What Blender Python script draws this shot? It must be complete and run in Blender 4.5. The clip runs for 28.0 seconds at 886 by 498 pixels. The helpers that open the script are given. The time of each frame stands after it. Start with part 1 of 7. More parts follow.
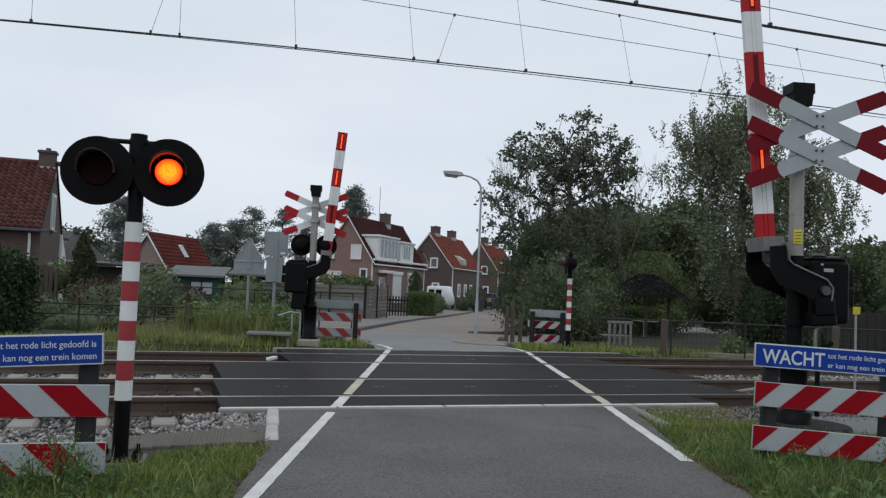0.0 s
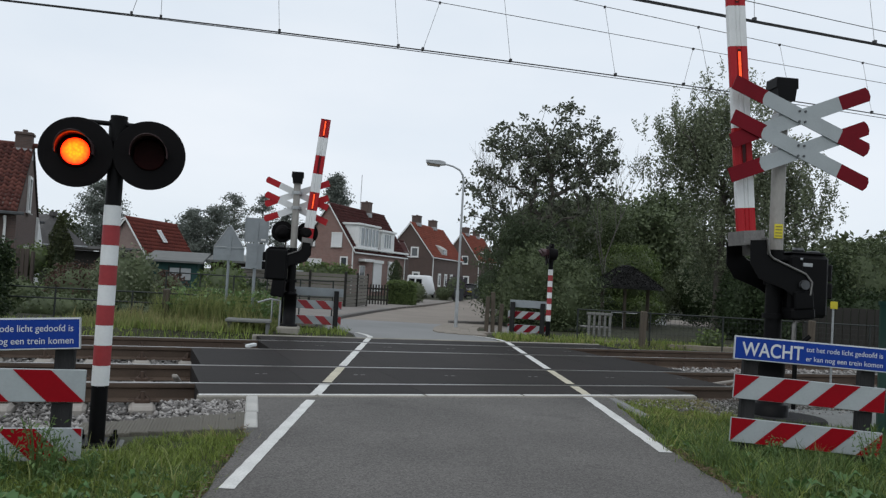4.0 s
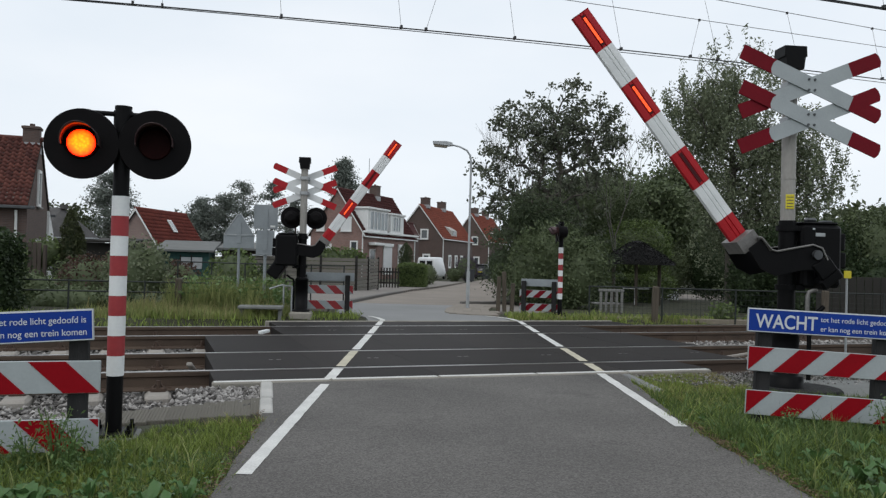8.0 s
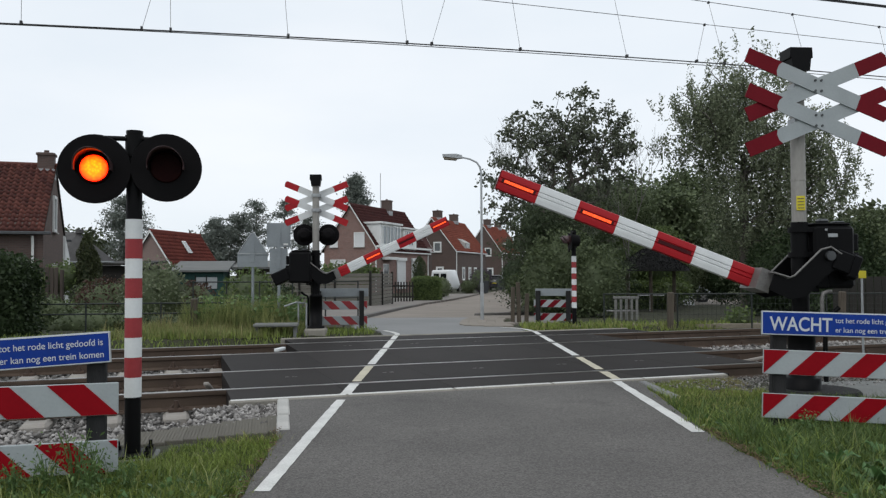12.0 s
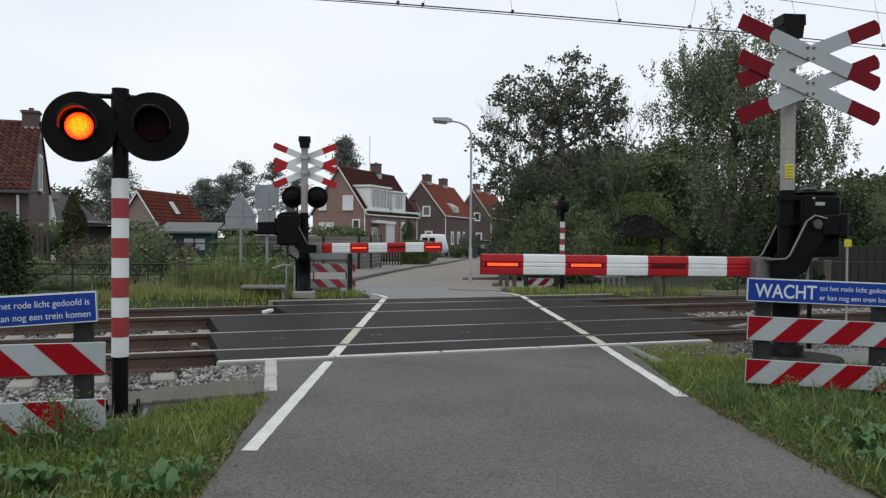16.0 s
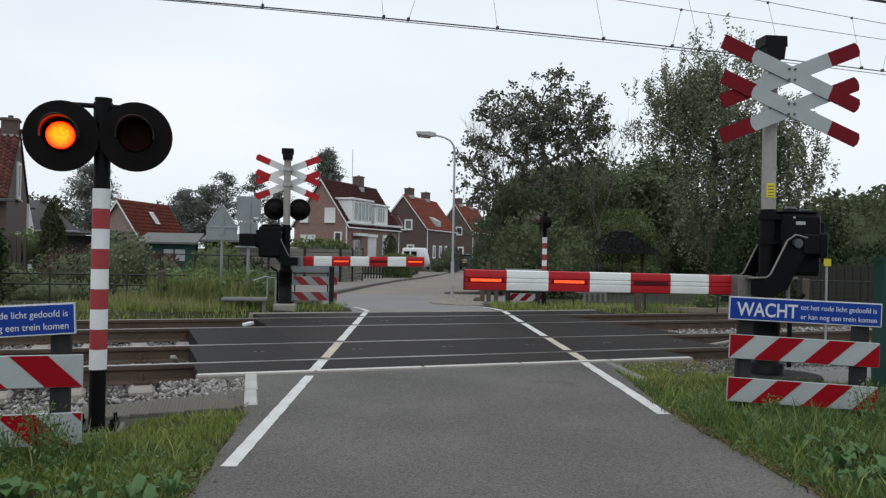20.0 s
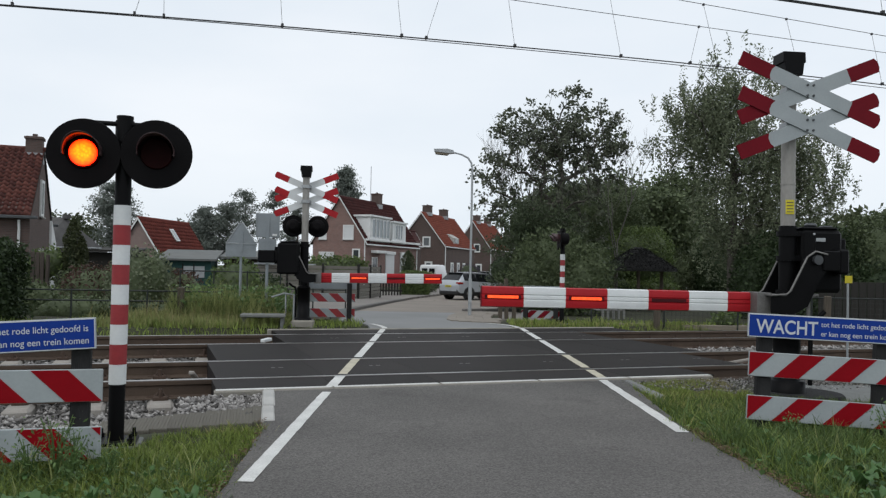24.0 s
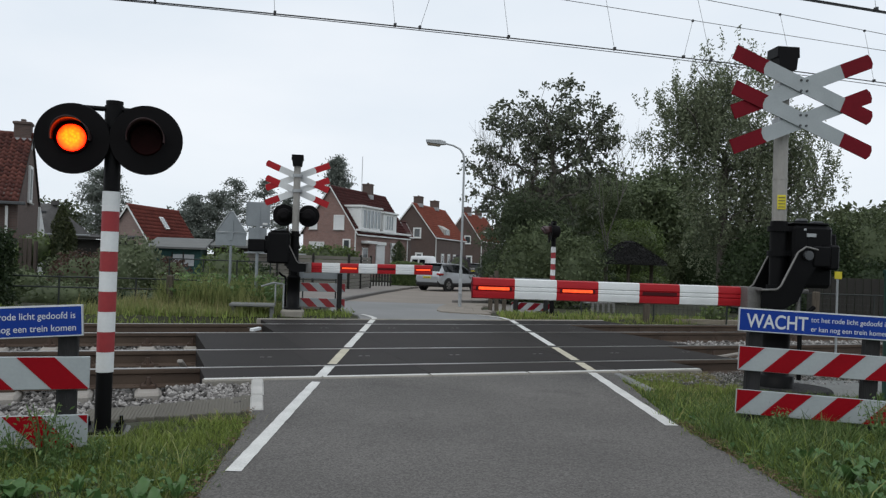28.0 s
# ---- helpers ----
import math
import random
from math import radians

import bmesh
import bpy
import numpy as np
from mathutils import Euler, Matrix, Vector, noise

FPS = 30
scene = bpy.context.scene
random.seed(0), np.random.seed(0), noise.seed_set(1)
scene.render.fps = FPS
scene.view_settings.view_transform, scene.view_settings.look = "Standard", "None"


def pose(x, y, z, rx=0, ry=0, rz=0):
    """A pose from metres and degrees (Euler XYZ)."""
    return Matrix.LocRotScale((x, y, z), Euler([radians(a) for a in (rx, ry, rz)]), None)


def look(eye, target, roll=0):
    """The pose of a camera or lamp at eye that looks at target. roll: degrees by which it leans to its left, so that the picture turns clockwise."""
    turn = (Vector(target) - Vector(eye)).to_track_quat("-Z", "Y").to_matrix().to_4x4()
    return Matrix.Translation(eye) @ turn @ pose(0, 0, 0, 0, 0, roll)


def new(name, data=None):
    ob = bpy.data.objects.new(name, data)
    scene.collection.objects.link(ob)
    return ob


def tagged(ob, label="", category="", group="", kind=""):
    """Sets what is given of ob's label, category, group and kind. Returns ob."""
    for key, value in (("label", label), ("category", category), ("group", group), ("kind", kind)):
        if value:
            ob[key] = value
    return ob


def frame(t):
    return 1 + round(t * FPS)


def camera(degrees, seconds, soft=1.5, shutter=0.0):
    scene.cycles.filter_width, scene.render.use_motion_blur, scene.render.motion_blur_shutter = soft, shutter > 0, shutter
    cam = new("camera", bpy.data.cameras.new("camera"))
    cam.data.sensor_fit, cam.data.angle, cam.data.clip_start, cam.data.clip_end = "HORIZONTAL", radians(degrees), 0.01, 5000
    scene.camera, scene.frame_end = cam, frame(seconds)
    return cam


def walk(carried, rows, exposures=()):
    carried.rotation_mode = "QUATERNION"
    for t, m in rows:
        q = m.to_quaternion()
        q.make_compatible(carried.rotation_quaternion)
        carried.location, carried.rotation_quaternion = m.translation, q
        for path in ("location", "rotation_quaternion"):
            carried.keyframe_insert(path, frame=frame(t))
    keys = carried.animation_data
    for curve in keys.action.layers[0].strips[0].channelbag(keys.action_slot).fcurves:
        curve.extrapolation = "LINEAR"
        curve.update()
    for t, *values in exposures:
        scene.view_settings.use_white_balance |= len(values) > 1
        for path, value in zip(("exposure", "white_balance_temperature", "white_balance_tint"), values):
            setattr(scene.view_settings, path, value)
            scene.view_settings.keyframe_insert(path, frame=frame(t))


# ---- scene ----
# Camera: held in the hand at the end of the road, nearly still
cam = camera(58.0, 28.0, soft=1.3)
PATH = [
    (0.0, -0.0080, -0.0308, 1.1440, 0.443, 2.966, -2.374),
    (0.5, 0.0043, -0.0297, 1.1457, 0.193, 3.111, -1.829),
    (1.0, 0.0029, -0.0285, 1.1400, -0.613, 3.374, -1.433),
    (1.5, -0.0005, -0.0322, 1.1459, -1.061, 3.493, -1.395),
    (2.0, -0.0076, -0.0294, 1.1402, -1.223, 3.272, -1.398),
    (2.5, -0.0087, -0.0225, 1.1402, -1.195, 3.083, -1.784),
    (4.5, -0.0281, 0.0004, 1.1365, -0.962, 2.177, -3.330),
    (5.0, -0.0049, 0.0024, 1.1332, -0.710, 2.260, -2.124),
    (5.5, -0.0113, 0.0059, 1.1370, -0.697, 1.840, -1.836),
    (6.0, -0.0123, 0.0080, 1.1355, -0.535, 1.664, -1.842),
    (6.5, -0.0236, 0.0095, 1.1354, -0.482, 1.583, -2.499),
    (7.0, -0.0324, 0.0169, 1.1326, -0.389, 1.331, -2.082),
    (7.5, -0.0270, 0.0174, 1.1348, -0.289, 1.092, -1.715),
    (8.0, -0.0209, 0.0157, 1.1349, -0.221, 0.922, -1.482),
    (8.5, -0.0215, 0.0140, 1.1345, 0.274, 0.292, -1.144),
    (9.0, -0.0108, 0.0099, 1.1341, 0.682, -0.088, -0.602),
    (9.5, -0.0083, 0.0041, 1.1360, 0.592, -0.006, 0.740),
    (10.0, -0.0035, -0.0072, 1.1383, 0.695, 0.178, 0.740),
    (10.5, 0.0012, -0.0116, 1.1406, 0.890, 0.466, 0.049),
    (11.0, 0.0033, -0.0130, 1.1410, 0.709, 1.245, -0.582),
    (11.5, 0.0019, -0.0180, 1.1384, 0.665, 1.888, 0.281),
    (13.5, -0.0056, 0.0074, 1.1318, 1.201, 0.898, 0.054),
    (14.0, -0.0066, 0.0093, 1.1382, 1.458, 0.473, 0.205),
    (14.5, -0.0076, 0.0134, 1.1344, 1.458, 0.025, -0.429),
    (15.0, -0.0069, 0.0121, 1.1336, 1.101, -0.443, -1.075),
    (15.5, 0.0046, 0.0020, 1.1350, 0.461, -0.690, 0.092),
    (16.0, 0.0007, -0.0092, 1.1305, -0.022, -0.747, -0.388),
    (16.5, -0.0054, -0.0007, 1.1296, 0.129, -0.998, -0.603),
    (17.0, -0.0035, -0.0051, 1.1314, -0.003, -1.039, -0.739),
    (17.5, 0.0014, 0.0024, 1.1336, -0.677, -0.923, 0.060),
    (18.0, -0.0028, 0.0098, 1.1406, -1.599, -0.495, -0.222),
    (18.5, -0.0104, 0.0123, 1.1418, -1.808, -0.150, -0.258),
    (19.0, -0.0172, 0.0093, 1.1393, -1.713, -0.001, -1.448),
    (19.5, -0.0207, 0.0047, 1.1407, -1.517, 0.246, -0.831),
    (20.0, -0.0171, 0.0089, 1.1381, -1.342, 0.258, -1.098),
    (20.5, -0.0221, 0.0009, 1.1373, -1.240, 0.258, -0.943),
    (21.0, -0.0257, 0.0026, 1.1382, -1.086, 0.304, -1.304),
    (21.5, -0.0402, -0.0006, 1.1361, -0.858, 0.498, -1.699),
    (22.0, -0.0272, -0.0025, 1.1395, -0.018, 0.840, -1.444),
    (22.5, -0.0168, -0.0062, 1.1421, 0.404, 1.376, -1.311),
    (24.5, -0.0045, -0.0038, 1.1301, -0.319, 1.465, -1.307),
    (25.0, -0.0009, 0.0011, 1.1308, -0.076, 0.845, -2.845),
    (25.5, -0.0177, 0.0048, 1.1254, 0.073, 0.963, -1.908),
    (26.0, -0.0045, 0.0029, 1.1286, 0.381, 0.652, -1.393),
    (26.5, -0.0078, 0.0150, 1.1235, 0.192, 1.111, -3.310),
    (27.0, -0.0245, 0.0142, 1.1318, 1.614, 1.196, -0.916),
    (27.5, -0.0011, 0.0159, 1.1272, -0.122, 0.661, -2.372),
    (28.0, -0.0155, 0.0229, 1.1278, -0.746, 0.862, -1.841),
]
walk(cam, [(t, pose(x, y, z, 90 + pitch, roll, yaw)) for t, x, y, z, yaw, pitch, roll in PATH],
     [(0.0, -0.11, 6300, 10), (2.5, -0.07, 6300, 10), (5.0, 0.07, 6450, 10), (8.0, 0.11, 6500, 10), (17.0, 0.14, 6550, 10), (22.5, 0.10, 6500, 10), (28.0, 0.06, 6450, 10)])

# ---- light: a bright overcast sky, a weak wide sun behind the cloud ----
world = bpy.data.worlds.new("overcast_sky")
scene.world = world
world.use_nodes = True
wn, wl = world.node_tree.nodes, world.node_tree.links
wn.clear()
w_out = wn.new("ShaderNodeOutputWorld")
w_sky = wn.new("ShaderNodeTexSky")
w_sky.sky_type, w_sky.sun_disc = "NISHITA", False
w_sky.sun_elevation, w_sky.sun_rotation = radians(48), radians(205)
w_bg_sky = wn.new("ShaderNodeBackground")
w_bg_sky.inputs["Strength"].default_value = 0.05
w_bg_cloud = wn.new("ShaderNodeBackground")
w_coord = wn.new("ShaderNodeTexCoord")
w_map = wn.new("ShaderNodeMapping")
w_map.inputs["Scale"].default_value = (1.2, 1.2, 3.5)
w_noise = wn.new("ShaderNodeTexNoise")
w_noise.inputs["Scale"].default_value, w_noise.inputs["Detail"].default_value = 1.6, 5.0
w_ramp = wn.new("ShaderNodeValToRGB")
w_ramp.color_ramp.elements[0].position, w_ramp.color_ramp.elements[1].position = 0.3, 0.75
w_ramp.color_ramp.elements[0].color = (0.82, 0.90, 0.98, 1)
w_ramp.color_ramp.elements[1].color = (0.99, 1.03, 1.075, 1)
w_mix = wn.new("ShaderNodeMixShader")
w_mix.inputs[0].default_value = 0.86
w_bg_cloud.inputs["Strength"].default_value = 0.98
wl.new(w_coord.outputs["Generated"], w_map.inputs["Vector"])
wl.new(w_map.outputs[0], w_noise.inputs["Vector"])
wl.new(w_noise.outputs["Fac"], w_ramp.inputs[0])
wl.new(w_ramp.outputs[0], w_bg_cloud.inputs["Color"])
wl.new(w_sky.outputs[0], w_bg_sky.inputs["Color"])
wl.new(w_bg_sky.outputs[0], w_mix.inputs[1])
wl.new(w_bg_cloud.outputs[0], w_mix.inputs[2])
wl.new(w_mix.outputs[0], w_out.inputs[0])
sun_data = bpy.data.lights.new("sun", "SUN")
sun_data.energy, sun_data.angle, sun_data.color = 0.6, radians(40), (1.0, 0.97, 0.92)
sun_ob = new("sun", sun_data)
sun_ob.matrix_world = look((-9, -20, 30), (0, 0, 0))


# ---- materials ----
def material(name, a, b=None, rough=0.7, metal=0.0, scale=6.0, fine=60.0, bump=0.15, dist=0.01, spec=0.4, stretch=(1, 1, 1), rand=0.0, island=0.0, mixfine=0.35):
    m = bpy.data.materials.new(name)
    m.use_nodes = True
    n, l = m.node_tree.nodes, m.node_tree.links
    p = n["Principled BSDF"]
    b = b or tuple(c * 0.75 for c in a)
    tc, mp = n.new("ShaderNodeTexCoord"), n.new("ShaderNodeMapping")
    mp.inputs["Scale"].default_value = stretch
    l.new(tc.outputs["Object"], mp.inputs["Vector"])
    n1, n2 = n.new("ShaderNodeTexNoise"), n.new("ShaderNodeTexNoise")
    n1.inputs["Scale"].default_value, n1.inputs["Detail"].default_value = scale, 4
    n2.inputs["Scale"].default_value, n2.inputs["Detail"].default_value = fine, 3
    for t in (n1, n2):
        l.new(mp.outputs[0], t.inputs["Vector"])
    mf = n.new("ShaderNodeMix")
    mf.inputs[0].default_value = mixfine
    l.new(n1.outputs["Fac"], mf.inputs[2])
    l.new(n2.outputs["Fac"], mf.inputs[3])
    fac = mf.outputs[0]
    if rand or island:
        src = n.new("ShaderNodeObjectInfo").outputs["Random"] if rand else n.new("ShaderNodeNewGeometry").outputs["Random Per Island"]
        mr = n.new("ShaderNodeMix")
        mr.inputs[0].default_value = rand or island
        l.new(fac, mr.inputs[2])
        l.new(src, mr.inputs[3])
        fac = mr.outputs[0]
    rp = n.new("ShaderNodeValToRGB")
    rp.color_ramp.elements[0].position, rp.color_ramp.elements[1].position = 0.3, 0.7
    if island or rand:
        rp.color_ramp.elements[0].position, rp.color_ramp.elements[1].position = 0.1, 0.9
    rp.color_ramp.elements[0].color, rp.color_ramp.elements[1].color = (*b, 1), (*a, 1)
    l.new(fac, rp.inputs[0])
    l.new(rp.outputs[0], p.inputs["Base Color"])
    p.inputs["Roughness"].default_value, p.inputs["Metallic"].default_value = rough, metal
    p.inputs["Specular IOR Level"].default_value = spec
    if bump:
        bp = n.new("ShaderNodeBump")
        bp.inputs["Strength"].default_value, bp.inputs["Distance"].default_value = bump, dist
        l.new(n2.outputs["Fac"], bp.inputs["Height"])
        l.new(bp.outputs[0], p.inputs["Normal"])
    return m


def leaf_material(name, a, b, rough=0.55):
    m = material(name, a, b, rough=rough, scale=0.9, fine=7, bump=0, island=0.55, spec=0.3)
    n, l = m.node_tree.nodes, m.node_tree.links
    p = n["Principled BSDF"]
    tr, mx = n.new("ShaderNodeBsdfTranslucent"), n.new("ShaderNodeMixShader")
    mx.inputs[0].default_value = 0.25
    l.new(p.inputs["Base Color"].links[0].from_socket, tr.inputs["Color"])
    l.new(p.outputs[0], mx.inputs[1])
    l.new(tr.outputs[0], mx.inputs[2])
    l.new(mx.outputs[0], n["Material Output"].inputs[0])
    return m


def brick_material(name, a, b, mortar, sx=4.6, sy=15.0):
    m = material(name, a, b, rough=0.85, bump=0)
    n, l = m.node_tree.nodes, m.node_tree.links
    p = n["Principled BSDF"]
    br = n.new("ShaderNodeTexBrick")
    br.inputs["Scale"].default_value, br.inputs["Mortar Size"].default_value = 1.0, 0.012
    br.inputs["Brick Width"].default_value, br.inputs["Row Height"].default_value = 0.22, 0.066
    br.inputs["Color1"].default_value, br.inputs["Color2"].default_value = (*a, 1), (*b, 1)
    br.inputs["Mortar"].default_value = (*mortar, 1)
    geo, sep, add, com = n.new("ShaderNodeTexCoord"), n.new("ShaderNodeSeparateXYZ"), n.new("ShaderNodeMath"), n.new("ShaderNodeCombineXYZ")
    l.new(geo.outputs["Object"], sep.inputs[0])
    l.new(sep.outputs[0], add.inputs[0])
    l.new(sep.outputs[1], add.inputs[1])
    l.new(add.outputs[0], com.inputs[0])
    l.new(sep.outputs[2], com.inputs[1])
    l.new(com.outputs[0], br.inputs["Vector"])
    mx = n.new("ShaderNodeMix")
    mx.data_type, mx.blend_type = "RGBA", "MULTIPLY"
    mx.inputs[0].default_value = 0.6
    l.new(br.outputs["Color"], mx.inputs[6])
    st = n.new("ShaderNodeTexNoise")
    st.inputs["Scale"].default_value, st.inputs["Detail"].default_value = 0.8, 5
    sr = n.new("ShaderNodeMapRange")
    sr.inputs[3].default_value, sr.inputs[4].default_value = 0.75, 1.2
    l.new(geo.outputs["Object"], st.inputs["Vector"])
    l.new(st.outputs["Fac"], sr.inputs[0])
    l.new(sr.outputs[0], mx.inputs[7])
    l.new(mx.outputs[2], p.inputs["Base Color"])
    bp = n.new("ShaderNodeBump")
    bp.inputs["Strength"].default_value, bp.inputs["Distance"].default_value = 0.4, 0.01
    bp.invert = True
    l.new(br.outputs["Fac"], bp.inputs["Height"])
    l.new(bp.outputs[0], p.inputs["Normal"])
    return m


def glow_material(name, middle, rim, strength, radius, cell=55):
    """Gives off light, paler in the middle; cells as of a ribbed lens."""
    m = bpy.data.materials.new(name)
    m.use_nodes = True
    n, l = m.node_tree.nodes, m.node_tree.links
    p = n["Principled BSDF"]
    vo, tc, mr = n.new("ShaderNodeTexVoronoi"), n.new("ShaderNodeTexCoord"), n.new("ShaderNodeMapRange")
    vo.inputs["Scale"].default_value = cell
    l.new(tc.outputs["Object"], vo.inputs["Vector"])
    l.new(vo.outputs["Distance"], mr.inputs[0])
    mr.inputs[1].default_value, mr.inputs[2].default_value = 0.0, 0.7
    mr.inputs[3].default_value, mr.inputs[4].default_value = strength * 1.25, strength * 0.7
    p.inputs["Base Color"].default_value = (0.3, 0.02, 0.01, 1)
    if radius:
        le, rp = n.new("ShaderNodeVectorMath"), n.new("ShaderNodeValToRGB")
        le.operation = "LENGTH"
        l.new(tc.outputs["Object"], le.inputs[0])
        sc = n.new("ShaderNodeMath")
        sc.operation = "DIVIDE"
        sc.inputs[1].default_value = radius
        l.new(le.outputs["Value"], sc.inputs[0])
        l.new(sc.outputs[0], rp.inputs[0])
        rp.color_ramp.elements[0].position, rp.color_ramp.elements[1].position = 0.45, 1.0
        rp.color_ramp.elements[0].color, rp.color_ramp.elements[1].color = (*middle, 1), (*rim, 1)
        l.new(rp.outputs[0], p.inputs["Emission Color"])
    else:
        p.inputs["Emission Color"].default_value = (*middle, 1)
    l.new(mr.outputs[0], p.inputs["Emission Strength"])
    return m


def asphalt_material(name, a, b):
    """Worn asphalt: broad wear, grit of single stones, dark stains."""
    m = material(name, a, b, rough=0.9, spec=0.2, scale=0.8, fine=90, bump=0.6, dist=0.004, mixfine=0.5)
    n, l = m.node_tree.nodes, m.node_tree.links
    p = n["Principled BSDF"]
    tc = n.new("ShaderNodeTexCoord")
    vo, st = n.new("ShaderNodeTexVoronoi"), n.new("ShaderNodeTexNoise")
    vo.inputs["Scale"].default_value = 105
    st.inputs["Scale"].default_value, st.inputs["Detail"].default_value = 1.15, 3
    mp = n.new("ShaderNodeMapping")
    mp.inputs["Scale"].default_value = (1.0, 1.3, 1)
    mp.inputs["Location"].default_value = (3.3, 1.7, 0)
    l.new(tc.outputs["Object"], vo.inputs["Vector"])
    l.new(tc.outputs["Object"], mp.inputs["Vector"])
    l.new(mp.outputs[0], st.inputs["Vector"])
    sp = n.new("ShaderNodeSeparateColor")
    l.new(vo.outputs["Color"], sp.inputs[0])
    g1, g2, mul = n.new("ShaderNodeMapRange"), n.new("ShaderNodeMapRange"), n.new("ShaderNodeMath")
    g1.inputs[3].default_value, g1.inputs[4].default_value = 0.68, 1.32
    g2.inputs[1].default_value, g2.inputs[2].default_value = 0.61, 0.70
    g2.inputs[3].default_value, g2.inputs[4].default_value = 1.0, 0.80
    l.new(sp.outputs[0], g1.inputs[0])
    l.new(st.outputs["Fac"], g2.inputs[0])
    mul.operation = "MULTIPLY"
    l.new(g1.outputs[0], mul.inputs[0])
    l.new(g2.outputs[0], mul.inputs[1])
    mx = n.new("ShaderNodeMix")
    mx.data_type, mx.blend_type = "RGBA", "MULTIPLY"
    mx.inputs[0].default_value = 1.0
    l.new(p.inputs["Base Color"].links[0].from_socket, mx.inputs[6])
    l.new(mul.outputs[0], mx.inputs[7])
    l.new(mx.outputs[2], p.inputs["Base Color"])
    return m


def glass_material(name, tint=(0.05, 0.06, 0.065), rough=0.05):
    m = bpy.data.materials.new(name)
    m.use_nodes = True
    p = m.node_tree.nodes["Principled BSDF"]
    p.inputs["Base Color"].default_value, p.inputs["Roughness"].default_value = (*tint, 1), rough
    p.inputs["Specular IOR Level"].default_value = 0.8
    return m


M_ASPHALT = asphalt_material("asphalt", (0.155, 0.147, 0.138), (0.080, 0.076, 0.072))
M_STREET = material("street_asphalt", (0.225, 0.228, 0.226), (0.165, 0.167, 0.166), rough=0.85, scale=0.4, fine=120, bump=0.3, dist=0.004)
M_PAVING = material("paving", (0.225, 0.205, 0.185), (0.165, 0.150, 0.138), rough=0.9, scale=1.0, fine=12, bump=0.4, dist=0.01, rand=0.35)
M_BRICKROAD = material("brick_street", (0.27, 0.235, 0.20), (0.17, 0.148, 0.128), rough=0.9, scale=0.5, fine=16, bump=0.4, dist=0.008, mixfine=0.5)
M_COBBLE = material("sandy_cobble", (0.27, 0.24, 0.205), (0.17, 0.15, 0.125), rough=0.9, scale=3, fine=30, bump=0.4, dist=0.006, rand=0.4)
M_SAND = material("sandy_soil", (0.27, 0.235, 0.185), (0.15, 0.13, 0.10), rough=0.95, scale=2, fine=30, bump=0.6, dist=0.015)
M_FENCEDARK = material("dark_green_fence_paint", (0.022, 0.028, 0.025), (0.013, 0.017, 0.015), rough=0.6, scale=4, bump=0.05)
M_LINE = material("road_paint", (0.72, 0.72, 0.69), (0.45, 0.45, 0.43), rough=0.7, scale=5, fine=90, bump=0.3, dist=0.002, mixfine=0.5)
M_YELLOWLINE = material("worn_road_paint", (0.56, 0.52, 0.40), (0.38, 0.35, 0.27), rough=0.75, scale=5, fine=90, bump=0.3, dist=0.002, mixfine=0.5)
M_RUBBER = material("rubber_panel", (0.034, 0.0295, 0.0275), (0.0105, 0.0092, 0.0088), spec=0.085, rough=0.65, scale=1.3, fine=45, bump=0.5, dist=0.003, rand=0.3, mixfine=0.4)
M_BEAM = material("weathered_concrete", (0.31, 0.29, 0.25), (0.19, 0.18, 0.155), rough=0.92, scale=4, fine=50, bump=0.4, dist=0.005)
M_SLAB = material("dark_concrete", (0.20, 0.205, 0.195), (0.13, 0.135, 0.128), rough=0.85, scale=4, fine=50, bump=0.3)
M_WORN = material("worn_bare_metal", (0.22, 0.215, 0.205), (0.12, 0.115, 0.11), rough=0.5, metal=0.3, scale=10, fine=60, bump=0.1)
M_CONCRETE = material("concrete", (0.50, 0.49, 0.46), (0.33, 0.325, 0.31), rough=0.9, scale=3, fine=60, bump=0.35, dist=0.004)
M_RAIL = material("rusty_rail", (0.10, 0.07, 0.05), (0.055, 0.038, 0.028), rough=0.8, scale=3, fine=80, bump=0.3, dist=0.003)
M_RAILTOP = material("polished_rail", (0.42, 0.41, 0.40), (0.3, 0.29, 0.28), rough=0.3, metal=0.9, scale=4, fine=90, bump=0.05)
M_BALLAST = material("ballast_bed", (0.20, 0.195, 0.185), (0.085, 0.08, 0.074), rough=0.95, scale=14, fine=30, bump=1.0, dist=0.05, mixfine=0.6)
M_STONE = material("ballast_stone", (0.42, 0.40, 0.38), (0.055, 0.05, 0.046), rough=0.9, scale=9, fine=70, bump=0.4, island=0.8)
M_SLEEPER = material("concrete_sleeper", (0.36, 0.335, 0.30), (0.24, 0.22, 0.2), rough=0.9, scale=3, fine=60, bump=0.3)
M_CLIP = material("rusty_clip", (0.085, 0.055, 0.04), (0.045, 0.03, 0.022), rough=0.85, scale=20)
M_PLANK = material("weathered_plank", (0.17, 0.158, 0.130), (0.085, 0.078, 0.064), rough=0.9, scale=2, fine=40, bump=0.7, stretch=(3, 0.12, 1), rand=0.15, mixfine=0.7)
M_BLACK = material("black_paint", (0.005, 0.005, 0.0055), (0.003, 0.003, 0.0035), spec=0.11, rough=0.5, scale=3, fine=40, bump=0.05)
# black hood; the red base tint stands in for lamp light inside it
M_HOOD = material("red_lit_hood", (0.065, 0.034, 0.036), (0.052, 0.028, 0.030), spec=0.5, rough=0.35, bump=0)
M_BLACKMATT = material("black_matt", (0.006, 0.0055, 0.006), (0.004, 0.0035, 0.004), spec=0.12, rough=0.75, scale=3, fine=40, bump=0.05)
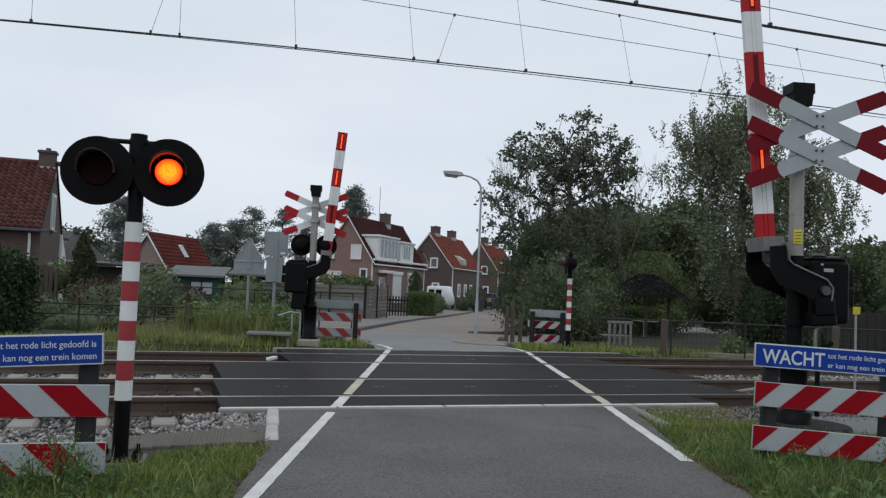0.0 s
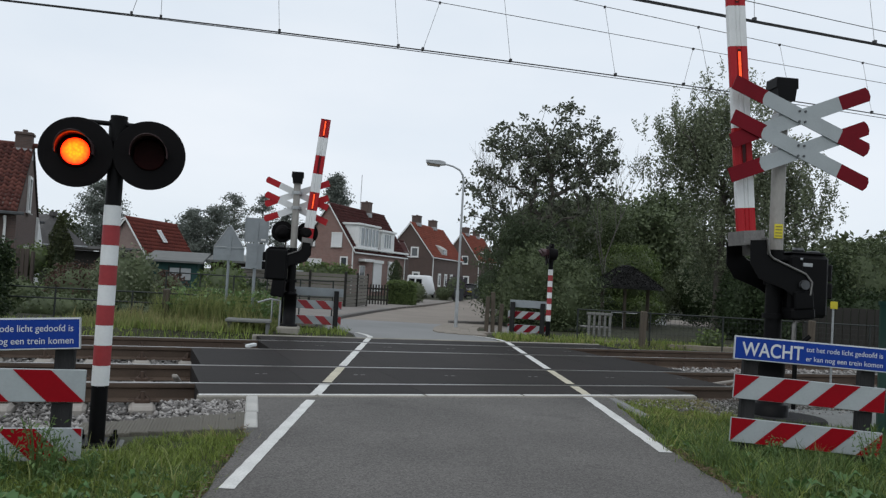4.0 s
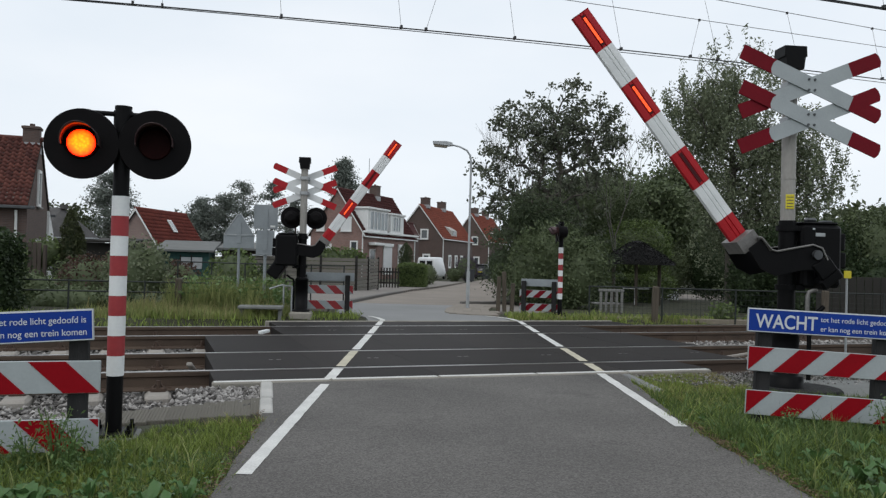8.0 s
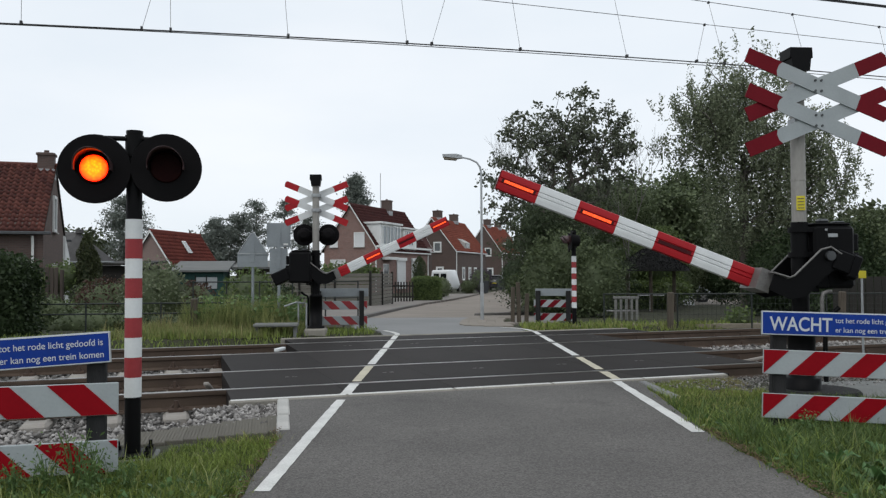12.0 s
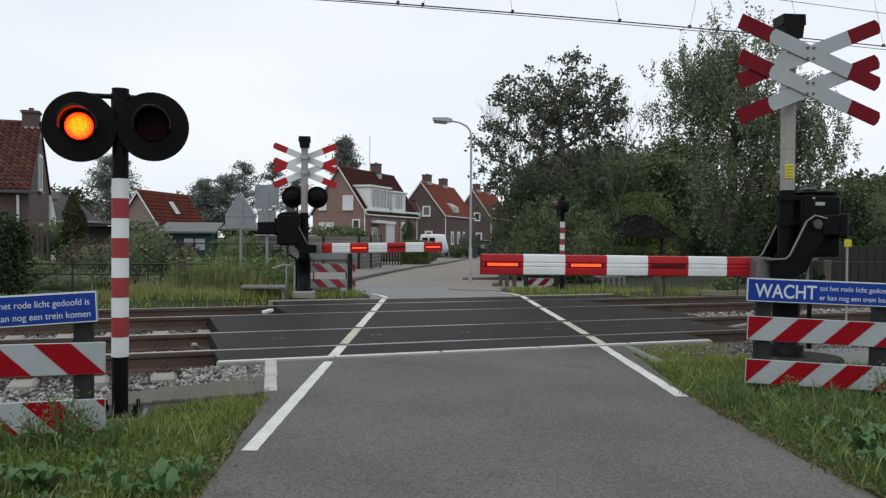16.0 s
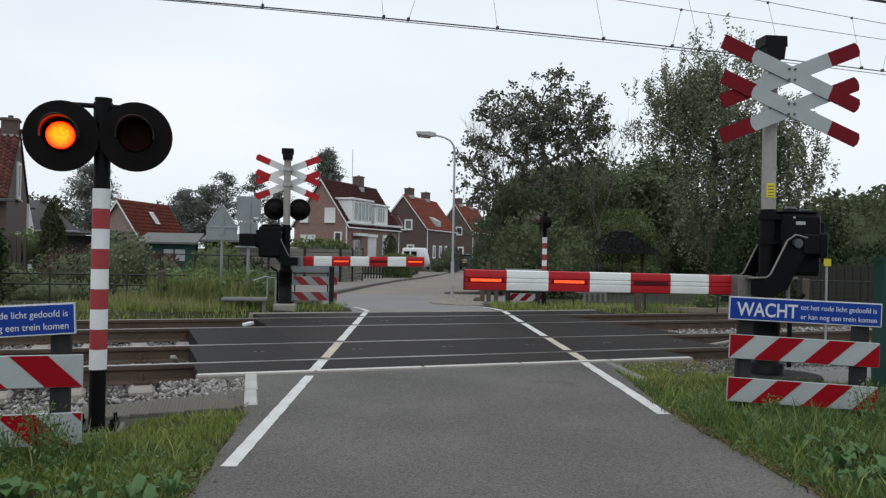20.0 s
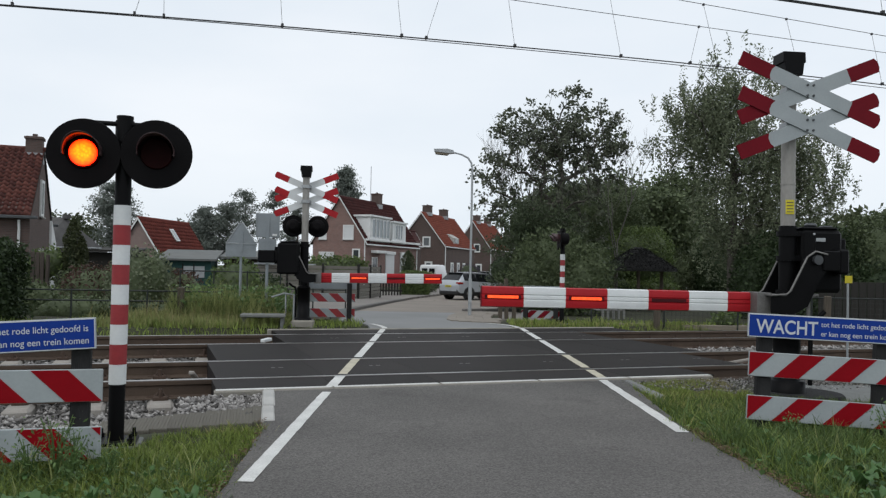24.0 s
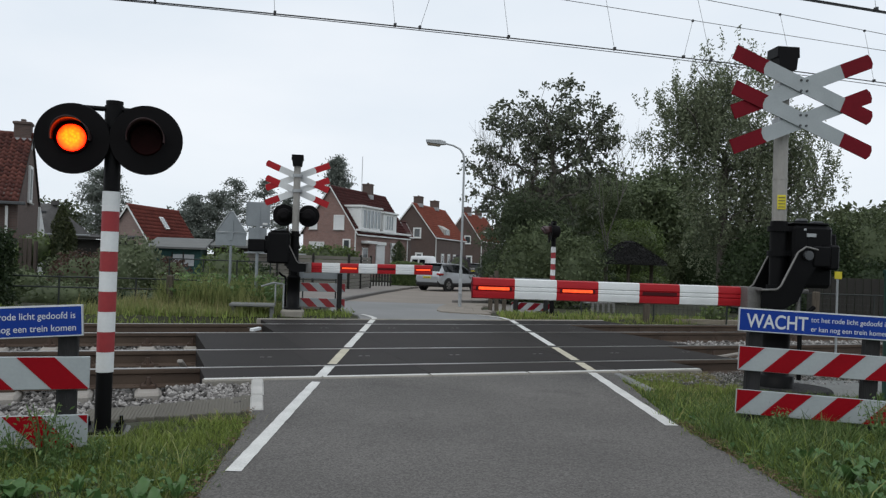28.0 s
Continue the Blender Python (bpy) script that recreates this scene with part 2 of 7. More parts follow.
M_REDBOARD = material("red_sheeting", (0.27, 0.004, 0.010), (0.22, 0.003, 0.008), spec=0.1, rough=0.5, scale=4, fine=50, bump=0.03)
M_RED = material("red_paint", (0.42, 0.014, 0.02), (0.33, 0.010, 0.016), spec=0.25, rough=0.5, scale=4, fine=50, bump=0.04)
M_REDPALE = material("weathered_red_paint", (0.33, 0.035, 0.04), (0.25, 0.025, 0.03), rough=0.55, scale=4, fine=50, bump=0.04)
M_REDDULL = material("dull_red_paint", (0.17, 0.006, 0.014), (0.13, 0.005, 0.011), spec=0.12, rough=0.55, scale=4, fine=50, bump=0.04)
M_WHITE = material("white_paint", (0.74, 0.76, 0.76), (0.62, 0.64, 0.64), rough=0.5, scale=5, fine=60, bump=0.04)
# white sheeting greyed: its back-lit shade is put into the base colour
M_SHEET = material("backlit_white_sheeting", (0.37, 0.405, 0.415), (0.30, 0.33, 0.34), rough=0.45, scale=5, fine=60, bump=0.03)
M_GREYPOLE = material("grey_pole_paint", (0.36, 0.35, 0.325), (0.24, 0.23, 0.21), rough=0.6, scale=3, fine=50, bump=0.08, stretch=(1, 1, 0.3))
M_STEEL = material("galvanised_steel", (0.42, 0.44, 0.45), (0.31, 0.325, 0.335), rough=0.5, metal=0.35, scale=5, fine=50, bump=0.05)
M_SIGNBACK = material("grey_sign_back", (0.29, 0.32, 0.335), (0.22, 0.245, 0.26), rough=0.5, metal=0.2, scale=4, fine=40, bump=0.03)
M_DARKSTEEL = material("dark_steel", (0.10, 0.105, 0.11), (0.06, 0.063, 0.066), rough=0.5, metal=0.5, scale=6, bump=0.05)
M_POSTGREY = material("grey_recycled_post", (0.034, 0.034, 0.035), (0.018, 0.018, 0.018), spec=0.15, rough=0.85, scale=4, fine=40, bump=0.3, stretch=(4, 4, 0.6))
M_BLUE = material("blue_sheeting", (0.007, 0.042, 0.28), (0.005, 0.032, 0.22), spec=0.2, rough=0.45, scale=3, fine=50, bump=0.02)
M_LETTER = material("white_lettering", (0.60, 0.63, 0.66), (0.52, 0.55, 0.58), rough=0.5, bump=0)
M_YELLOW = material("yellow_label", (0.68, 0.58, 0.03), (0.55, 0.46, 0.03), rough=0.5, bump=0)
M_LENS = material("dark_red_lens", (0.018, 0.002, 0.002), (0.009, 0.001, 0.001), spec=0.06, rough=0.5, scale=40, fine=200, bump=0.3, dist=0.003)
M_GLOW = glow_material("signal_glow", (1.0, 0.108, 0.0004), (1.0, 0.004, 0.0002), 5.2, 0.086)
M_SLOT = material("dark_red_lamp_cover", (0.07, 0.006, 0.008), (0.045, 0.004, 0.006), spec=0.2, rough=0.4, bump=0)
M_BOOMGLOW = glow_material("boom_lamp_glow", (1.0, 0.085, 0.012), None, 1.6, 0, 30)
M_WIRE = material("wire", (0.05, 0.05, 0.052), (0.03, 0.03, 0.032), rough=0.6, bump=0)
M_SOIL = material("soil_and_turf", (0.042, 0.048, 0.020), (0.024, 0.022, 0.013), rough=0.95, scale=1.2, fine=16, bump=0.8, dist=0.04)
M_GRASS = leaf_material("grass", (0.33, 0.41, 0.095), (0.048, 0.082, 0.02))
M_STRAW = leaf_material("yellow_grass", (0.45, 0.42, 0.16), (0.14, 0.16, 0.05))
M_BENCH = material("weathered_bench", (0.2, 0.2, 0.19), (0.13, 0.13, 0.12), rough=0.7, scale=5, fine=40, bump=0.04)
M_DRYGRASS = leaf_material("tall_grass", (0.37, 0.385, 0.15), (0.095, 0.135, 0.04))
# dark green blades; on the verge the tone also carries shade between blades
M_GRASSDARK = leaf_material("dark_grass_and_shade", (0.15, 0.22, 0.065), (0.032, 0.060, 0.018))
M_WEED = leaf_material("weed_leaf", (0.17, 0.255, 0.085), (0.06, 0.115, 0.04), 0.4)
M_DOCK = leaf_material("dock_leaf", (0.125, 0.235, 0.075), (0.035, 0.085, 0.028), 0.34)
M_CONIFER = leaf_material("olive_conifer", (0.075, 0.088, 0.035), (0.028, 0.035, 0.016))
M_MOSS = leaf_material("pale_straw", (0.33, 0.29, 0.14), (0.17, 0.17, 0.06))
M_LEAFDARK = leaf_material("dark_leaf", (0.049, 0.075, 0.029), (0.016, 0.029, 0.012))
M_LEAFMID = leaf_material("mid_leaf", (0.098, 0.118, 0.055), (0.034, 0.046, 0.022))
M_LEAFLIGHT = leaf_material("light_leaf", (0.17, 0.225, 0.075), (0.06, 0.095, 0.03))
M_LEAFGREY = leaf_material("grey_leaf", (0.240, 0.270, 0.168), (0.084, 0.106, 0.060))
# far foliage: the pale blue-grey of haze is put into the leaf colour
M_LEAFHAZE = leaf_material("hazy_distant_leaf", (0.225, 0.25, 0.215), (0.105, 0.125, 0.11))
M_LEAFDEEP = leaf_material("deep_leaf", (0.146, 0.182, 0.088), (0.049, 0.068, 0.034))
M_LEAFFIR = leaf_material("hanging_fir_leaf", (0.107, 0.138, 0.072), (0.031, 0.046, 0.025))
M_LEAFRED = leaf_material("reddish_leaf", (0.11, 0.06, 0.045), (0.05, 0.035, 0.025))
M_FLOWER = leaf_material("purple_flower", (0.105, 0.080, 0.110), (0.045, 0.040, 0.045))
M_LITTER = leaf_material("dry_litter", (0.24, 0.17, 0.10), (0.10, 0.07, 0.045))
# leaves of the large tree, greyed: some haze is put into their colour
M_LEAFTREE = leaf_material("hazed_tree_leaf", (0.165, 0.182, 0.122), (0.048, 0.059, 0.041))
M_BARK = material("bark", (0.13, 0.118, 0.10), (0.06, 0.054, 0.046), rough=0.95, scale=4, fine=30, bump=0.8, dist=0.02)
M_BARKGREY = material("grey_twig", (0.18, 0.168, 0.155), (0.11, 0.103, 0.095), rough=0.95, bump=0)
M_BRICK = brick_material("red_brown_brick", (0.27, 0.145, 0.12), (0.18, 0.095, 0.08), (0.25, 0.20, 0.18))
M_BRICKDARK = brick_material("dark_brown_brick", (0.118, 0.075, 0.064), (0.082, 0.055, 0.049), (0.105, 0.085, 0.075))
M_BRICKPINK = brick_material("pinkish_brick", (0.27, 0.18, 0.16), (0.22, 0.145, 0.13), (0.27, 0.23, 0.21))
M_TILEBROWN = material("brown_red_roof_tile", (0.155, 0.060, 0.047), (0.060, 0.026, 0.024), spec=0.12, rough=0.75, scale=1.2, fine=9, bump=0.3, island=0.55)
M_TILEDARK = material("dark_red_roof_tile", (0.085, 0.030, 0.027), (0.042, 0.017, 0.017), spec=0.12, rough=0.75, scale=1.2, fine=9, bump=0.2, island=0.4)
M_TILEORANGE = material("orange_roof_tile", (0.30, 0.092, 0.062), (0.155, 0.052, 0.040), spec=0.12, rough=0.85, scale=1.2, fine=7, bump=0.3, mixfine=0.5, island=0.4)
M_TILERED = material("red_roof_tile", (0.20, 0.055, 0.042), (0.10, 0.031, 0.027), spec=0.12, rough=0.85, scale=1.2, fine=7, bump=0.3, mixfine=0.5, island=0.4)
M_TILEGREY = material("grey_roof_tile", (0.115, 0.112, 0.11), (0.07, 0.068, 0.067), spec=0.12, rough=0.85, scale=1.5, fine=9, bump=0.3)
M_FRAME = material("white_window_frame", (0.76, 0.77, 0.76), (0.66, 0.67, 0.66), rough=0.5, scale=4, bump=0)
M_SHUTTER = material("white_roller_shutter", (0.70, 0.71, 0.71), (0.60, 0.61, 0.61), rough=0.55, scale=3, fine=20, bump=0.1, stretch=(0.2, 0.2, 4))
M_GLASS = glass_material("window_glass")
M_GLASSPALE = glass_material("curtained_window_glass", (0.32, 0.34, 0.35), 0.15)
M_GLASSMID = glass_material("dormer_glass", (0.17, 0.20, 0.215), 0.08)
M_LEAD = material("lead_flashing", (0.36, 0.37, 0.38), (0.27, 0.28, 0.29), rough=0.6, scale=4)
M_TEAL = material("teal_shed_boards", (0.022, 0.072, 0.066), (0.014, 0.048, 0.045), rough=0.8, scale=3, stretch=(8, 8, 0.5))
M_ROOFFELT = material("grey_roofing_felt", (0.16, 0.165, 0.16), (0.115, 0.12, 0.115), rough=0.9, scale=1.5, fine=20)
M_BROWNBOARD = material("brown_boards", (0.085, 0.066, 0.055), (0.05, 0.04, 0.034), rough=0.85, scale=3, stretch=(8, 8, 0.5))
# kerb stones darkened all over for the shade on their street face
M_KERB = material("shade_dark_kerb", (0.17, 0.16, 0.15), (0.11, 0.105, 0.1), rough=0.9, scale=2)
M_FENCEWOOD = material("weathered_fence_board", (0.26, 0.245, 0.215), (0.12, 0.112, 0.098), rough=0.9, scale=2, fine=30, bump=0.4, rand=0.4)
M_DARKWOOD = material("dark_fence_wood", (0.032, 0.030, 0.026), (0.017, 0.016, 0.014), rough=0.9, scale=2, fine=30, bump=0.3)
M_POSTWOOD = material("fence_post_wood", (0.115, 0.095, 0.072), (0.05, 0.042, 0.032), rough=0.9, scale=4, fine=30, bump=0.5, stretch=(4, 4, 0.5))
M_THATCH = material("black_thatch", (0.020, 0.019, 0.019), (0.009, 0.009, 0.009), rough=0.95, scale=3, fine=40, bump=0.9, dist=0.04)
M_CARPAINT = material("silver_car_paint", (0.46, 0.48, 0.50), (0.42, 0.44, 0.46), rough=0.25, metal=0.35, scale=1, bump=0)
M_CARBLACK = material("black_car_paint", (0.020, 0.021, 0.024), (0.015, 0.016, 0.018), rough=0.2, scale=1, bump=0, spec=0.7)
M_CARWHITE = material("white_van_paint", (0.78, 0.79, 0.80), (0.72, 0.73, 0.74), rough=0.3, scale=1, bump=0)
M_PLASTIC = material("black_plastic", (0.018, 0.018, 0.019), (0.012, 0.012, 0.013), rough=0.6, scale=5, bump=0.02)
M_CARGLASS = material("dark_car_glass", (0.010, 0.011, 0.013), (0.007, 0.008, 0.009), rough=0.12, spec=0.3, bump=0)
M_GREENBOX = material("dark_green_paint", (0.012, 0.060, 0.045), (0.008, 0.042, 0.032), rough=0.45, scale=3, fine=40, bump=0.05)
M_TYRE = material("tyre_rubber", (0.016, 0.016, 0.016), (0.01, 0.01, 0.01), rough=0.85, bump=0)
M_TAIL = material("red_tail_lens", (0.30, 0.012, 0.012), (0.2, 0.01, 0.01), rough=0.2, bump=0)
M_BIN = material("grey_bin_plastic", (0.05, 0.055, 0.06), (0.035, 0.038, 0.042), rough=0.6, bump=0)


# ---- mesh tools ----
class Build:
    """Collects faces for one mesh, with a material number and a smooth flag for each face."""

    def __init__(self):
        self.v, self.f, self.m, self.s = [], [], [], []

    def add(self, verts, faces, mat=0, smooth=False):
        o = len(self.v)
        self.v += [tuple(p) for p in verts]
        self.f += [tuple(i + o for i in q) for q in faces]
        self.m += [mat] * len(faces)
        self.s += [smooth] * len(faces)
        return self

    def box(self, x0, x1, y0, y1, z0, z1, mat=0, c=0.0, m=None):
        """A box between two corners; c: width of its chamfered edges."""
        c = min(c, (x1 - x0) * 0.45, (y1 - y0) * 0.45, (z1 - z0) * 0.45)
        if c <= 0:
            vs = [(x, y, z) for x in (x0, x1) for y in (y0, y1) for z in (z0, z1)]
            fs = [(0, 1, 3, 2), (4, 6, 7, 5), (0, 4, 5, 1), (2, 3, 7, 6), (0, 2, 6, 4), (1, 5, 7, 3)]
        else:
            vs = []
            for sx, x in ((1, x0), (-1, x1)):
                for sy, y in ((1, y0), (-1, y1)):
                    for sz, z in ((1, z0), (-1, z1)):
                        vs += [(x, y + sy * c, z + sz * c), (x + sx * c, y, z + sz * c), (x + sx * c, y + sy * c, z)]
            k = lambda a, b, d, w: (a * 4 + b * 2 + d) * 3 + w
            fs = [tuple(k(a, b, d, 0) for b, d in ((0, 0), (0, 1), (1, 1), (1, 0))) for a in (0, 1)]
            fs += [tuple(k(a, b, d, 1) for a, d in ((0, 0), (0, 1), (1, 1), (1, 0))) for b in (0, 1)]
            fs += [tuple(k(a, b, d, 2) for a, b in ((0, 0), (0, 1), (1, 1), (1, 0))) for d in (0, 1)]
            for p in (0, 1):
                for q in (0, 1):
                    fs += [(k(p, q, 0, 0), k(p, q, 1, 0), k(p, q, 1, 1), k(p, q, 0, 1))]
                    fs += [(k(p, 0, q, 0), k(p, 1, q, 0), k(p, 1, q, 2), k(p, 0, q, 2))]
                    fs += [(k(0, p, q, 1), k(1, p, q, 1), k(1, p, q, 2), k(0, p, q, 2))]
            fs += [(k(a, b, d, 0), k(a, b, d, 1), k(a, b, d, 2)) for a in (0, 1) for b in (0, 1) for d in (0, 1)]
        if m is not None:
            vs = [m @ Vector(p) for p in vs]
        return self.add(vs, fs, mat)

    def tube(self, pts, radii, n=12, mat=0, caps=True, smooth=True):
        """A round bar along points; radii: one for all, or one each."""
        pts = [Vector(p) for p in pts]
        radii = [radii] * len(pts) if isinstance(radii, (int, float)) else list(radii)
        vs, fs = [], []
        d0 = (pts[1] - pts[0]).normalized()
        side = d0.cross(Vector((0, 0, 1)) if abs(d0.z) < 0.9 else Vector((1, 0, 0))).normalized()
        for i, p in enumerate(pts):
            d = (pts[min(i + 1, len(pts) - 1)] - pts[max(i - 1, 0)]).normalized()
            side = (side - d * side.dot(d)).normalized()
            up = d.cross(side)
            for j in range(n):
                a = 2 * math.pi * j / n
                vs.append(p + (side * math.cos(a) + up * math.sin(a)) * radii[i])
        for i in range(len(pts) - 1):
            for j in range(n):
                a, b = i * n + j, i * n + (j + 1) % n
                fs.append((a, b, b + n, a + n))
        self.add(vs, fs, mat, smooth)
        if caps:
            self.add(vs[:n], [tuple(reversed(range(n)))], mat)
            self.add(vs[-n:], [tuple(range(n))], mat)
        return self

    def cyl(self, x, y, z0, z1, r, r2=None, n=20, mat=0, smooth=True):
        return self.tube([(x, y, z0), (x, y, z1)], [r, r if r2 is None else r2], n, mat, True, smooth)

    def prism(self, poly, a, b, axis="y", mat=0, m=None):
        """A flat outline drawn out from a to b along an axis."""
        put = {"y": lambda p, h: (p[0], h, p[1]), "x": lambda p, h: (h, p[0], p[1]), "z": lambda p, h: (p[0], p[1], h)}[axis]
        n = len(poly)
        vs = [put(p, a) for p in poly] + [put(p, b) for p in poly]
        fs = [tuple(range(n)), tuple(reversed(range(n, 2 * n)))] + [(i, i + n, (i + 1) % n + n, (i + 1) % n) for i in range(n)]
        if m is not None:
            vs = [m @ Vector(p) for p in vs]
        return self.add(vs, fs, mat)

    def mesh(self, name, mats):
        me = bpy.data.meshes.new(name)
        me.from_pydata(self.v, [], self.f)
        for mt in mats if isinstance(mats, (list, tuple)) else [mats]:
            me.materials.append(mt)
        me.polygons.foreach_set("material_index", self.m)
        me.polygons.foreach_set("use_smooth", self.s)
        bm = bmesh.new()
        bm.from_mesh(me)
        bmesh.ops.recalc_face_normals(bm, faces=bm.faces)
        bm.to_mesh(me)
        bm.free()
        me.update()
        return me


def part(name, b, mats, parent=None, label="", m=None):
    """Links a Build, or a mesh made before, as one mesh object under a thing or a part."""
    ob = new(name, b if isinstance(b, bpy.types.Mesh) else b.mesh(name, mats))
    if parent is not None:
        ob.parent = parent
    if m is not None:
        ob.matrix_basis = m
    return tagged(ob, label)


def thing(name, m, label, category, group="", kind=""):
    ob = new(name)
    ob.empty_display_size = 0.2
    ob.matrix_basis = m
    return tagged(ob, label, category, group, kind)


def solid(name, b, mats, label, category="", group="", kind="", m=None):
    """A thing that is one mesh."""
    return tagged(part(name, b, mats, None, "", m), label, category, group, kind)


def raw_mesh(name, verts, quads, mat, tris=False):
    """A large mesh from arrays: verts (n, 3), quads (k, 4) or triangles (k, 3)."""
    me = bpy.data.meshes.new(name)
    k = 3 if tris else 4
    me.vertices.add(len(verts))
    me.vertices.foreach_set("co", np.asarray(verts, dtype=np.float32).ravel())
    me.loops.add(len(quads) * k)
    me.loops.foreach_set("vertex_index", np.asarray(quads, dtype=np.int32).ravel())
    me.polygons.add(len(quads))
    me.polygons.foreach_set("loop_start", np.arange(len(quads), dtype=np.int32) * k)
    me.materials.append(mat)
    me.update(calc_edges=True)
    return me


rng = np.random.default_rng(7)

# ---- plan: the tracks run at an angle across the road ----
TRACK = radians(19.8)
UX, UY = math.cos(TRACK), math.sin(TRACK)
RAILS = (8.26, 9.765, 11.88, 13.385)
TRACK_POSE = pose(0, 0, 0, 0, 0, 19.8)


def along(s, q, z=0.0):
    """A place by its way along the tracks and its distance across them."""
    return (s * UX - q * UY, s * UY + q * UX, z)


def street_z(y):
    return 0.0 if y < 16.5 else max(-0.55, -0.0205 * (y - 16.5))


def ground_z(x, y):
    s, q = x * UX + y * UY, -x * UY + y * UX
    z = street_z(y) - 0.035
    start = 5.9 if s < 2.6 else 7.27 if s < 6.2 else 7.2
    bed = min(max((q - start) / (0.5 if s < 2.6 else 0.12), 0.0), 1.0) * min(max((15.4 - q) / 0.4, 0.0), 1.0)
    if bed > 0:
        z = z * (1 - bed) - 0.32 * bed
    if y < 6 and abs(x) > 2.2:
        z -= min((abs(x) - 2.2) * 0.02, 0.25)
    return z


# ---- ground, road, tracks ----
def steps(a, b, fine0, fine1, fine, coarse):
    out, v = [], a
    while v < b:
        out.append(v)
        d = max(fine0 - v, v - fine1, 0.0)
        v += fine + d * coarse
    return out + [b]


gx = steps(-2500, 2500, -9, 11, 0.3, 0.22)
gy = steps(-400, 4500, 1, 19, 0.3, 0.22)
gv = []
for y in gy:
    for x in gx:
        z = ground_z(x, y) + (0.02 * noise.noise((x * 0.9, y * 0.9, 0)) if y < 60 else 0)
        gv.append((x, y, z if y < 200 else -0.6))
w = len(gx)
gq = [(j * w + i, j * w + i + 1, (j + 1) * w + i + 1, (j + 1) * w + i) for j in range(len(gy) - 1) for i in range(w - 1)]
ground = new("ground", raw_mesh("ground", gv, gq, M_SOIL))
tagged(ground, "soil with short turf under the verges and gardens", "ground", kind="structure")


def ribbon(name, rows, top, thick, mat, label, category="road"):
    """A slab between left and right edges given row by row: (y, x left, x right)."""
    b = Build()
    vs, fs = [], []
    for y, xa, xb in rows:
        z = top(y)
        vs += [(xa, y, z), (xb, y, z), (xa, y, z - thick), (xb, y, z - thick)]
    for i in range(len(rows) - 1):
        o = 4 * i
        fs += [(o, o + 1, o + 5, o + 4), (o + 2, o + 6, o + 7, o + 3), (o, o + 4, o + 6, o + 2), (o + 1, o + 3, o + 7, o + 5)]
    n = 4 * (len(rows) - 1)
    fs += [(0, 2, 3, 1), (n, n + 1, n + 3, n + 2)]
    b.add(vs, fs)
    ob = new(name, b.mesh(name, mat))
    return tagged(ob, label, category, kind="structure")


def interp(tab, y):
    return float(np.interp(y, [t[0] for t in tab], [t[1] for t in tab]))


# near road: its end follows the slanting edge of the crossing
road_l = [(-8, -1.35), (2.5, -1.02), (3.4, -1.05), (4.1, -1.10), (5.5, -1.22), (6.4, -1.36), (7.3, -1.5), (9, -1.6)]
road_r = [(-8, 2.4), (1, 2.1), (3.6, 1.92), (5.0, 1.83), (5.9, 1.80), (8.3, 1.93), (9, 1.95)]
b = Build()
yl = np.arange(-8, 7.31, 0.12)
yr = np.arange(-8, 8.57, 0.12)
outline = [(interp(road_l, y) + 0.025 * noise.noise((y * 3, 1, 0)) + 0.012 * noise.noise((y * 11, 4, 0)), y) for y in yl]
outline += [(-1.5, (7.44 - 1.5 * UY) / UX), (1.93, (7.44 + 1.93 * UY) / UX)]
outline += [(interp(road_r, y) + 0.025 * noise.noise((y * 3, 7, 0)) + 0.012 * noise.noise((y * 11, 9, 0)), y) for y in yr[::-1]]
b.prism(outline, -0.2, 0.0, "z")
tagged(part("road", b, M_ASPHALT), "dark grey worn asphalt road up to the level crossing", "road", kind="structure")

str_l = [(14.8, -1.3), (16.2, -1.5), (17.5, -2.3), (22.6, -2.62), (27.8, -2.44), (36, -2.15), (44, -1.69), (51, -0.16), (58.4, 1.09), (70.8, 2.82), (91.5, 6.2), (140, 14)]
str_r = [(14.8, 1.45), (16, 1.45), (17.1, 1.25), (17.77, 1.0), (17.95, 0.6), (18.27, 0.28), (19.0, 0.17), (20.8, 0.22), (24.8, 0.63), (26.0, 1.3), (28.5, 1.9), (36, 2.7), (41, 3.3), (42, 5.0), (43, 9.0), (43.6, 30), (51, 30), (51.5, 7), (53, 5.8), (58, 5.5), (75, 7.5), (92, 10.5), (140, 19)]
ys = sorted(set([41.5, 42.5, 43.6, 14.8, 15.5, 16.5, 17.75, 17.95, 18.15, 18.3, 43.3] + list(np.arange(15, 30, 0.5)) + list(np.arange(30, 55, 1.0)) + list(np.arange(55, 141, 5.0)) + [51.5]))
ribbon("brick_street", [(y, interp(str_l, y), interp(str_r, y)) for y in ys if y >= 24], lambda y: street_z(y) - 0.004, 0.2, M_BRICKROAD, "brown-grey brick street with a wide side street")
ribbon("street", [(y, interp(str_l, y), interp(str_r, y)) for y in ys if y <= 24], lambda y: street_z(y) - 0.006, 0.2, M_STREET, "pale grey asphalt street beyond the crossing")

# pavement slabs beside the street
pave_left = thing("pavement", pose(0, 0, 0), "raised pavement of grey-brown paving slabs with a kerb", "pavement", kind="structure")
slab = Build().box(0, 0.58, 0, 0.58, -0.1, 0, c=0.01).mesh("paving_slab", M_PAVING)
for y in np.arange(17.8, 40, 0.6):
    xl = interp(str_l, y)
    for k in range(4):
        ob = part("paving_slab", slab, None, pave_left)
        ob.matrix_basis = pose(xl - 0.75 - 0.6 * k, y, street_z(y) + 0.09 + 0.004 * math.sin(y * 7 + k * 3))
b = Build()
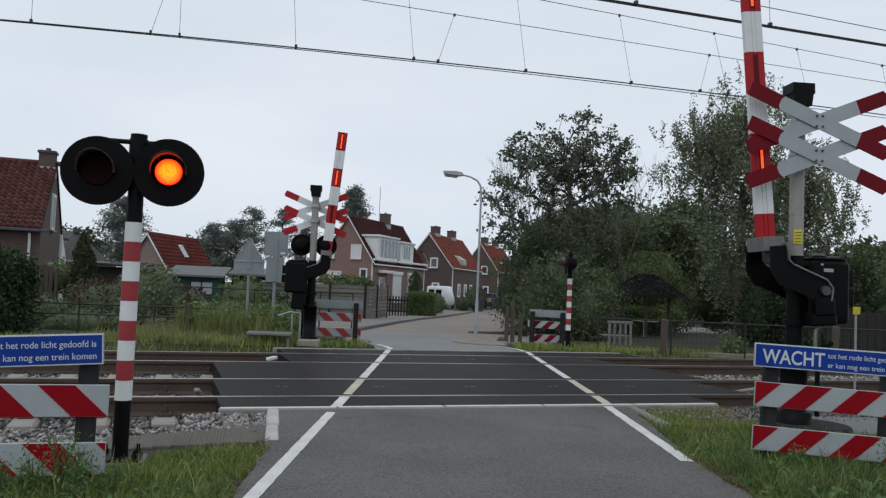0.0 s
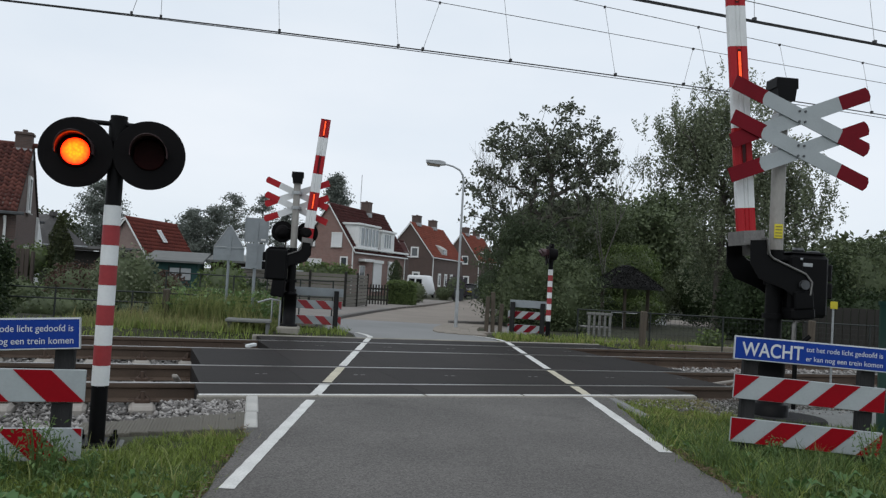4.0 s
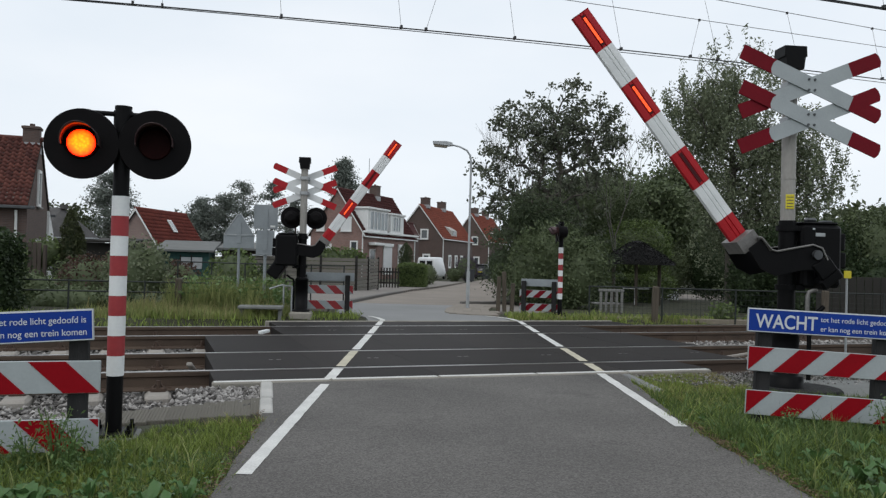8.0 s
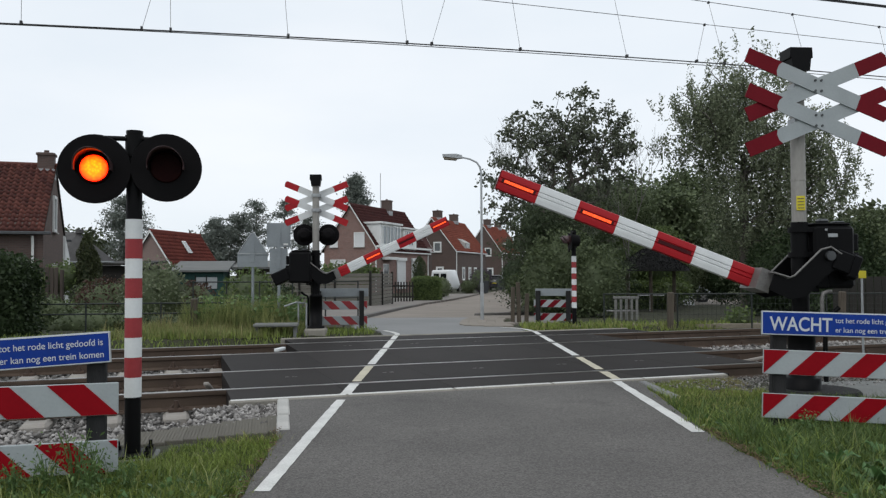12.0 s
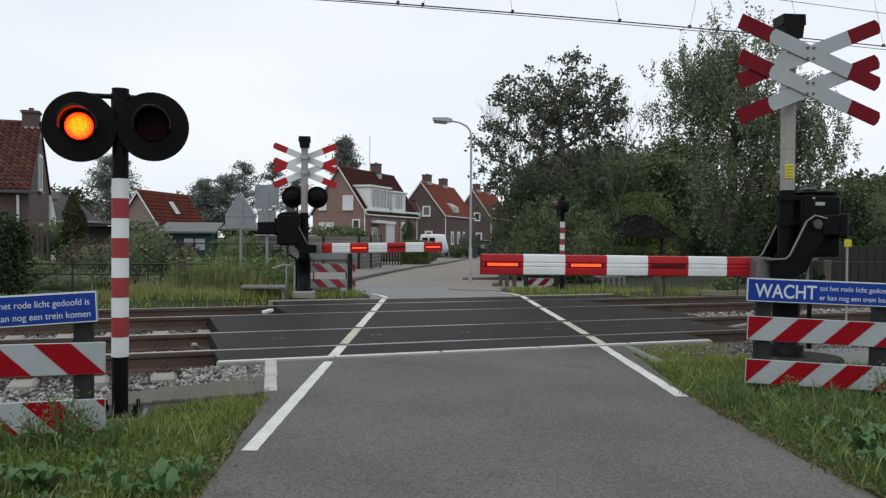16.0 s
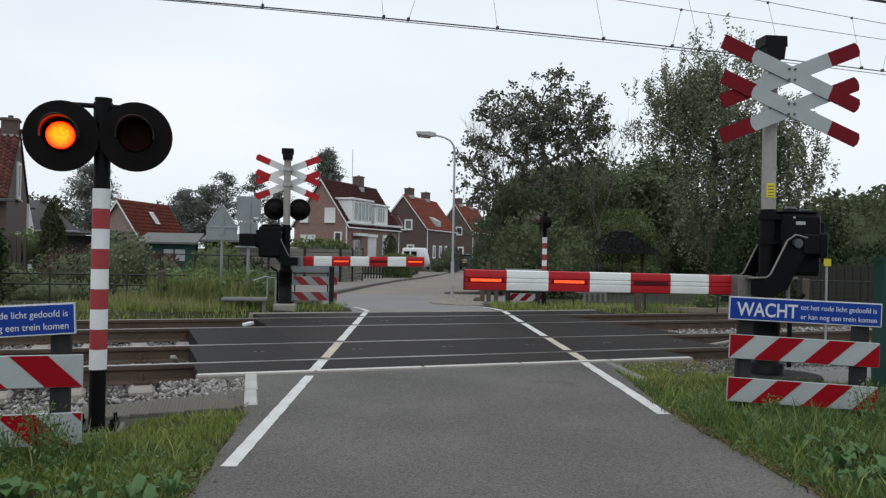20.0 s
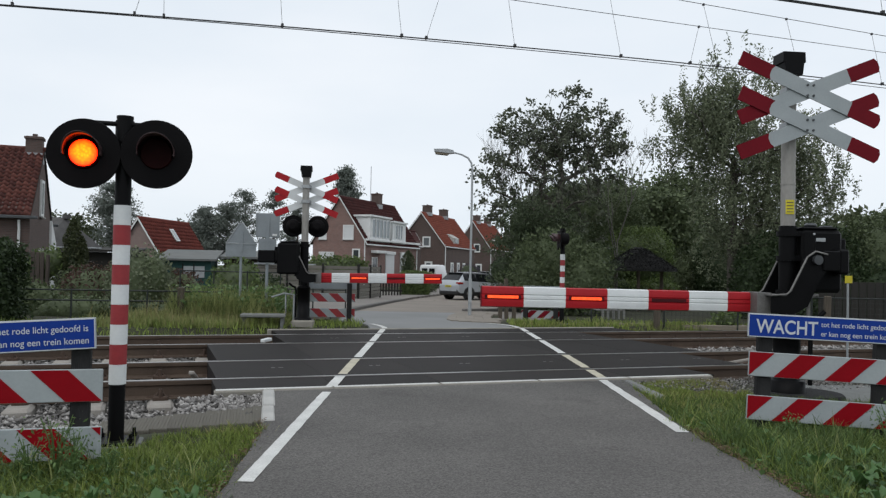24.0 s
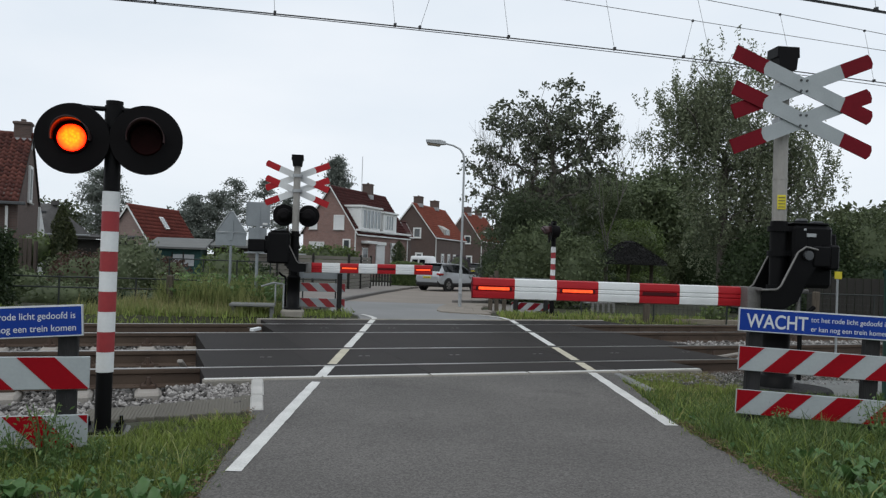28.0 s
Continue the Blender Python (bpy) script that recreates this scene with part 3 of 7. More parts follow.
for y in np.arange(40, 66, 1.0):
    xl = interp(str_l, y)
    b.box(xl - 2.4, xl - 0.16, y, y + 0.97, street_z(y) - 0.1, street_z(y) + 0.08)
    b.box(xl - 0.14, xl, y, y + 0.98, street_z(y) - 0.1, street_z(y) + 0.1)
tagged(part("far_paving", b, M_PAVING, pave_left), kind="stuff")
kerb = Build().box(-0.14, 0, 0, 0.97, -0.15, 0, c=0.015).mesh("kerb_stone", M_KERB)
for y in np.arange(17.8, 40, 1.0):
    x0, x1 = interp(str_l, y), interp(str_l, y + 1)
    part("kerb_stone", kerb, None, pave_left).matrix_basis = pose(x0, y, street_z(y + 0.5) + 0.095, 0, 0, -math.degrees(math.atan2(x1 - x0, 1)))
corner = thing("pavement_corner", pose(0, 0, 0), "paved street corner round the lamp post", "pavement", kind="structure")
cob = Build().box(-0.108, 0.108, -0.108, 0.108, -0.1, 0, c=0.006).mesh("cobble", M_COBBLE)
for y in np.arange(17.9, 25.0, 0.22):
    for x in np.arange(interp(str_r, y) + 0.06, min(interp(str_r, y) + 1.6, 2.2), 0.22):
        if (y > 23 or x < 1.35) and len(corner.children) < 295:
            part("cobble", cob, None, corner).matrix_basis = pose(x, y, street_z(y) + 0.02 + 0.002 * noise.noise((x * 5, y * 5, 0)))
b = Build()
for i in range(8):
    xa = 0.66 + i * 0.6
    ya = 24.9 + (xa - 0.63) * 0.72
    b.box(0, 0.72, -0.07, 0.07, -0.2, 0.09, m=pose(xa, ya, street_z(ya), 0, 0, 35), c=0.015)
part("kerb_stone", b, M_KERB, corner)

ribbon("side_path", [(y, 1.35 + 0.1 * (y - 19.6), 2.5 + 0.2 * (y - 19.6)) for y in np.arange(19.6, 25.2, 0.5)], lambda y: street_z(y) + 0.004, 0.1, M_PAVING, "worn brown paved path beside the street corner", "path")

ribbon("sandy_strip", [(y, 2.95, 15.0) for y in (18.35, 18.8, 19.3)], lambda y: street_z(y) + 0.004, 0.1, M_SAND, "bare sandy strip behind the wire fence", "soil")

# white edge lines
lines = thing("road_marking", pose(0, 0, 0), "worn white painted lines along both road edges and a stop line", "road marking", kind="structure")


def stripe(pts, width, z, mat, name="painted_line"):
    b = Build()
    vs, fs = [], []
    dense = []
    for (x0, y0), (x1, y1) in zip(pts, pts[1:]):
        k = max(2, int(math.hypot(x1 - x0, y1 - y0) / 0.08))
        dense += [(x0 + (x1 - x0) * i / k, y0 + (y1 - y0) * i / k) for i in range(k)]
    dense.append(pts[-1])
    for i, (x, y) in enumerate(dense):
        a, c = dense[max(i - 1, 0)], dense[min(i + 1, len(dense) - 1)]
        dx, dy = c[0] - a[0], c[1] - a[1]
        n = math.hypot(dx, dy)
        e = width / 2 + 0.007 * noise.noise((x * 9, y * 9, 3))
        vs += [(x - dy / n * e, y + dx / n * e, z + street_z(y)), (x + dy / n * e, y - dx / n * e, z + street_z(y))]
    fs = [(2 * i, 2 * i + 1, 2 * i + 3, 2 * i + 2) for i in range(len(dense) - 1)]
    b.add(vs, fs)
    return part(name, b, mat, lines)


stripe([(-1.015, 4.20), (-1.03, 7.26)], 0.085, 0.004, M_LINE)
stripe([(1.735, 5.74), (1.70, 8.44)], 0.095, 0.004, M_LINE)
for xa, xb, base in ((-1.035, -1.08, -1), (1.735, 1.57, 1)):
    for q0, q1, mt in ((7.46, 8.19, M_YELLOWLINE if base > 0 else M_LINE), (8.33, 9.70, M_YELLOWLINE), (9.85, 11.80, M_LINE), (11.96, 13.3, M_LINE), (13.46, 14.3, M_LINE)):
        y0, y1 = (q0 + xa * UY) / UX, (q1 + xb * UY) / UX
        f0, f1 = (q0 - 7.46) / 6.9, (q1 - 7.46) / 6.9
        stripe([(xa + (xb - xa) * f0, y0), (xa + (xb - xa) * f1, y1)], 0.10, 0.006, mt)
stripe([(-1.07, 14.95), (-1.09, 15.3), (-1.22, 15.75), (-1.42, 16.2)], 0.10, 0.004, M_LINE)
stripe([(1.55, 15.95), (1.45, 16.4), (1.25, 17.0), (1.0, 17.4)], 0.10, 0.004, M_LINE)
stripe([(0.28, 3.38), (1.86, 3.40)], 0.11, 0.004, M_LINE, "stop_line")

# crossing panels, rails, sleepers
crossing = thing("level_crossing", TRACK_POSE, "level crossing deck of black rubber panels between the rails", "level crossing", kind="structure")
rows = [("near", 0.55, 6.0, 7.50, 8.20), ("inner", 0.60, 7.10, 8.32, 9.70), ("middle", 0.72, 7.62, 9.83, 11.80), ("inner", 1.85, 7.52, 11.945, 13.31), ("far", 1.96, 8.9, 13.45, 14.30)]
for _, s0, s1, q0, q1 in rows:
    n = max(1, round((s1 - s0) / 1.12))
    ln = (s1 - s0) / n
    pm = Build().box(0.0006, ln - 0.0006, q0 + 0.012, q1 - 0.012, -0.25, 0.0, c=0.002).mesh("rubber_panel", M_RUBBER)
    for i in range(n):
        part("rubber_panel", pm, None, crossing).matrix_basis = pose(s0 + i * ln, 0, 0.0008 * ((i * 7) % 3))
slot = Build().box(-0.06, -0.02, -0.010, 0.010, 0, 0.004).box(0.02, 0.07, -0.010, 0.010, 0, 0.004).mesh("lifting_slot", M_WORN)
for i in range(6):
    for q in (9.0, 12.6):
        part("lifting_slot", slot, None, crossing).matrix_basis = pose(1.3 + 1.12 * i + (0.3 if q > 10 else 0), q, 0.001)
edge = thing("crossing_edge", TRACK_POSE, "pale concrete edge beams along the crossing deck", "kerb", kind="structure")
for s0, s1, q0, q1, z in ((0.52, 5.88, 7.36, 7.48, 0.012), (1.9, 8.95, 14.32, 14.42, 0.012)):
    n = 5
    for i in range(n):
        a = s0 + (s1 - s0) / n * i
        eb = part("edge_beam", Build().box(a + 0.003, a + (s1 - s0) / n - 0.003, q0, q1, -0.3, z, c=0.012), M_BEAM, edge)
        if q0 > 10:
            continue
        part("painted_top", Build().box(a + 0.016, a + (s1 - s0) / n - 0.016, q0 + 0.028, q1 - 0.024, z - 0.001, z + 0.003), M_LINE, eb, "worn white paint")
side = thing("road_edge_block", pose(0, 0, 0), "pale concrete blocks at the road edge by the crossing", "kerb", kind="structure")
part("edge_block", Build().box(-0.052, 0.052, -0.40, 0.40, -0.3, 0.014, c=0.012), M_CONCRETE, side, m=pose(-1.475, 6.88, 0, 0, 0, 12.3))
part("edge_block", Build().box(-0.050, 0.050, -0.30, 0.30, -0.3, 0.010, c=0.012), M_CONCRETE, side, m=pose(-1.322, 6.16, 0, 0, 0, 12.3))
part("edge_block", Build().box(-0.05, 0.05, -0.55, 0.55, -0.3, 0.002, c=0.02), M_STREET, side, m=pose(2.02, 7.95, 0, 0, 0, 4))
part("corner_flag", Build().box(-0.16, 0.16, -0.035, 0.035, 0.0, 0.05, c=0.01), M_WHITE, edge, "white-painted end block", m=pose(1.62, 12.35, -0.02, 0, 0, 62))
part("bevel_plate", Build().box(-0.25, 0.25, -0.03, 0.03, -0.02, 0.02, c=0.01), M_SLEEPER, edge, m=pose(0.42, 9.0, -0.06, 0, 14, 82))
part("bevel_plate", Build().box(-0.3, 0.3, -0.03, 0.03, -0.02, 0.02, c=0.01), M_SLEEPER, edge, m=pose(7.75, 9.2, -0.08, 0, -14, -48))

RAIL_SHAPE = [(-0.036, 0), (0.036, 0), (0.038, -0.012), (0.034, -0.04), (0.010, -0.055), (0.009, -0.14), (0.06, -0.158), (0.075, -0.165), (0.075, -0.175), (-0.075, -0.175), (-0.075, -0.165), (-0.06, -0.158), (-0.009, -0.14), (-0.010, -0.055), (-0.034, -0.04), (-0.038, -0.012)]
track_ob = thing("railway_track", TRACK_POSE, "two rusty railway tracks on concrete sleepers in grey ballast", "railway track", kind="structure")
for q in RAILS:
    b = Build()
    b.prism([(q + x, z - 0.004) for x, z in RAIL_SHAPE], -220, 260, "x")
    r = part("rail", b, M_RAIL, track_ob)
    part("rail_head", Build().box(-220, 260, q - 0.030, q + 0.030, -0.006, 0.0015), M_RAILTOP, r, "polished running surface")
sl = Build().box(-0.12, 0.12, -1.13, 1.13, -0.2, 0, c=0.03)
sl_me = sl.mesh("sleeper", M_SLEEPER)
cl_me = Build().box(-0.13, 0.13, -0.05, 0.05, 0, 0.03, c=0.01).tube([(-0.05, -0.11, 0.02), (-0.03, -0.09, 0.06), (0.03, -0.09, 0.06), (0.05, -0.11, 0.02)], 0.012, 6).tube([(-0.05, 0.11, 0.02), (-0.03, 0.09, 0.06), (0.03, 0.09, 0.06), (0.05, 0.11, 0.02)], 0.012, 6).box(-0.07, 0.07, -0.15, 0.15, -0.01, 0.04, c=0.012).tube([(0, -0.13, 0.03), (0, -0.13, 0.11)], 0.022, 8).tube([(0, 0.13, 0.03), (0, 0.13, 0.11)], 0.022, 8).mesh("rail_clip", M_CLIP)
for qa, qb in ((RAILS[0], RAILS[1]), (RAILS[2], RAILS[3])):
    for i in range(-40, 46):
        s = 0.08 + 0.6 * i
        if qa < 10 and 0.75 < s < 6.9 or qa > 10 and 2.1 < s < 7.4:
            continue
        ob = part("sleeper", sl_me, None, track_ob)
        ob.matrix_basis = pose(s, (qa + qb) / 2, -0.176)
        if -6 < s < 12:
            for q in (qa, qb):
                part("rail_clip", cl_me, None, ob).matrix_basis = pose(0, q - (qa + qb) / 2, 0.0)


def stones(name, n, s0, s1, q0, q1, z, size, skip=None, slope=0.0):
    base = np.array([(1, 0, 0), (-1, 0, 0), (0, 1, 0), (0, -1, 0), (0, 0, 1), (0, 0, -1)], float)
    tri = np.array([(0, 2, 4), (2, 1, 4), (1, 3, 4), (3, 0, 4), (2, 0, 5), (1, 2, 5), (3, 1, 5), (0, 3, 5)])
    s, q = rng.uniform(s0, s1, n), rng.uniform(q0, q1, n)
    if skip is not None:
        keep = ~skip(s, q)
        s, q = s[keep], q[keep]
    n = len(s)
    r = rng.uniform(0.55, 1.25, (n, 1, 1)) * size
    v = base[None] * rng.uniform(0.6, 1.2, (n, 6, 1)) * r + rng.normal(0, 0.2, (n, 6, 3)) * r
    a = rng.uniform(0, 6.28, n)
    c, d = np.cos(a)[:, None], np.sin(a)[:, None]
    v = np.stack([v[:, :, 0] * c - v[:, :, 1] * d, v[:, :, 0] * d + v[:, :, 1] * c, v[:, :, 2] * 0.75], -1)
    zz = z + rng.uniform(-0.02, 0.03, n) + slope * np.minimum(q - q0 - 0.5, 0)
    v += np.stack([s, q, zz], -1)[:, None]
    f = (tri[None] + (np.arange(n) * 6)[:, None, None]).reshape(-1, 3)
    ob = new(name, raw_mesh(name, v.reshape(-1, 3), f, M_STONE, True))
    ob.matrix_basis = TRACK_POSE
    return tagged(ob, "loose grey broken-stone ballast round the rails and sleepers", "ballast", kind="stuff")


on_sleeper = lambda s, q: (q > 7.82) & (np.abs((s + 0.22) % 0.6 - 0.3) < 0.14)
in_deck = lambda s, q: (s > 0.4) & (s < np.where(q > 9.76, 7.66, np.where(q > 8.26, 7.14, 6.05))) & (q > 7.3) & (q < 12) | (s > 1.7) & (s < np.where(q > 13.38, 9.0, 7.56)) & (q > 11.9) & (q < 14.5)
bed = Build().box(-220, 260, 5.9, 15.5, -0.6, -0.262)
b_ob = solid("ballast_bed", bed, M_BALLAST, "bed of grey broken stone under the tracks", "ballast", kind="structure", m=TRACK_POSE)
stones("ballast", 7000, -6.5, 1.1, 6.05, 7.1, -0.225, 0.030, in_deck, 0.25)
stones("ballast", 7000, -6.5, 1.1, 7.0, 8.25, -0.242, 0.030, lambda s, q: in_deck(s, q) | on_sleeper(s, q))
stones("ballast", 11000, -8, 1.7, 8.3, 14.6, -0.225, 0.032, lambda s, q: in_deck(s, q) | on_sleeper(s, q) & ((q < 10.2) | (q > 11.4)))
stones("ballast", 2000, 0.22, 1.02, 6.35, 7.35, -0.055, 0.028)
stones("ballast", 900, -1.0, 0.1, 6.4, 6.95, -0.18, 0.030)
gravel_skip = lambda s, q: (s * UY + q * UX) < 8.2 - 0.45 * (s * UX - q * UY - 2.14)
stones("ballast", 5200, 4.4, 7.4, 6.3, 7.34, -0.04, 0.013, gravel_skip)
stones("ballast", 1500, 6.1, 9, 6.9, 8.2, -0.21, 0.036, in_deck)
stones("ballast", 3500, 7.0, 15, 10.25, 11.4, -0.15, 0.034, in_deck)
stones("ballast", 11000, 5.0, 15, 8.2, 14.4, -0.205, 0.034, lambda s, q: in_deck(s, q) | on_sleeper(s, q) & ((q < 10.2) | (q > 11.4)))
stones("ballast", 5000, -30, -6.5, 6.3, 14.9, -0.21, 0.06)

# weathered planks laid between the ballast and the verge
walkway = thing("plank_walkway", pose(0, 0, 0), "row of weathered grey planks laid between ballast and grass", "walkway", kind="structure")
for i in range(10):
    ln = 0.18 + 0.012 * i
    pb = Build().box(-0.0595, 0.0595, -ln, ln, -0.05, -0.003, c=0.003)
    for k in range(5):
        pb.box(-0.057 + 0.0235 * k, -0.040 + 0.0235 * k, -ln + 0.004, ln - 0.004, -0.005, 0.0)
    part("plank", pb, M_PLANK, walkway, "grooved weathered plank", m=pose(-2.33 + 0.1035 * i, 5.60 + 0.0695 * i, -0.012 - 0.002 * (i % 3), 2, 0, 13))
slab2 = thing("cable_cover", pose(4.25, 8.0, -0.03, 0, 0, 4), "flat dark grey concrete cover beside the barrier foot", "cover")
part("slab", Build().box(-0.55, 0.75, -0.55, 0.55, -0.1, 0.015, c=0.02), M_SLAB, slab2)


# ---- signal posts with flashing lamps ----
def flash_rows(on, off, first):
    """Rows for a lamp that shows in turn with its twin: about a third of a second each."""
    out, state = [], None
    for k in range(frame(28.0)):
        t = k / FPS
        if t < 0.6:
            left = 0.05 < t < 0.33
        else:
            left = ((t - 5.195) % 0.665) < 0.37
        lit = left == first
        if state is None or lit != state:
            if state is not None:
                out.append(((k - 1) / FPS, off if not state else on))
            out.append((t, on if lit else off))
            state = lit
    out.append((28.0, on if state else off))
    return out


FLASHING = []


def signal_post(m, lamps_lit, label):
    t = thing("signal_post", m, label, "signal post", "signal posts at the crossing")
    part("base_plate", Build().box(-0.17, 0.17, -0.17, 0.17, -0.06, 0.0, c=0.02), M_SLAB, t)
    b = Build().box(-0.13, 0.13, -0.13, 0.13, 0.0, 0.02, c=0.005)
    for sx in (-0.1, 0.1):
        for sy in (-0.1, 0.1):
            b.cyl(sx, sy, 0.02, 0.045, 0.022, n=6).cyl(sx, sy, 0.045, 0.075, 0.012, n=8)
    part("foot_flange", b, M_BLACK, t, "black bolted steel flange")
    part("post", Build().cyl(0, 0, 0.02, 2.08, 0.050, n=24).cyl(0, 0, 2.08, 2.10, 0.053, n=24), M_BLACK, t)
    z0 = 0.375
    for i in range(9):
        part("band", Build().cyl(0, 0, z0 + i * 0.1275, z0 + (i + 1) * 0.1275 - 0.0008, 0.0535, n=24), M_WHITE if i % 2 == 0 else M_REDPALE, t, "white band" if i % 2 == 0 else "dull red band")
    part("cross_arm", Build().tube([(-0.24, -0.02, 2.045), (0.24, -0.02, 2.045)], 0.016, 10).cyl(0, 0, 1.93, 2.07, 0.058, n=20), M_BLACK, t)
    for k, sx in enumerate((-0.229, 0.204)):
        zc = 1.838 + (0 if k == 0 else 0.018)
        d = Build().tube([(0, -0.075, 0), (0, -0.06, 0)], [0.218, 0.222], 40)
        d.tube([(0, -0.06, 0), (0, -0.02, 0), (0, 0.10, 0), (0, 0.13, 0)], [0.15, 0.14, 0.12, 0.05], 24)
        d.tube([(0, 0.0, 0.12), (0, 0.0, 0.2)], 0.014, 8)
        target = part("target_board", d, M_BLACKMATT, t, "round black backing board", m=pose(sx, -0.01, zc))
        v = Build()
        hood, n = [], 20
        for i in range(n + 1):
            a = radians(-10 + 200 * i / n)
            for yy, rr in ((-0.076, 0.114), (-0.15, 0.112)):
                hood.append((math.cos(a) * rr, yy if yy > -0.1 else yy - 0.035 - 0.085 * max(0.0, math.sin(a)), math.sin(a) * rr))
            for yy, rr in ((-0.15, 0.108), (-0.076, 0.110)):
                hood.append((math.cos(a) * rr, yy if yy > -0.1 else yy - 0.035 - 0.085 * max(0.0, math.sin(a)), math.sin(a) * rr))
        fs = []
        for i in range(n):
            o = 4 * i
            fs += [(o + j, o + (j + 1) % 4, o + 4 + (j + 1) % 4, o + 4 + j) for j in range(4)]
        v.add(hood, fs, 0, True)
        part("hood", v, M_HOOD, target)
        part("lens", Build().tube([(0, -0.079, 0), (0, -0.092, 0)], [0.100, 0.094], 32), M_LENS, target, "dark red ribbed glass lens")
        if lamps_lit:
            lamp = part("lamp", Build().tube([(0, -0.004, 0), (0, 0.004, 0)], [0.081, 0.084], 32), M_GLOW, target, "orange-red flashing lamp")
            FLASHING.append((lamp, pose(0, -0.097, 0), pose(0, -0.066, 0), k == 0))
    return t


signal_post(pose(-2.08, 5.15, -0.02, 0, 0, 15), True, "red-and-white banded signal post with two flashing red lamps, beside the track")
signal_post(pose(2.66, 17.75, 0.0, 0, 0, 268), False, "red-and-white banded signal post seen from behind, in the grass verge")


# ---- barrier machines ----
def board(b, x0, x1, w, th, y, a, mat, zc):
    m = pose(0, y, zc, 0, -a, 0)
    c = w * 0.16
    if mat == 0:
        b.prism([(x0, -w / 2), (x1, -w / 2), (x1, w / 2), (x0, w / 2)], -th / 2, th / 2, "y", 0, m)
    else:
        s = 1 if x1 > 0 else -1
        xa, xb = (x0, x1) if s > 0 else (x1, x0)
        b.prism([(xa, -w / 2), (xb - s * c, -w / 2), (xb, -w * 0.2), (xb, w * 0.2), (xb - s * c, w / 2), (xa, w / 2)], -th / 2, th / 2, "y", 0, m)


def barrier_unit(m, cross_x, label, boom_len, red, white, boom_white, first, cross=1.0, dz=0.0, weight=(0.30, 0.43)):
    t = thing("level_crossing_barrier", m, label, "barrier", "half barriers at the crossing")
    low = cross == 1.0
    part("foundation", Build().box(-0.22, 0.22, -0.22, 0.22, -0.3, -0.02 if low else 0.09, c=0.03), M_BEAM, t)
    part("pedestal", Build().tube([(0, 0, z) for z in (-0.02 if low else 0.09, 0.13, 0.131, 0.70, 0.701, 0.76)], [0.17, 0.17, 0.125, 0.125, 0.14, 0.10], 24), M_BLACK, t)
    part("lower_mast", Build().cyl(0, 0, 0.76, 1.62, 0.080, n=24), M_BLACK, t)
    part("mast", Build().cyl(0, 0, 1.62, 3.08 + dz, 0.067, n=24).cyl(0, 0, 2.02, 2.04, 0.071, n=24), M_GREYPOLE, t, "pale grey steel mast")
    part("bell", Build().prism([(-0.085, 3.08), (0.085, 3.08), (0.10, 3.20), (0.115, 3.20), (0.11, 3.30), (-0.11, 3.30), (-0.115, 3.20), (-0.10, 3.20)], -0.1, 0.1, "y"), M_BLACK, t, "black crossing bell", m=pose(0, 0, dz))
    if cross == 1.0:
        lp = part("label_plate", Build().box(-0.04, 0.04, -0.073, -0.066, 1.73, 1.87, c=0.003), M_YELLOW, t, "yellow warning label with unreadable dark lines", m=pose(0, 0, 0, 0, 0, -14))
        for i in range(4):
            part("label_line", Build().box(-0.03, 0.03, -0.0755, -0.0735, 1.75 + 0.03 * i, 1.757 + 0.03 * i), M_DARKSTEEL, lp)
    # machine box beside the mast
    bx = part("machine_box", Build().box(0.088, 0.50, -0.12, 0.30, 0.98, 1.585, c=0.035), M_BLACK, t, "black steel drive housing")
    part("lid", Build().box(0.095, 0.46, -0.10, 0.28, 1.588, 1.612, c=0.012), M_BLACK, bx)
    part("lid_knob", Build().box(0.18, 0.29, -0.04, 0.05, 1.61, 1.655, c=0.02).box(0.33, 0.43, -0.06, 0.04, 1.608, 1.63, c=0.01), M_DARKSTEEL, bx)
    part("housing_cheek", Build().prism([(0.10, -0.128), (0.13, -0.14), (0.20, -0.14), (0.22, -0.121)], 1.0, 1.56, "z"), M_BLACK, bx)
    part("side_box", Build().box(0.503, 0.565, -0.06, 0.16, 1.34, 1.51, c=0.012).box(0.503, 0.572, -0.06, 0.16, 1.17, 1.325, c=0.012), M_BLACK, bx)
    part("type_plate", Build().box(0.215, 0.315, -0.127, -0.119, 1.47, 1.505, c=0.003), M_STEEL, bx, "small pale maker's plate")
    part("badge", Build().box(0.175, 0.20, -0.147, -0.139, 1.53, 1.55, c=0.003), M_STEEL, bx)
    for z in (0.95, 1.28, 1.52):
        part("clamp", Build().cyl(0, 0, z, z + 0.05, 0.105, n=20).box(0.05, 0.14, -0.09, 0.09, z, z + 0.05), M_BLACK, t)
    part("conduit_elbow", Build().tube([(0.10, -0.20, 0.76), (0.10, -0.20, 0.90), (0.115, -0.20, 0.94), (0.16, -0.20, 0.955), (0.20, -0.18, 0.955)], 0.019, 10), M_WORN if low else M_BLACK, t, "grey conduit elbow" if low else "")
    part("cable_pipe", Build().tube([(0.16, -0.14, 0.1), (0.16, -0.14, 0.66), (0.18, -0.14, 0.72), (0.23, -0.14, 0.74), (0.30, -0.14, 0.80)], 0.022, 10), M_BLACK, t, "black bent cable pipe")
    # double cross of the warning sign
    for zc in (2.7475 + dz + 0.167 * cross * k for k in (1, -1)):
        for a, yy in ((-22.2, -0.16), (22.2, -0.145)):
            mid = Build()
            board(mid, -0.43 * cross, 0.43 * cross, 0.142 * cross, 0.012, yy, a, 0, zc)
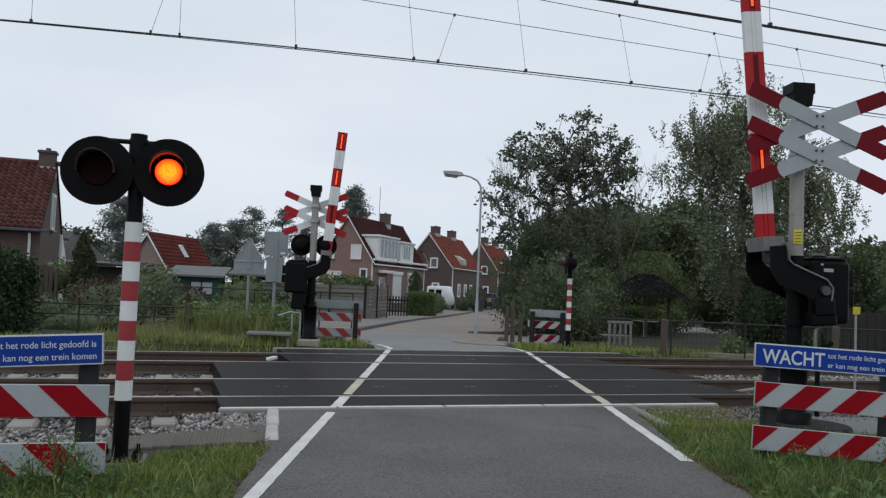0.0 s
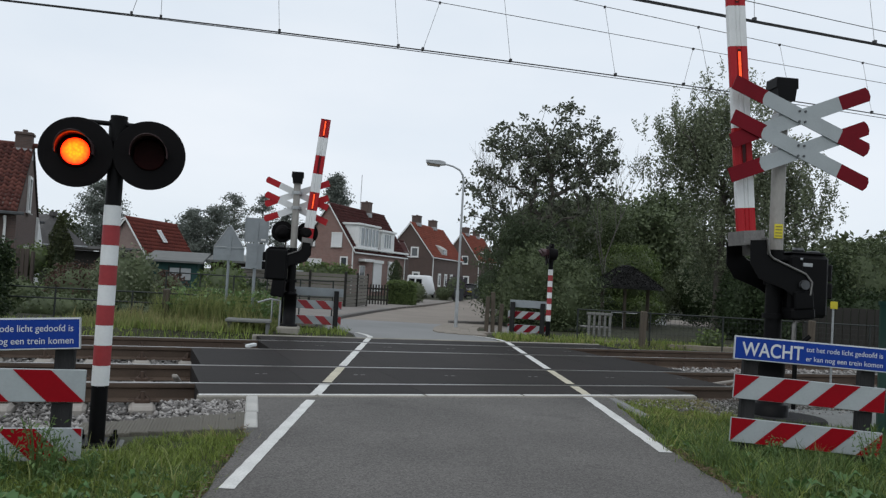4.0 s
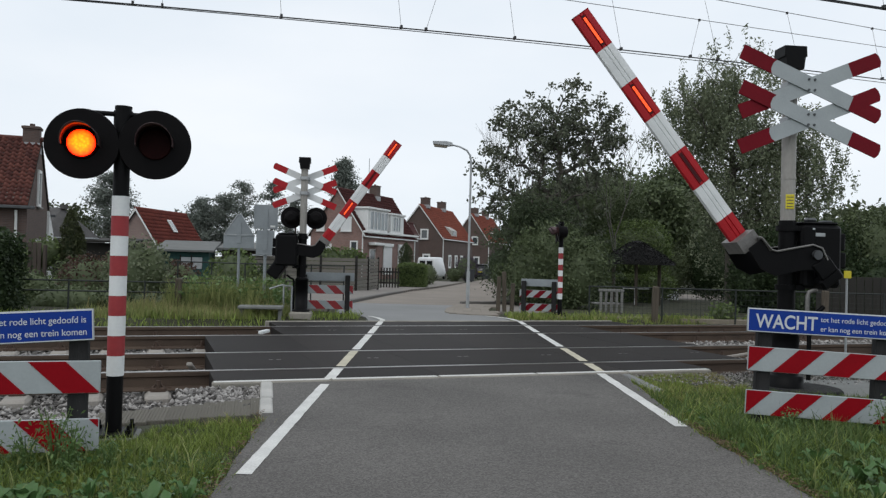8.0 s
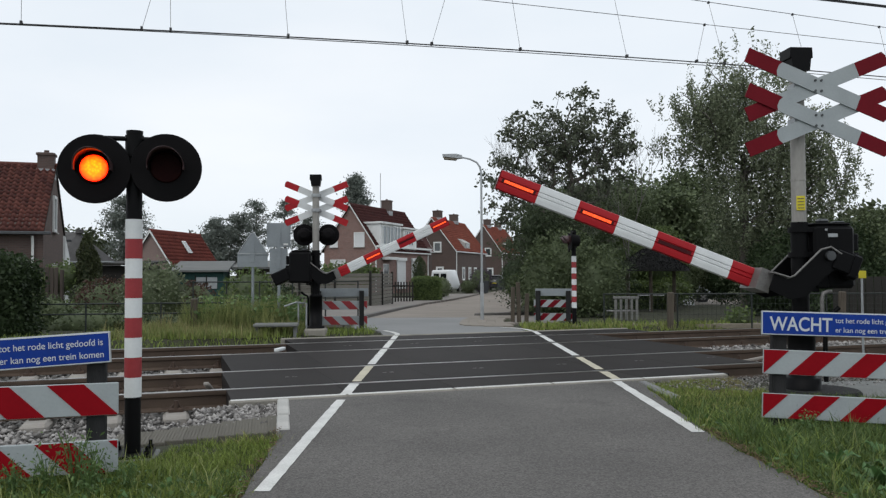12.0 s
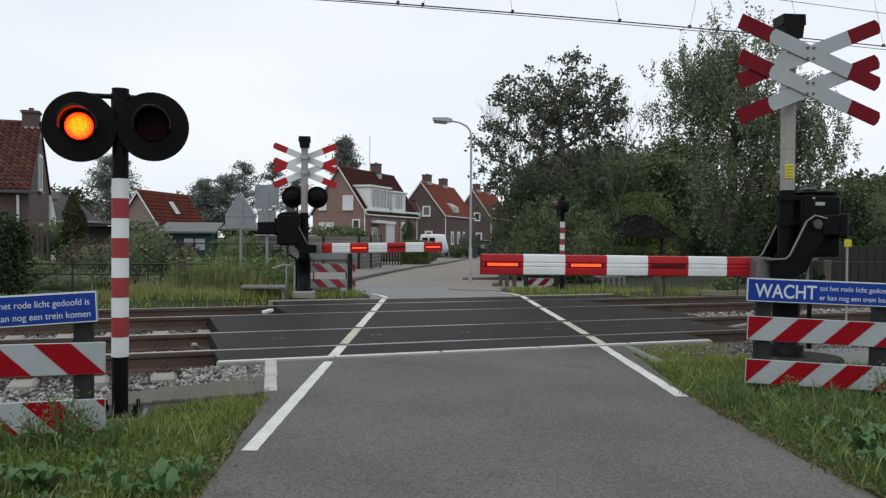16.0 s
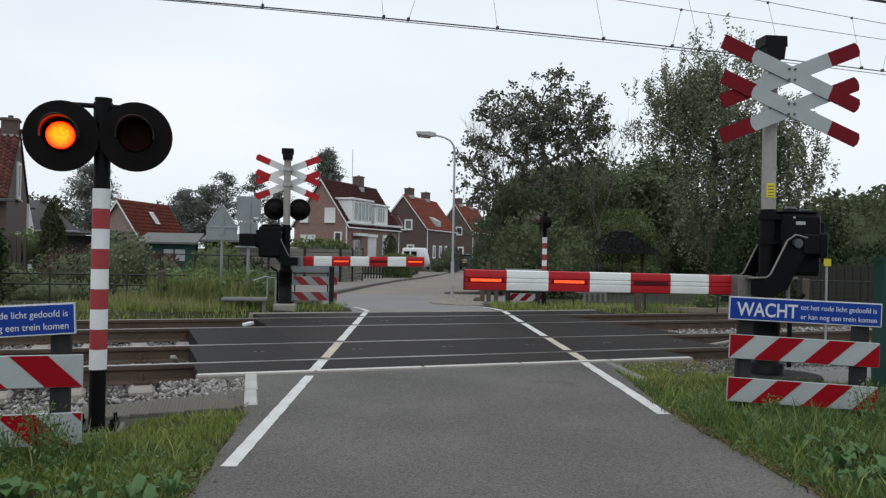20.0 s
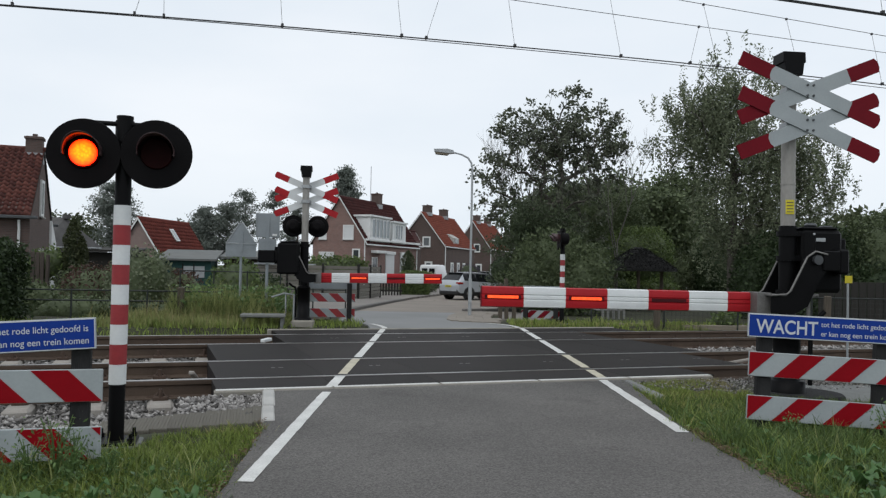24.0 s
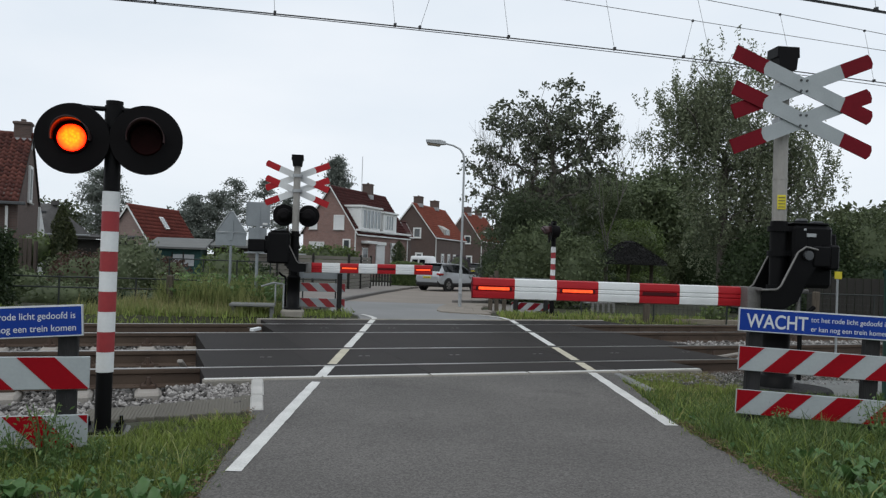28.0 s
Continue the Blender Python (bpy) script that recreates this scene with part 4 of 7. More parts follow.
            cr = part("cross_board", mid, white, t, "white reflective board, greyed in colour where back-lit", m=pose(cross_x, 0, 0))
            for sx in (-1, 1):
                e = Build()
                board(e, sx * 0.4305 * cross, sx * 0.755 * cross, 0.142 * cross, 0.0125, yy, a, 1, zc)
                part("red_end", e, red, cr, "dark red board end")
        for sx in (-0.03, 0.03):
            for sz in (-0.05, 0.05):
                part("bolt", Build().tube([(cross_x + sx, -0.160, zc + sz), (cross_x + sx, -0.176, zc + sz)], 0.012, 8), M_DARKSTEEL, t)
        part("bracket", Build().box(-0.10, cross_x + 0.06, -0.138, -0.02, zc - 0.03, zc + 0.03, c=0.005).cyl(0, 0, zc - 0.03, zc + 0.03, 0.088, n=20), M_STEEL, t)
    # boom, turning about the pivot
    b = Build()
    for k, sy in enumerate((-0.25, 0.23)):
        b = Build()
        pts = [(0.10, 0.05), (-0.02, 0.075), (-0.10, 0.02), (-0.26, -0.30), (-0.30, -0.33), (-0.44, -0.345), (-0.44, -0.50), (-0.22, -0.515), (-0.08, -0.44), (0.03, -0.2), (0.13, -0.06)]
        b.prism(pts, sy, sy + 0.014, "y")
        if k == 0:
            boom = part("boom_arm", b, M_BLACK, t, "black steel barrier arm carrying the boom and counterweight")
        else:
            part("arm_plate", b, M_BLACK, boom)
    for sy in (-0.27, 0.245):
        rim = Build().tube([(0.10, sy + 0.005, 0.055), (-0.02, sy + 0.005, 0.08), (-0.10, sy + 0.005, 0.025), (-0.26, sy + 0.005, -0.295), (-0.30, sy + 0.005, -0.33), (-0.45, sy + 0.005, -0.34)], 0.010, 8)
        part("arm_rim", rim, M_WORN, boom, "bare metal rim")
    for y0 in (-0.27, 0.225):
        part("counterweight_arm", Build().box(0.06, weight[0] + 0.01, y0, y0 + 0.035, -0.10, 0.09, c=0.01), M_BLACK, boom)
    part("counterweight", Build().box(*weight, -0.26, 0.27, -0.13, 0.11, c=0.02), M_BLACK, boom)
    part("pivot_shaft", Build().tube([(0, -0.29, 0), (0, 0.28, 0)], 0.045, 14), M_DARKSTEEL, boom)
    part("boom_bracket", Build().prism([(-0.40, -0.318), (-0.535, -0.318), (-0.535, -0.525), (-0.40, -0.525)], -0.17, 0.16, "y").box(-0.46, -0.30, -0.255, 0.25, -0.345, -0.33), M_WORN, boom, "bare aluminium boom bracket")
    # the boom itself: ribbed hollow section, banded
    x = -0.47
    rib = [(-0.029, -0.088), (0.000, -0.097), (0.029, -0.088), (0.034, -0.050), (0.035, -0.028), (0.026, -0.020), (0.035, -0.012), (0.035, 0.012), (0.026, 0.020), (0.035, 0.028), (0.034, 0.050), (0.029, 0.088), (0.000, 0.097), (-0.029, 0.088), (-0.034, 0.050), (-0.035, 0.028), (-0.026, 0.020), (-0.035, 0.012), (-0.035, -0.012), (-0.026, -0.020), (-0.035, -0.028), (-0.034, -0.050)]
    widths = [0.292, 0.384, 0.398, 0.401, 0.401, 0.400, 0.394]
    k = boom_len / sum(widths)
    centers = []
    for i, wd in enumerate(widths):
        x1 = x - wd * k
        band = part("boom_band", Build().prism([(a, c - 0.417) for a, c in rib], x1 + 0.0005, x - 0.0005, "x"), M_RED if i % 2 == 0 else boom_white, boom, "red boom band" if i % 2 == 0 else "white boom band")
        if i in (2, 4, 6):
            centers.append((x + x1) / 2)
            # a dark lamp slot on both faces
            xc = (x + x1) / 2
            s = Build()
            for sy in (-1, 1):
                s.box(xc - 0.17, xc + 0.17, min(sy * 0.0350, sy * 0.0375), max(sy * 0.0350, sy * 0.0375), -0.417 - 0.017, -0.417 + 0.017)
            part("lamp_slot", s, M_SLOT, band, "dark lamp slot")
        x = x1
    cap = Build().prism([(a * 1.03, c * 1.03 - 0.417) for a, c in rib], x - 0.006, x, "x")
    part("end_cap", cap, M_REDDULL, boom)
    for j, xc in enumerate(centers):
        for sy in (-1, 1):
            lamp = part("boom_lamp", Build().box(xc - 0.145, xc + 0.145, -0.003, 0.003, -0.417 - 0.0135, -0.417 + 0.0135, c=0.002), M_BOOMGLOW, boom, "glowing red boom lamp")
            lit, dark = pose(0, sy * 0.0365, 0), pose(0, sy * 0.027, 0)
            lamp.matrix_basis = lit
            if j < 2:
                FLASHING.append((lamp, lit, dark, (j == 1) == first))
    return t, boom


# near cross takes the shade-greyed sheeting, the far cross plain bright white
unit_near, boom_near = barrier_unit(pose(3.34, 7.75, 0, 0, 0, 5.7), 0.125, "grey and black mast with double warning cross and red-white half barrier", 2.67, M_REDDULL, M_SHEET, M_WHITE, True, weight=(0.22, 0.33))
unit_far, boom_far = barrier_unit(pose(-2.72, 15.7, 0, 0, 0, 185.7), 0.0, "half barrier machine on a concrete foundation, seen from behind", 2.44, M_RED, M_WHITE, M_WHITE, False, 0.88, -0.19, (0.34, 0.67))
# two dark lamp heads on the far mast, facing the other road
for sx in (-0.24, 0.24):
    head = Build().tube([(sx, -0.12, 1.93), (sx, -0.105, 1.93)], [0.21, 0.215], 32).tube([(sx, -0.105, 1.93), (sx, 0.02, 1.93), (sx, 0.06, 1.93)], [0.14, 0.12, 0.06], 20)
    part("lamp_head", head, M_BLACKMATT, unit_far, "round black lamp head")
part("lamp_arm", Build().tube([(-0.24, 0, 1.98), (0.24, 0, 1.98)], 0.018, 8), M_BLACKMATT, unit_far)
solid("manhole_ring", Build().tube([(3.5, 7.72, -0.06), (3.5, 7.72, 0.0), (3.5, 7.72, 0.02)], [0.36, 0.36, 0.34], 40), M_POSTGREY, "round grey cover of a cable pit beside the barrier", "manhole")

BOOM_NEAR = [(0.0, 85), (1.0, 85.4), (2.5, 85), (4.2, 84.6), (4.5, 82.5), (5.0, 76.6), (5.5, 71.8), (6.0, 68.2), (7.0, 60.0), (8.0, 52.1), (9.0, 43.8), (10.0, 36.3), (11.0, 28.4), (11.5, 24.6), (13.5, 11.1), (14.0, 8.2), (14.5, 4.4), (15.0, 1.3), (15.5, 0.5), (16.0, 0.4), (28.0, 0.3)]
BOOM_FAR = [(0.0, 85), (4.2, 84.8), (4.6, 82), (5.0, 76.8), (6.0, 70), (8.0, 55.1), (9.0, 47.6), (10.0, 40.2), (11.0, 32.9), (13.5, 14.5), (14.0, 11.1), (15.0, 4.6), (15.6, 1.6), (16.2, 1.0), (17.0, 0.9), (28.0, 0.5)]


# ---- warning fences with striped boards and blue signs ----
def letters(text, size, height, parent, x, z, y, width=None, name="lettering"):
    cu = bpy.data.curves.new("text", "FONT")
    cu.body, cu.size, cu.extrude, cu.offset = text, size, 0.0008, size * (0.014 if size > 0.1 else 0.002)
    o = new("text", cu)
    bpy.context.view_layer.update()
    me = bpy.data.meshes.new_from_object(o.evaluated_get(bpy.context.evaluated_depsgraph_get()))
    bpy.data.objects.remove(o)
    me.materials.clear()
    me.materials.append(M_LETTER)
    xs = [v.co.x for v in me.vertices]
    k = (width / (max(xs) - min(xs))) if width else 1.0
    me.transform(Matrix.Diagonal((k, height, 1, 1)))
    ob = part(name, me, None, parent)
    ob.matrix_basis = pose(x, y, z, 90, 0, 0)
    return ob


def warning_fence(m, label, flip, lettered, length=1.13, tilt=0.0, sign_z=0.675, text_x=0.49, red=None):
    t = thing("warning_fence", m, label, "fence", "striped fences at the crossing")
    for x in (0.12, length - 0.12):
        part("post", Build().box(x - 0.05, x + 0.05, 0.012, 0.10, -0.5, 0.80, c=0.006), M_POSTGREY, t, "square dark grey post")
    for z in (0.085, 0.405):
        h = 0.18
        bd = part("board", Build().box(0, length, -0.012, 0.010, z, z + h, c=0.004), M_SHEET, t, "white reflective board with red slanting stripes")
        n, st = 3, length / 3.0
        for yy0, yy1, sg in ((-0.0155, -0.0118, flip), (0.0098, 0.0135, flip)):
            for i in range(-2, n + 1):
                sl = h * 1.0
                x0 = i * st + (-st / 2 if flip else (length - st / 2 - sl - (0.0 if z > 0.2 else 0.06)) % st)
                poly = [(x0, z + 0.003), (x0 + st * 0.5, z + 0.003), (x0 + st * 0.5 + sl, z + h - 0.003), (x0 + sl, z + h - 0.003)]
                if not flip:
                    poly = [(x0 + sl, z + 0.003), (x0 + st * 0.5 + sl, z + 0.003), (x0 + st * 0.5, z + h - 0.003), (x0, z + h - 0.003)]
                cut = []
                lo, hi = 0.004, length - 0.004
                for k, p in enumerate(poly):
                    q = poly[(k + 1) % 4]
                    for a, bb in ((p, q),):
                        pa, qa = lo <= a[0] <= hi, lo <= bb[0] <= hi
                        if pa:
                            cut.append(a)
                        for edge_x in ((lo, hi) if a[0] < bb[0] else (hi, lo)):
                            if (a[0] - edge_x) * (bb[0] - edge_x) < 0:
                                f = (edge_x - a[0]) / (bb[0] - a[0])
                                cut.append((edge_x, a[1] + (bb[1] - a[1]) * f))
                if len(cut) >= 3:
                    part("stripe", Build().prism(cut, yy0, yy1, "y"), red or M_REDBOARD, bd, "red stripe")
    sm = pose(0.0 if flip else -0.035, -0.016, sign_z, 0, tilt, 0)
    sign = part("blue_sign", Build().box(-0.02, length, -0.004, 0.012, 0, 0.175, c=0.004), M_STEEL if lettered else M_SIGNBACK, t, "blue sign board with white lettering" if lettered else "grey back of a sign board", m=sm)
    part("blue_face", Build().box(-0.012, length - 0.008, -0.0075, -0.0035, 0.008, 0.167, c=0.002), M_BLUE, sign, "blue reflective face")
    bo = Build()
    for x0, x1, z0, z1 in ((-0.015, length - 0.005, 0.166, 0.171), (-0.015, length - 0.005, 0.004, 0.009), (-0.0155, -0.0105, 0.005, 0.17), (length - 0.0095, length - 0.0045, 0.005, 0.17)):
        bo.box(x0, x1, -0.0082, -0.003, z0, z1)
    part("border", bo, M_LETTER, sign, "thin white border")
    if lettered:
        letters("WACHT", 0.135, 1.05, sign, 0.04, 0.036, -0.0085, text_x - 0.058)
        letters("tot het rode licht gedoofd is", 0.052, 1.0, sign, text_x, 0.101, -0.0085, length - 0.04 - text_x)
        letters("er kan nog een trein komen", 0.052, 1.0, sign, text_x, 0.033, -0.0085, length - 0.04 - text_x)
    return t


warning_fence(pose(2.25, 5.92, -0.01, 0, 2.0, -8), "red-and-white striped fence with a blue warning sign, in the grass", True, True, 1.06, -0.4, 0.692, 0.49)
warning_fence(pose(-1.90 - 1.13 * 0.958, 4.50 - 1.13 * 0.285, -0.05, 0, 0, 16.6), "red-and-white striped fence with a blue sign, beside the signal post", False, True, 1.13, -2.8, 0.645, 0.565)
warning_fence(pose(-1.83, 16.85, 0.0, 0, 0, 186), "striped fence seen from behind, next to the far barrier", True, False, red=M_REDPALE)
warning_fence(pose(2.83, 18.95, -0.07, 0, 0, 158), "striped fence seen from behind, beside the far signal post", False, False, 0.98, red=M_REDDULL)

cab = thing("cable_cabinet", pose(4.30, 7.02, -0.06, 0, 0, -6), "dark green rounded metal cable cabinet beside the striped fence", "cabinet")
part("body", Build().prism([(0.27 * math.copysign(abs(math.cos(a)) ** 0.45, math.cos(a)), 0.19 * math.copysign(abs(math.sin(a)) ** 0.45, math.sin(a))) for a in [2 * math.pi * (k + 0.5) / 32 for k in range(32)]], 0.0, 1.2, "z"), M_GREENBOX, cab)
part("lid", Build().prism([(0.28 * math.copysign(abs(math.cos(a)) ** 0.45, math.cos(a)), 0.20 * math.copysign(abs(math.sin(a)) ** 0.45, math.sin(a))) for a in [2 * math.pi * (k + 0.5) / 32 for k in range(32)]], 1.201, 1.235, "z"), M_GREENBOX, cab)


# ---- overhead line ----
def wire_line(name, parent, pts, r):
    return part(name, Build().tube(pts, r, 6), M_WIRE, parent)


def overhead(label, wires, droppers):
    """wires: name, radius, distance across the tracks, and a height for each way along them; droppers: (from s, to s, to which wire)."""
    t = thing("overhead_line", TRACK_POSE, label, "overhead wire", "overhead lines of the railway")
    reach = [*np.linspace(-70, -12, 8), *np.linspace(-11, 18, 30), *np.linspace(20, 120, 12)]
    for name, r, q, h in wires:
        wire_line(name, t, [(s, q, h(min(max(s, -12), 18))) for s in reach], r)
    for s0, s1, k in droppers:
        q, h = wires[0][2], wires[0][3]
        part("dropper", Build().tube([(s0, q, h(s0)), (s1, wires[k][2], wires[k][3](s1))], 0.0035, 5), M_WIRE, t)
        part("wire_clamp", Build().box(s0 - 0.018, s0 + 0.018, q - 0.03, q + 0.03, h(s0) - 0.01, h(s0) + 0.045), M_WIRE, t)
        part("wire_clamp", Build().box(s1 - 0.015, s1 + 0.015, wires[k][2] - 0.02, wires[k][2] + 0.02, wires[k][3](s1) - 0.03, wires[k][3](s1) + 0.012), M_WIRE, t)
    return t


far_h = lambda s: 4.828 + 0.0437 * s - 0.0012 * s * s
overhead("contact wires, messenger wires and droppers over the far track", [("contact_wire", 0.011, 12.63, far_h), ("contact_wire", 0.007, 12.75, lambda s: far_h(s) + 0.015 - 0.003 * s), ("messenger_wire", 0.0058, 12.63, lambda s: 5.83 + 0.0045 * s), ("messenger_wire", 0.0062, 12.63, lambda s: 6.45 - 0.0140 * s)],
         [(-4.2, -4.0, 2), (-2.0, -2.0, 3), (-0.39, -0.12, 2), (0.02, 0.0, 3), (1.78, 1.66, 3), (3.74, 3.56, 3), (4.17, 4.43, 2), (5.80, 5.58, 3), (7.94, 7.65, 3), (9.46, 9.65, 2), (10.1, 9.75, 3), (12.1, 11.75, 3), (14.3, 14.0, 3), (14.9, 15.1, 2), (16.4, 16.1, 3)])
near_h = lambda s: 4.94 + 0.0172 * s
overhead("contact wires and messenger wires over the near track", [("contact_wire", 0.012, 9.01, near_h), ("contact_wire", 0.010, 9.09, lambda s: near_h(s) + 0.012), ("messenger_wire", 0.0058, 9.01, lambda s: 5.36 - 0.003 * s + 0.00002 * s * s), ("messenger_wire", 0.0058, 9.01, lambda s: 6.3 - 0.012 * s)],
         [(1.2, 1.0, 3), (3.4, 3.2, 3), (5.7, 5.5, 3), (7.9, 7.85, 3), (10.2, 10.0, 3), (12.5, 12.3, 3)])


# ---- plants ----
def leaf_quads(centers, size, aspect=0.55, droop=0.0, flat=0.0):
    """Small leaf quads at the given centres, turned at random."""
    n = len(centers)
    d = rng.normal(0, 1, (n, 3))
    d[:, 2] = d[:, 2] * (1 - flat) - droop
    d /= np.linalg.norm(d, axis=1)[:, None]
    h = rng.normal(0, 1, (n, 3))
    e = np.cross(d, h)
    e /= np.linalg.norm(e, axis=1)[:, None] + 1e-9
    s = (size * rng.uniform(0.6, 1.3, n))[:, None]
    a = centers - d * s * 0.5
    bb = centers + e * s * aspect * 0.5
    c = centers + d * s * 0.5
    dd = centers - e * s * aspect * 0.5
    v = np.stack([a, bb, c, dd], 1).reshape(-1, 3)
    return v, np.arange(4 * n).reshape(-1, 4)


def blob_points(n, blobs, shell=0.5):
    """Points inside some ellipsoids, thicker towards their skin."""
    wts = np.array([b[3] * b[4] * b[5] for b in blobs])
    pick = rng.choice(len(blobs), n, p=wts / wts.sum())
    d = rng.normal(0, 1, (n, 3))
    d /= np.linalg.norm(d, axis=1)[:, None]
    r = rng.uniform(0, 1, n) ** (shell / 1.5)
    B = np.array([b[:6] for b in blobs], float)[pick]
    return B[:, :3] + d * r[:, None] * B[:, 3:6]


def branches(b, base, top, tips, trunk_r):
    """Joins all tips to the trunk, each to the nearest branch already grown; branches thicken with what they carry."""
    nodes = [np.array(base, float) + (0, 0, -0.2), np.array(top, float) * 0.5 + np.array(base, float) * 0.5, np.array(top, float)]
    parent, way = [-1, 0, 1], [0.0, 1.0, 2.0]
    pos = np.zeros((3 + 3 * len(tips), 3))
    pos[:3] = nodes
    way_a = np.zeros(len(pos))
    way_a[:3] = way
    n = 3
    for p in sorted(tips, key=lambda q: float(np.linalg.norm(q - nodes[2]))):
        d = np.linalg.norm(pos[1:n] - p, axis=1)
        rise = np.maximum(0, pos[1:n, 2] - p[2]) * 0.8
        k = 1 + int(np.argmin(d + rise + 0.22 * way_a[1:n]))
        step = p - pos[k]
        ln = float(np.linalg.norm(step))
        side = rng.normal(0, 0.07, 3) * ln
        last = k
        for f, up in ((0.35, 0.05), (0.7, 0.06), (1.0, 0.0)):
            pos[n] = pos[k] + step * f + side * (1 - f) * 2 * f + (0, 0, up * ln)
            way_a[n] = way_a[last] + ln * 0.35
            parent.append(last)
            last = n
            n += 1
    load = np.ones(n)
    for i in range(n - 1, 0, -1):
        load[parent[i]] += load[i]
    rad = trunk_r * np.sqrt(load / load[0])
    o = np.array(base, float)
    for i in range(1, n):
        j = parent[i]
        b.tube([tuple(pos[j] - o), tuple(pos[i] - o)], [max(rad[i] * 1.15 if j > 1 else rad[j], 0.006), max(rad[i], 0.005)], 8 if i < 3 else 4, caps=False)


def tree(name, base, trunk_top, blobs, clumps, per, spread, leaf, mat, label, trunk_r=0.14, droop=0.0, category="tree", tips=120, aspect=0.55, shell=0.5, gather=0):
    t = thing(name, pose(*base), label, category)
    base_v = np.array(base)
    c = blob_points(clumps, blobs, shell)
    ends = c[rng.choice(clumps, min(tips, clumps), replace=False)]
    if gather:
        ends = c[:gather]
        c = c[rng.integers(0, gather, clumps)] + rng.normal(0, 0.26, (clumps, 3))
    pts = np.repeat(c, per, 0) + rng.normal(0, 1, (clumps * per, 3)) * np.array(spread)
    if droop:
        sway = np.repeat(rng.normal(0, 0.12, (clumps, 2)), per, 0)
        fall = np.repeat(rng.uniform(0.4, 1.0, clumps) * droop * 3, per) * rng.uniform(0, 1, len(pts))
        pts[:, 2] -= fall
        pts[:, :2] += sway * fall[:, None]
    v, q = leaf_quads(pts - base_v, leaf, aspect, droop=0.6 if droop else 0.1)
    part("crown", raw_mesh("crown", v, q, mat), None, t)
    b = Build()
    branches(b, base, trunk_top, ends, trunk_r)
    part("trunk", b, M_BARK, t)
    return t


def bush(name, blobs, n, leaf, mat, label, category="shrub", core=0.8, aspect=0.6):
    base = (blobs[0][0], blobs[0][1], blobs[0][2] - blobs[0][5])
    t = thing(name, pose(*base), label, category)
    bv = np.array(base)
    pts = blob_points(n, blobs, 0.18) + rng.normal(0, 1, (n, 3)) * leaf * 0.5
    v, q = leaf_quads(pts - bv, leaf, aspect)
    part("leaves", raw_mesh("leaves", v, q, mat), None, t)
    # solid core in a dark leaf colour, painted as the shade inside the bush
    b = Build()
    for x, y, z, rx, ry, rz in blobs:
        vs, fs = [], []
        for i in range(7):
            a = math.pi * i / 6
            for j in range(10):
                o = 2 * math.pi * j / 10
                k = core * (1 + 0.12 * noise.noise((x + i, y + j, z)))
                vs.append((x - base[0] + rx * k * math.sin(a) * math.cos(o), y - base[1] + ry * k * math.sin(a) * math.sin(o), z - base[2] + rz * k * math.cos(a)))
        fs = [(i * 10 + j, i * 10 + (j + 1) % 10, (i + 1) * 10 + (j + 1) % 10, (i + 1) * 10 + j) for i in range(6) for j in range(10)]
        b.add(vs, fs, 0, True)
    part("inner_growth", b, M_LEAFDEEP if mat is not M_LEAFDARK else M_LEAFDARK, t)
    return t


def grass(name, n, where, h0, h1, mat, label, width=0.006, lean=0.8, category="grass"):
    """Blades at the places that where(n) gives as x, y arrays."""
    x, y = where(n)
    n = len(x)
    z = np.array([ground_z(a, c) for a, c in zip(x, y)]) - 0.01
    tuft = np.array([noise.noise((a * 1.3, c * 1.3, 5)) + 0.9 * noise.noise((a * 6.5, c * 6.5, 2)) for a, c in zip(x, y)])
    keep = tuft > -0.55 + 0.3 * rng.normal(0, 1, n)
    x, y, z, tuft, n = x[keep], y[keep], z[keep], tuft[keep], int(keep.sum())
    h = rng.uniform(h0, h1, n) * np.clip(0.78 + 0.55 * tuft, 0.3, 1.7)
    a = rng.uniform(0, 6.28, n)
    wd = width * rng.uniform(0.6, 1.4, n)
    l = rng.uniform(0.1, 1, n) * lean * h
    la = rng.uniform(0, 6.28, n)
    dx, dy = np.cos(a) * wd, np.sin(a) * wd
    ox, oy = np.cos(la) * l, np.sin(la) * l
    v = np.stack([np.stack([x - dx, y - dy, z], -1), np.stack([x + dx, y + dy, z], -1),
                  np.stack([x + dx * 0.7 + ox * 0.35, y + dy * 0.7 + oy * 0.35, z + h * 0.6], -1), np.stack([x - dx * 0.7 + ox * 0.35, y - dy * 0.7 + oy * 0.35, z + h * 0.6], -1),
                  np.stack([x + ox, y + oy, z + h], -1)], 1).reshape(-1, 3)
    o = (np.arange(n) * 5)[:, None]
    tri = np.concatenate([o + [0, 1, 2], o + [0, 2, 3], o + [3, 2, 4]])
    ob = new(name, raw_mesh(name, v, tri, mat, True))
    return tagged(ob, label, category, kind="stuff")


def area(xa, xb, ya, yb, keep=lambda x, y: np.ones(len(x), bool)):
    def where(n):
        x, y = rng.uniform(xa, xb, n), rng.uniform(ya, yb, n)
        k = keep(x, y)
        return x[k], y[k]
    return where


left_of_road = lambda x, y: (x < np.interp(y, [t[0] for t in road_l], [t[1] for t in road_l]) - 0.02 + 0.03 * np.sin(y * 23) + rng.normal(0, 0.035, len(x))) & (-x * UY + y * UX < 5.72 + 0.12 * np.sin(x * 3) - 0.1 * (x > -2.4)) & (y < 5.24 + 0.66 * (np.maximum(x, -2.35) + 2.35) + 0.03 * np.sin(x * 40)) & ~((np.abs(x + 2.08) < 0.19) & (np.abs(y - 5.15) < 0.19))
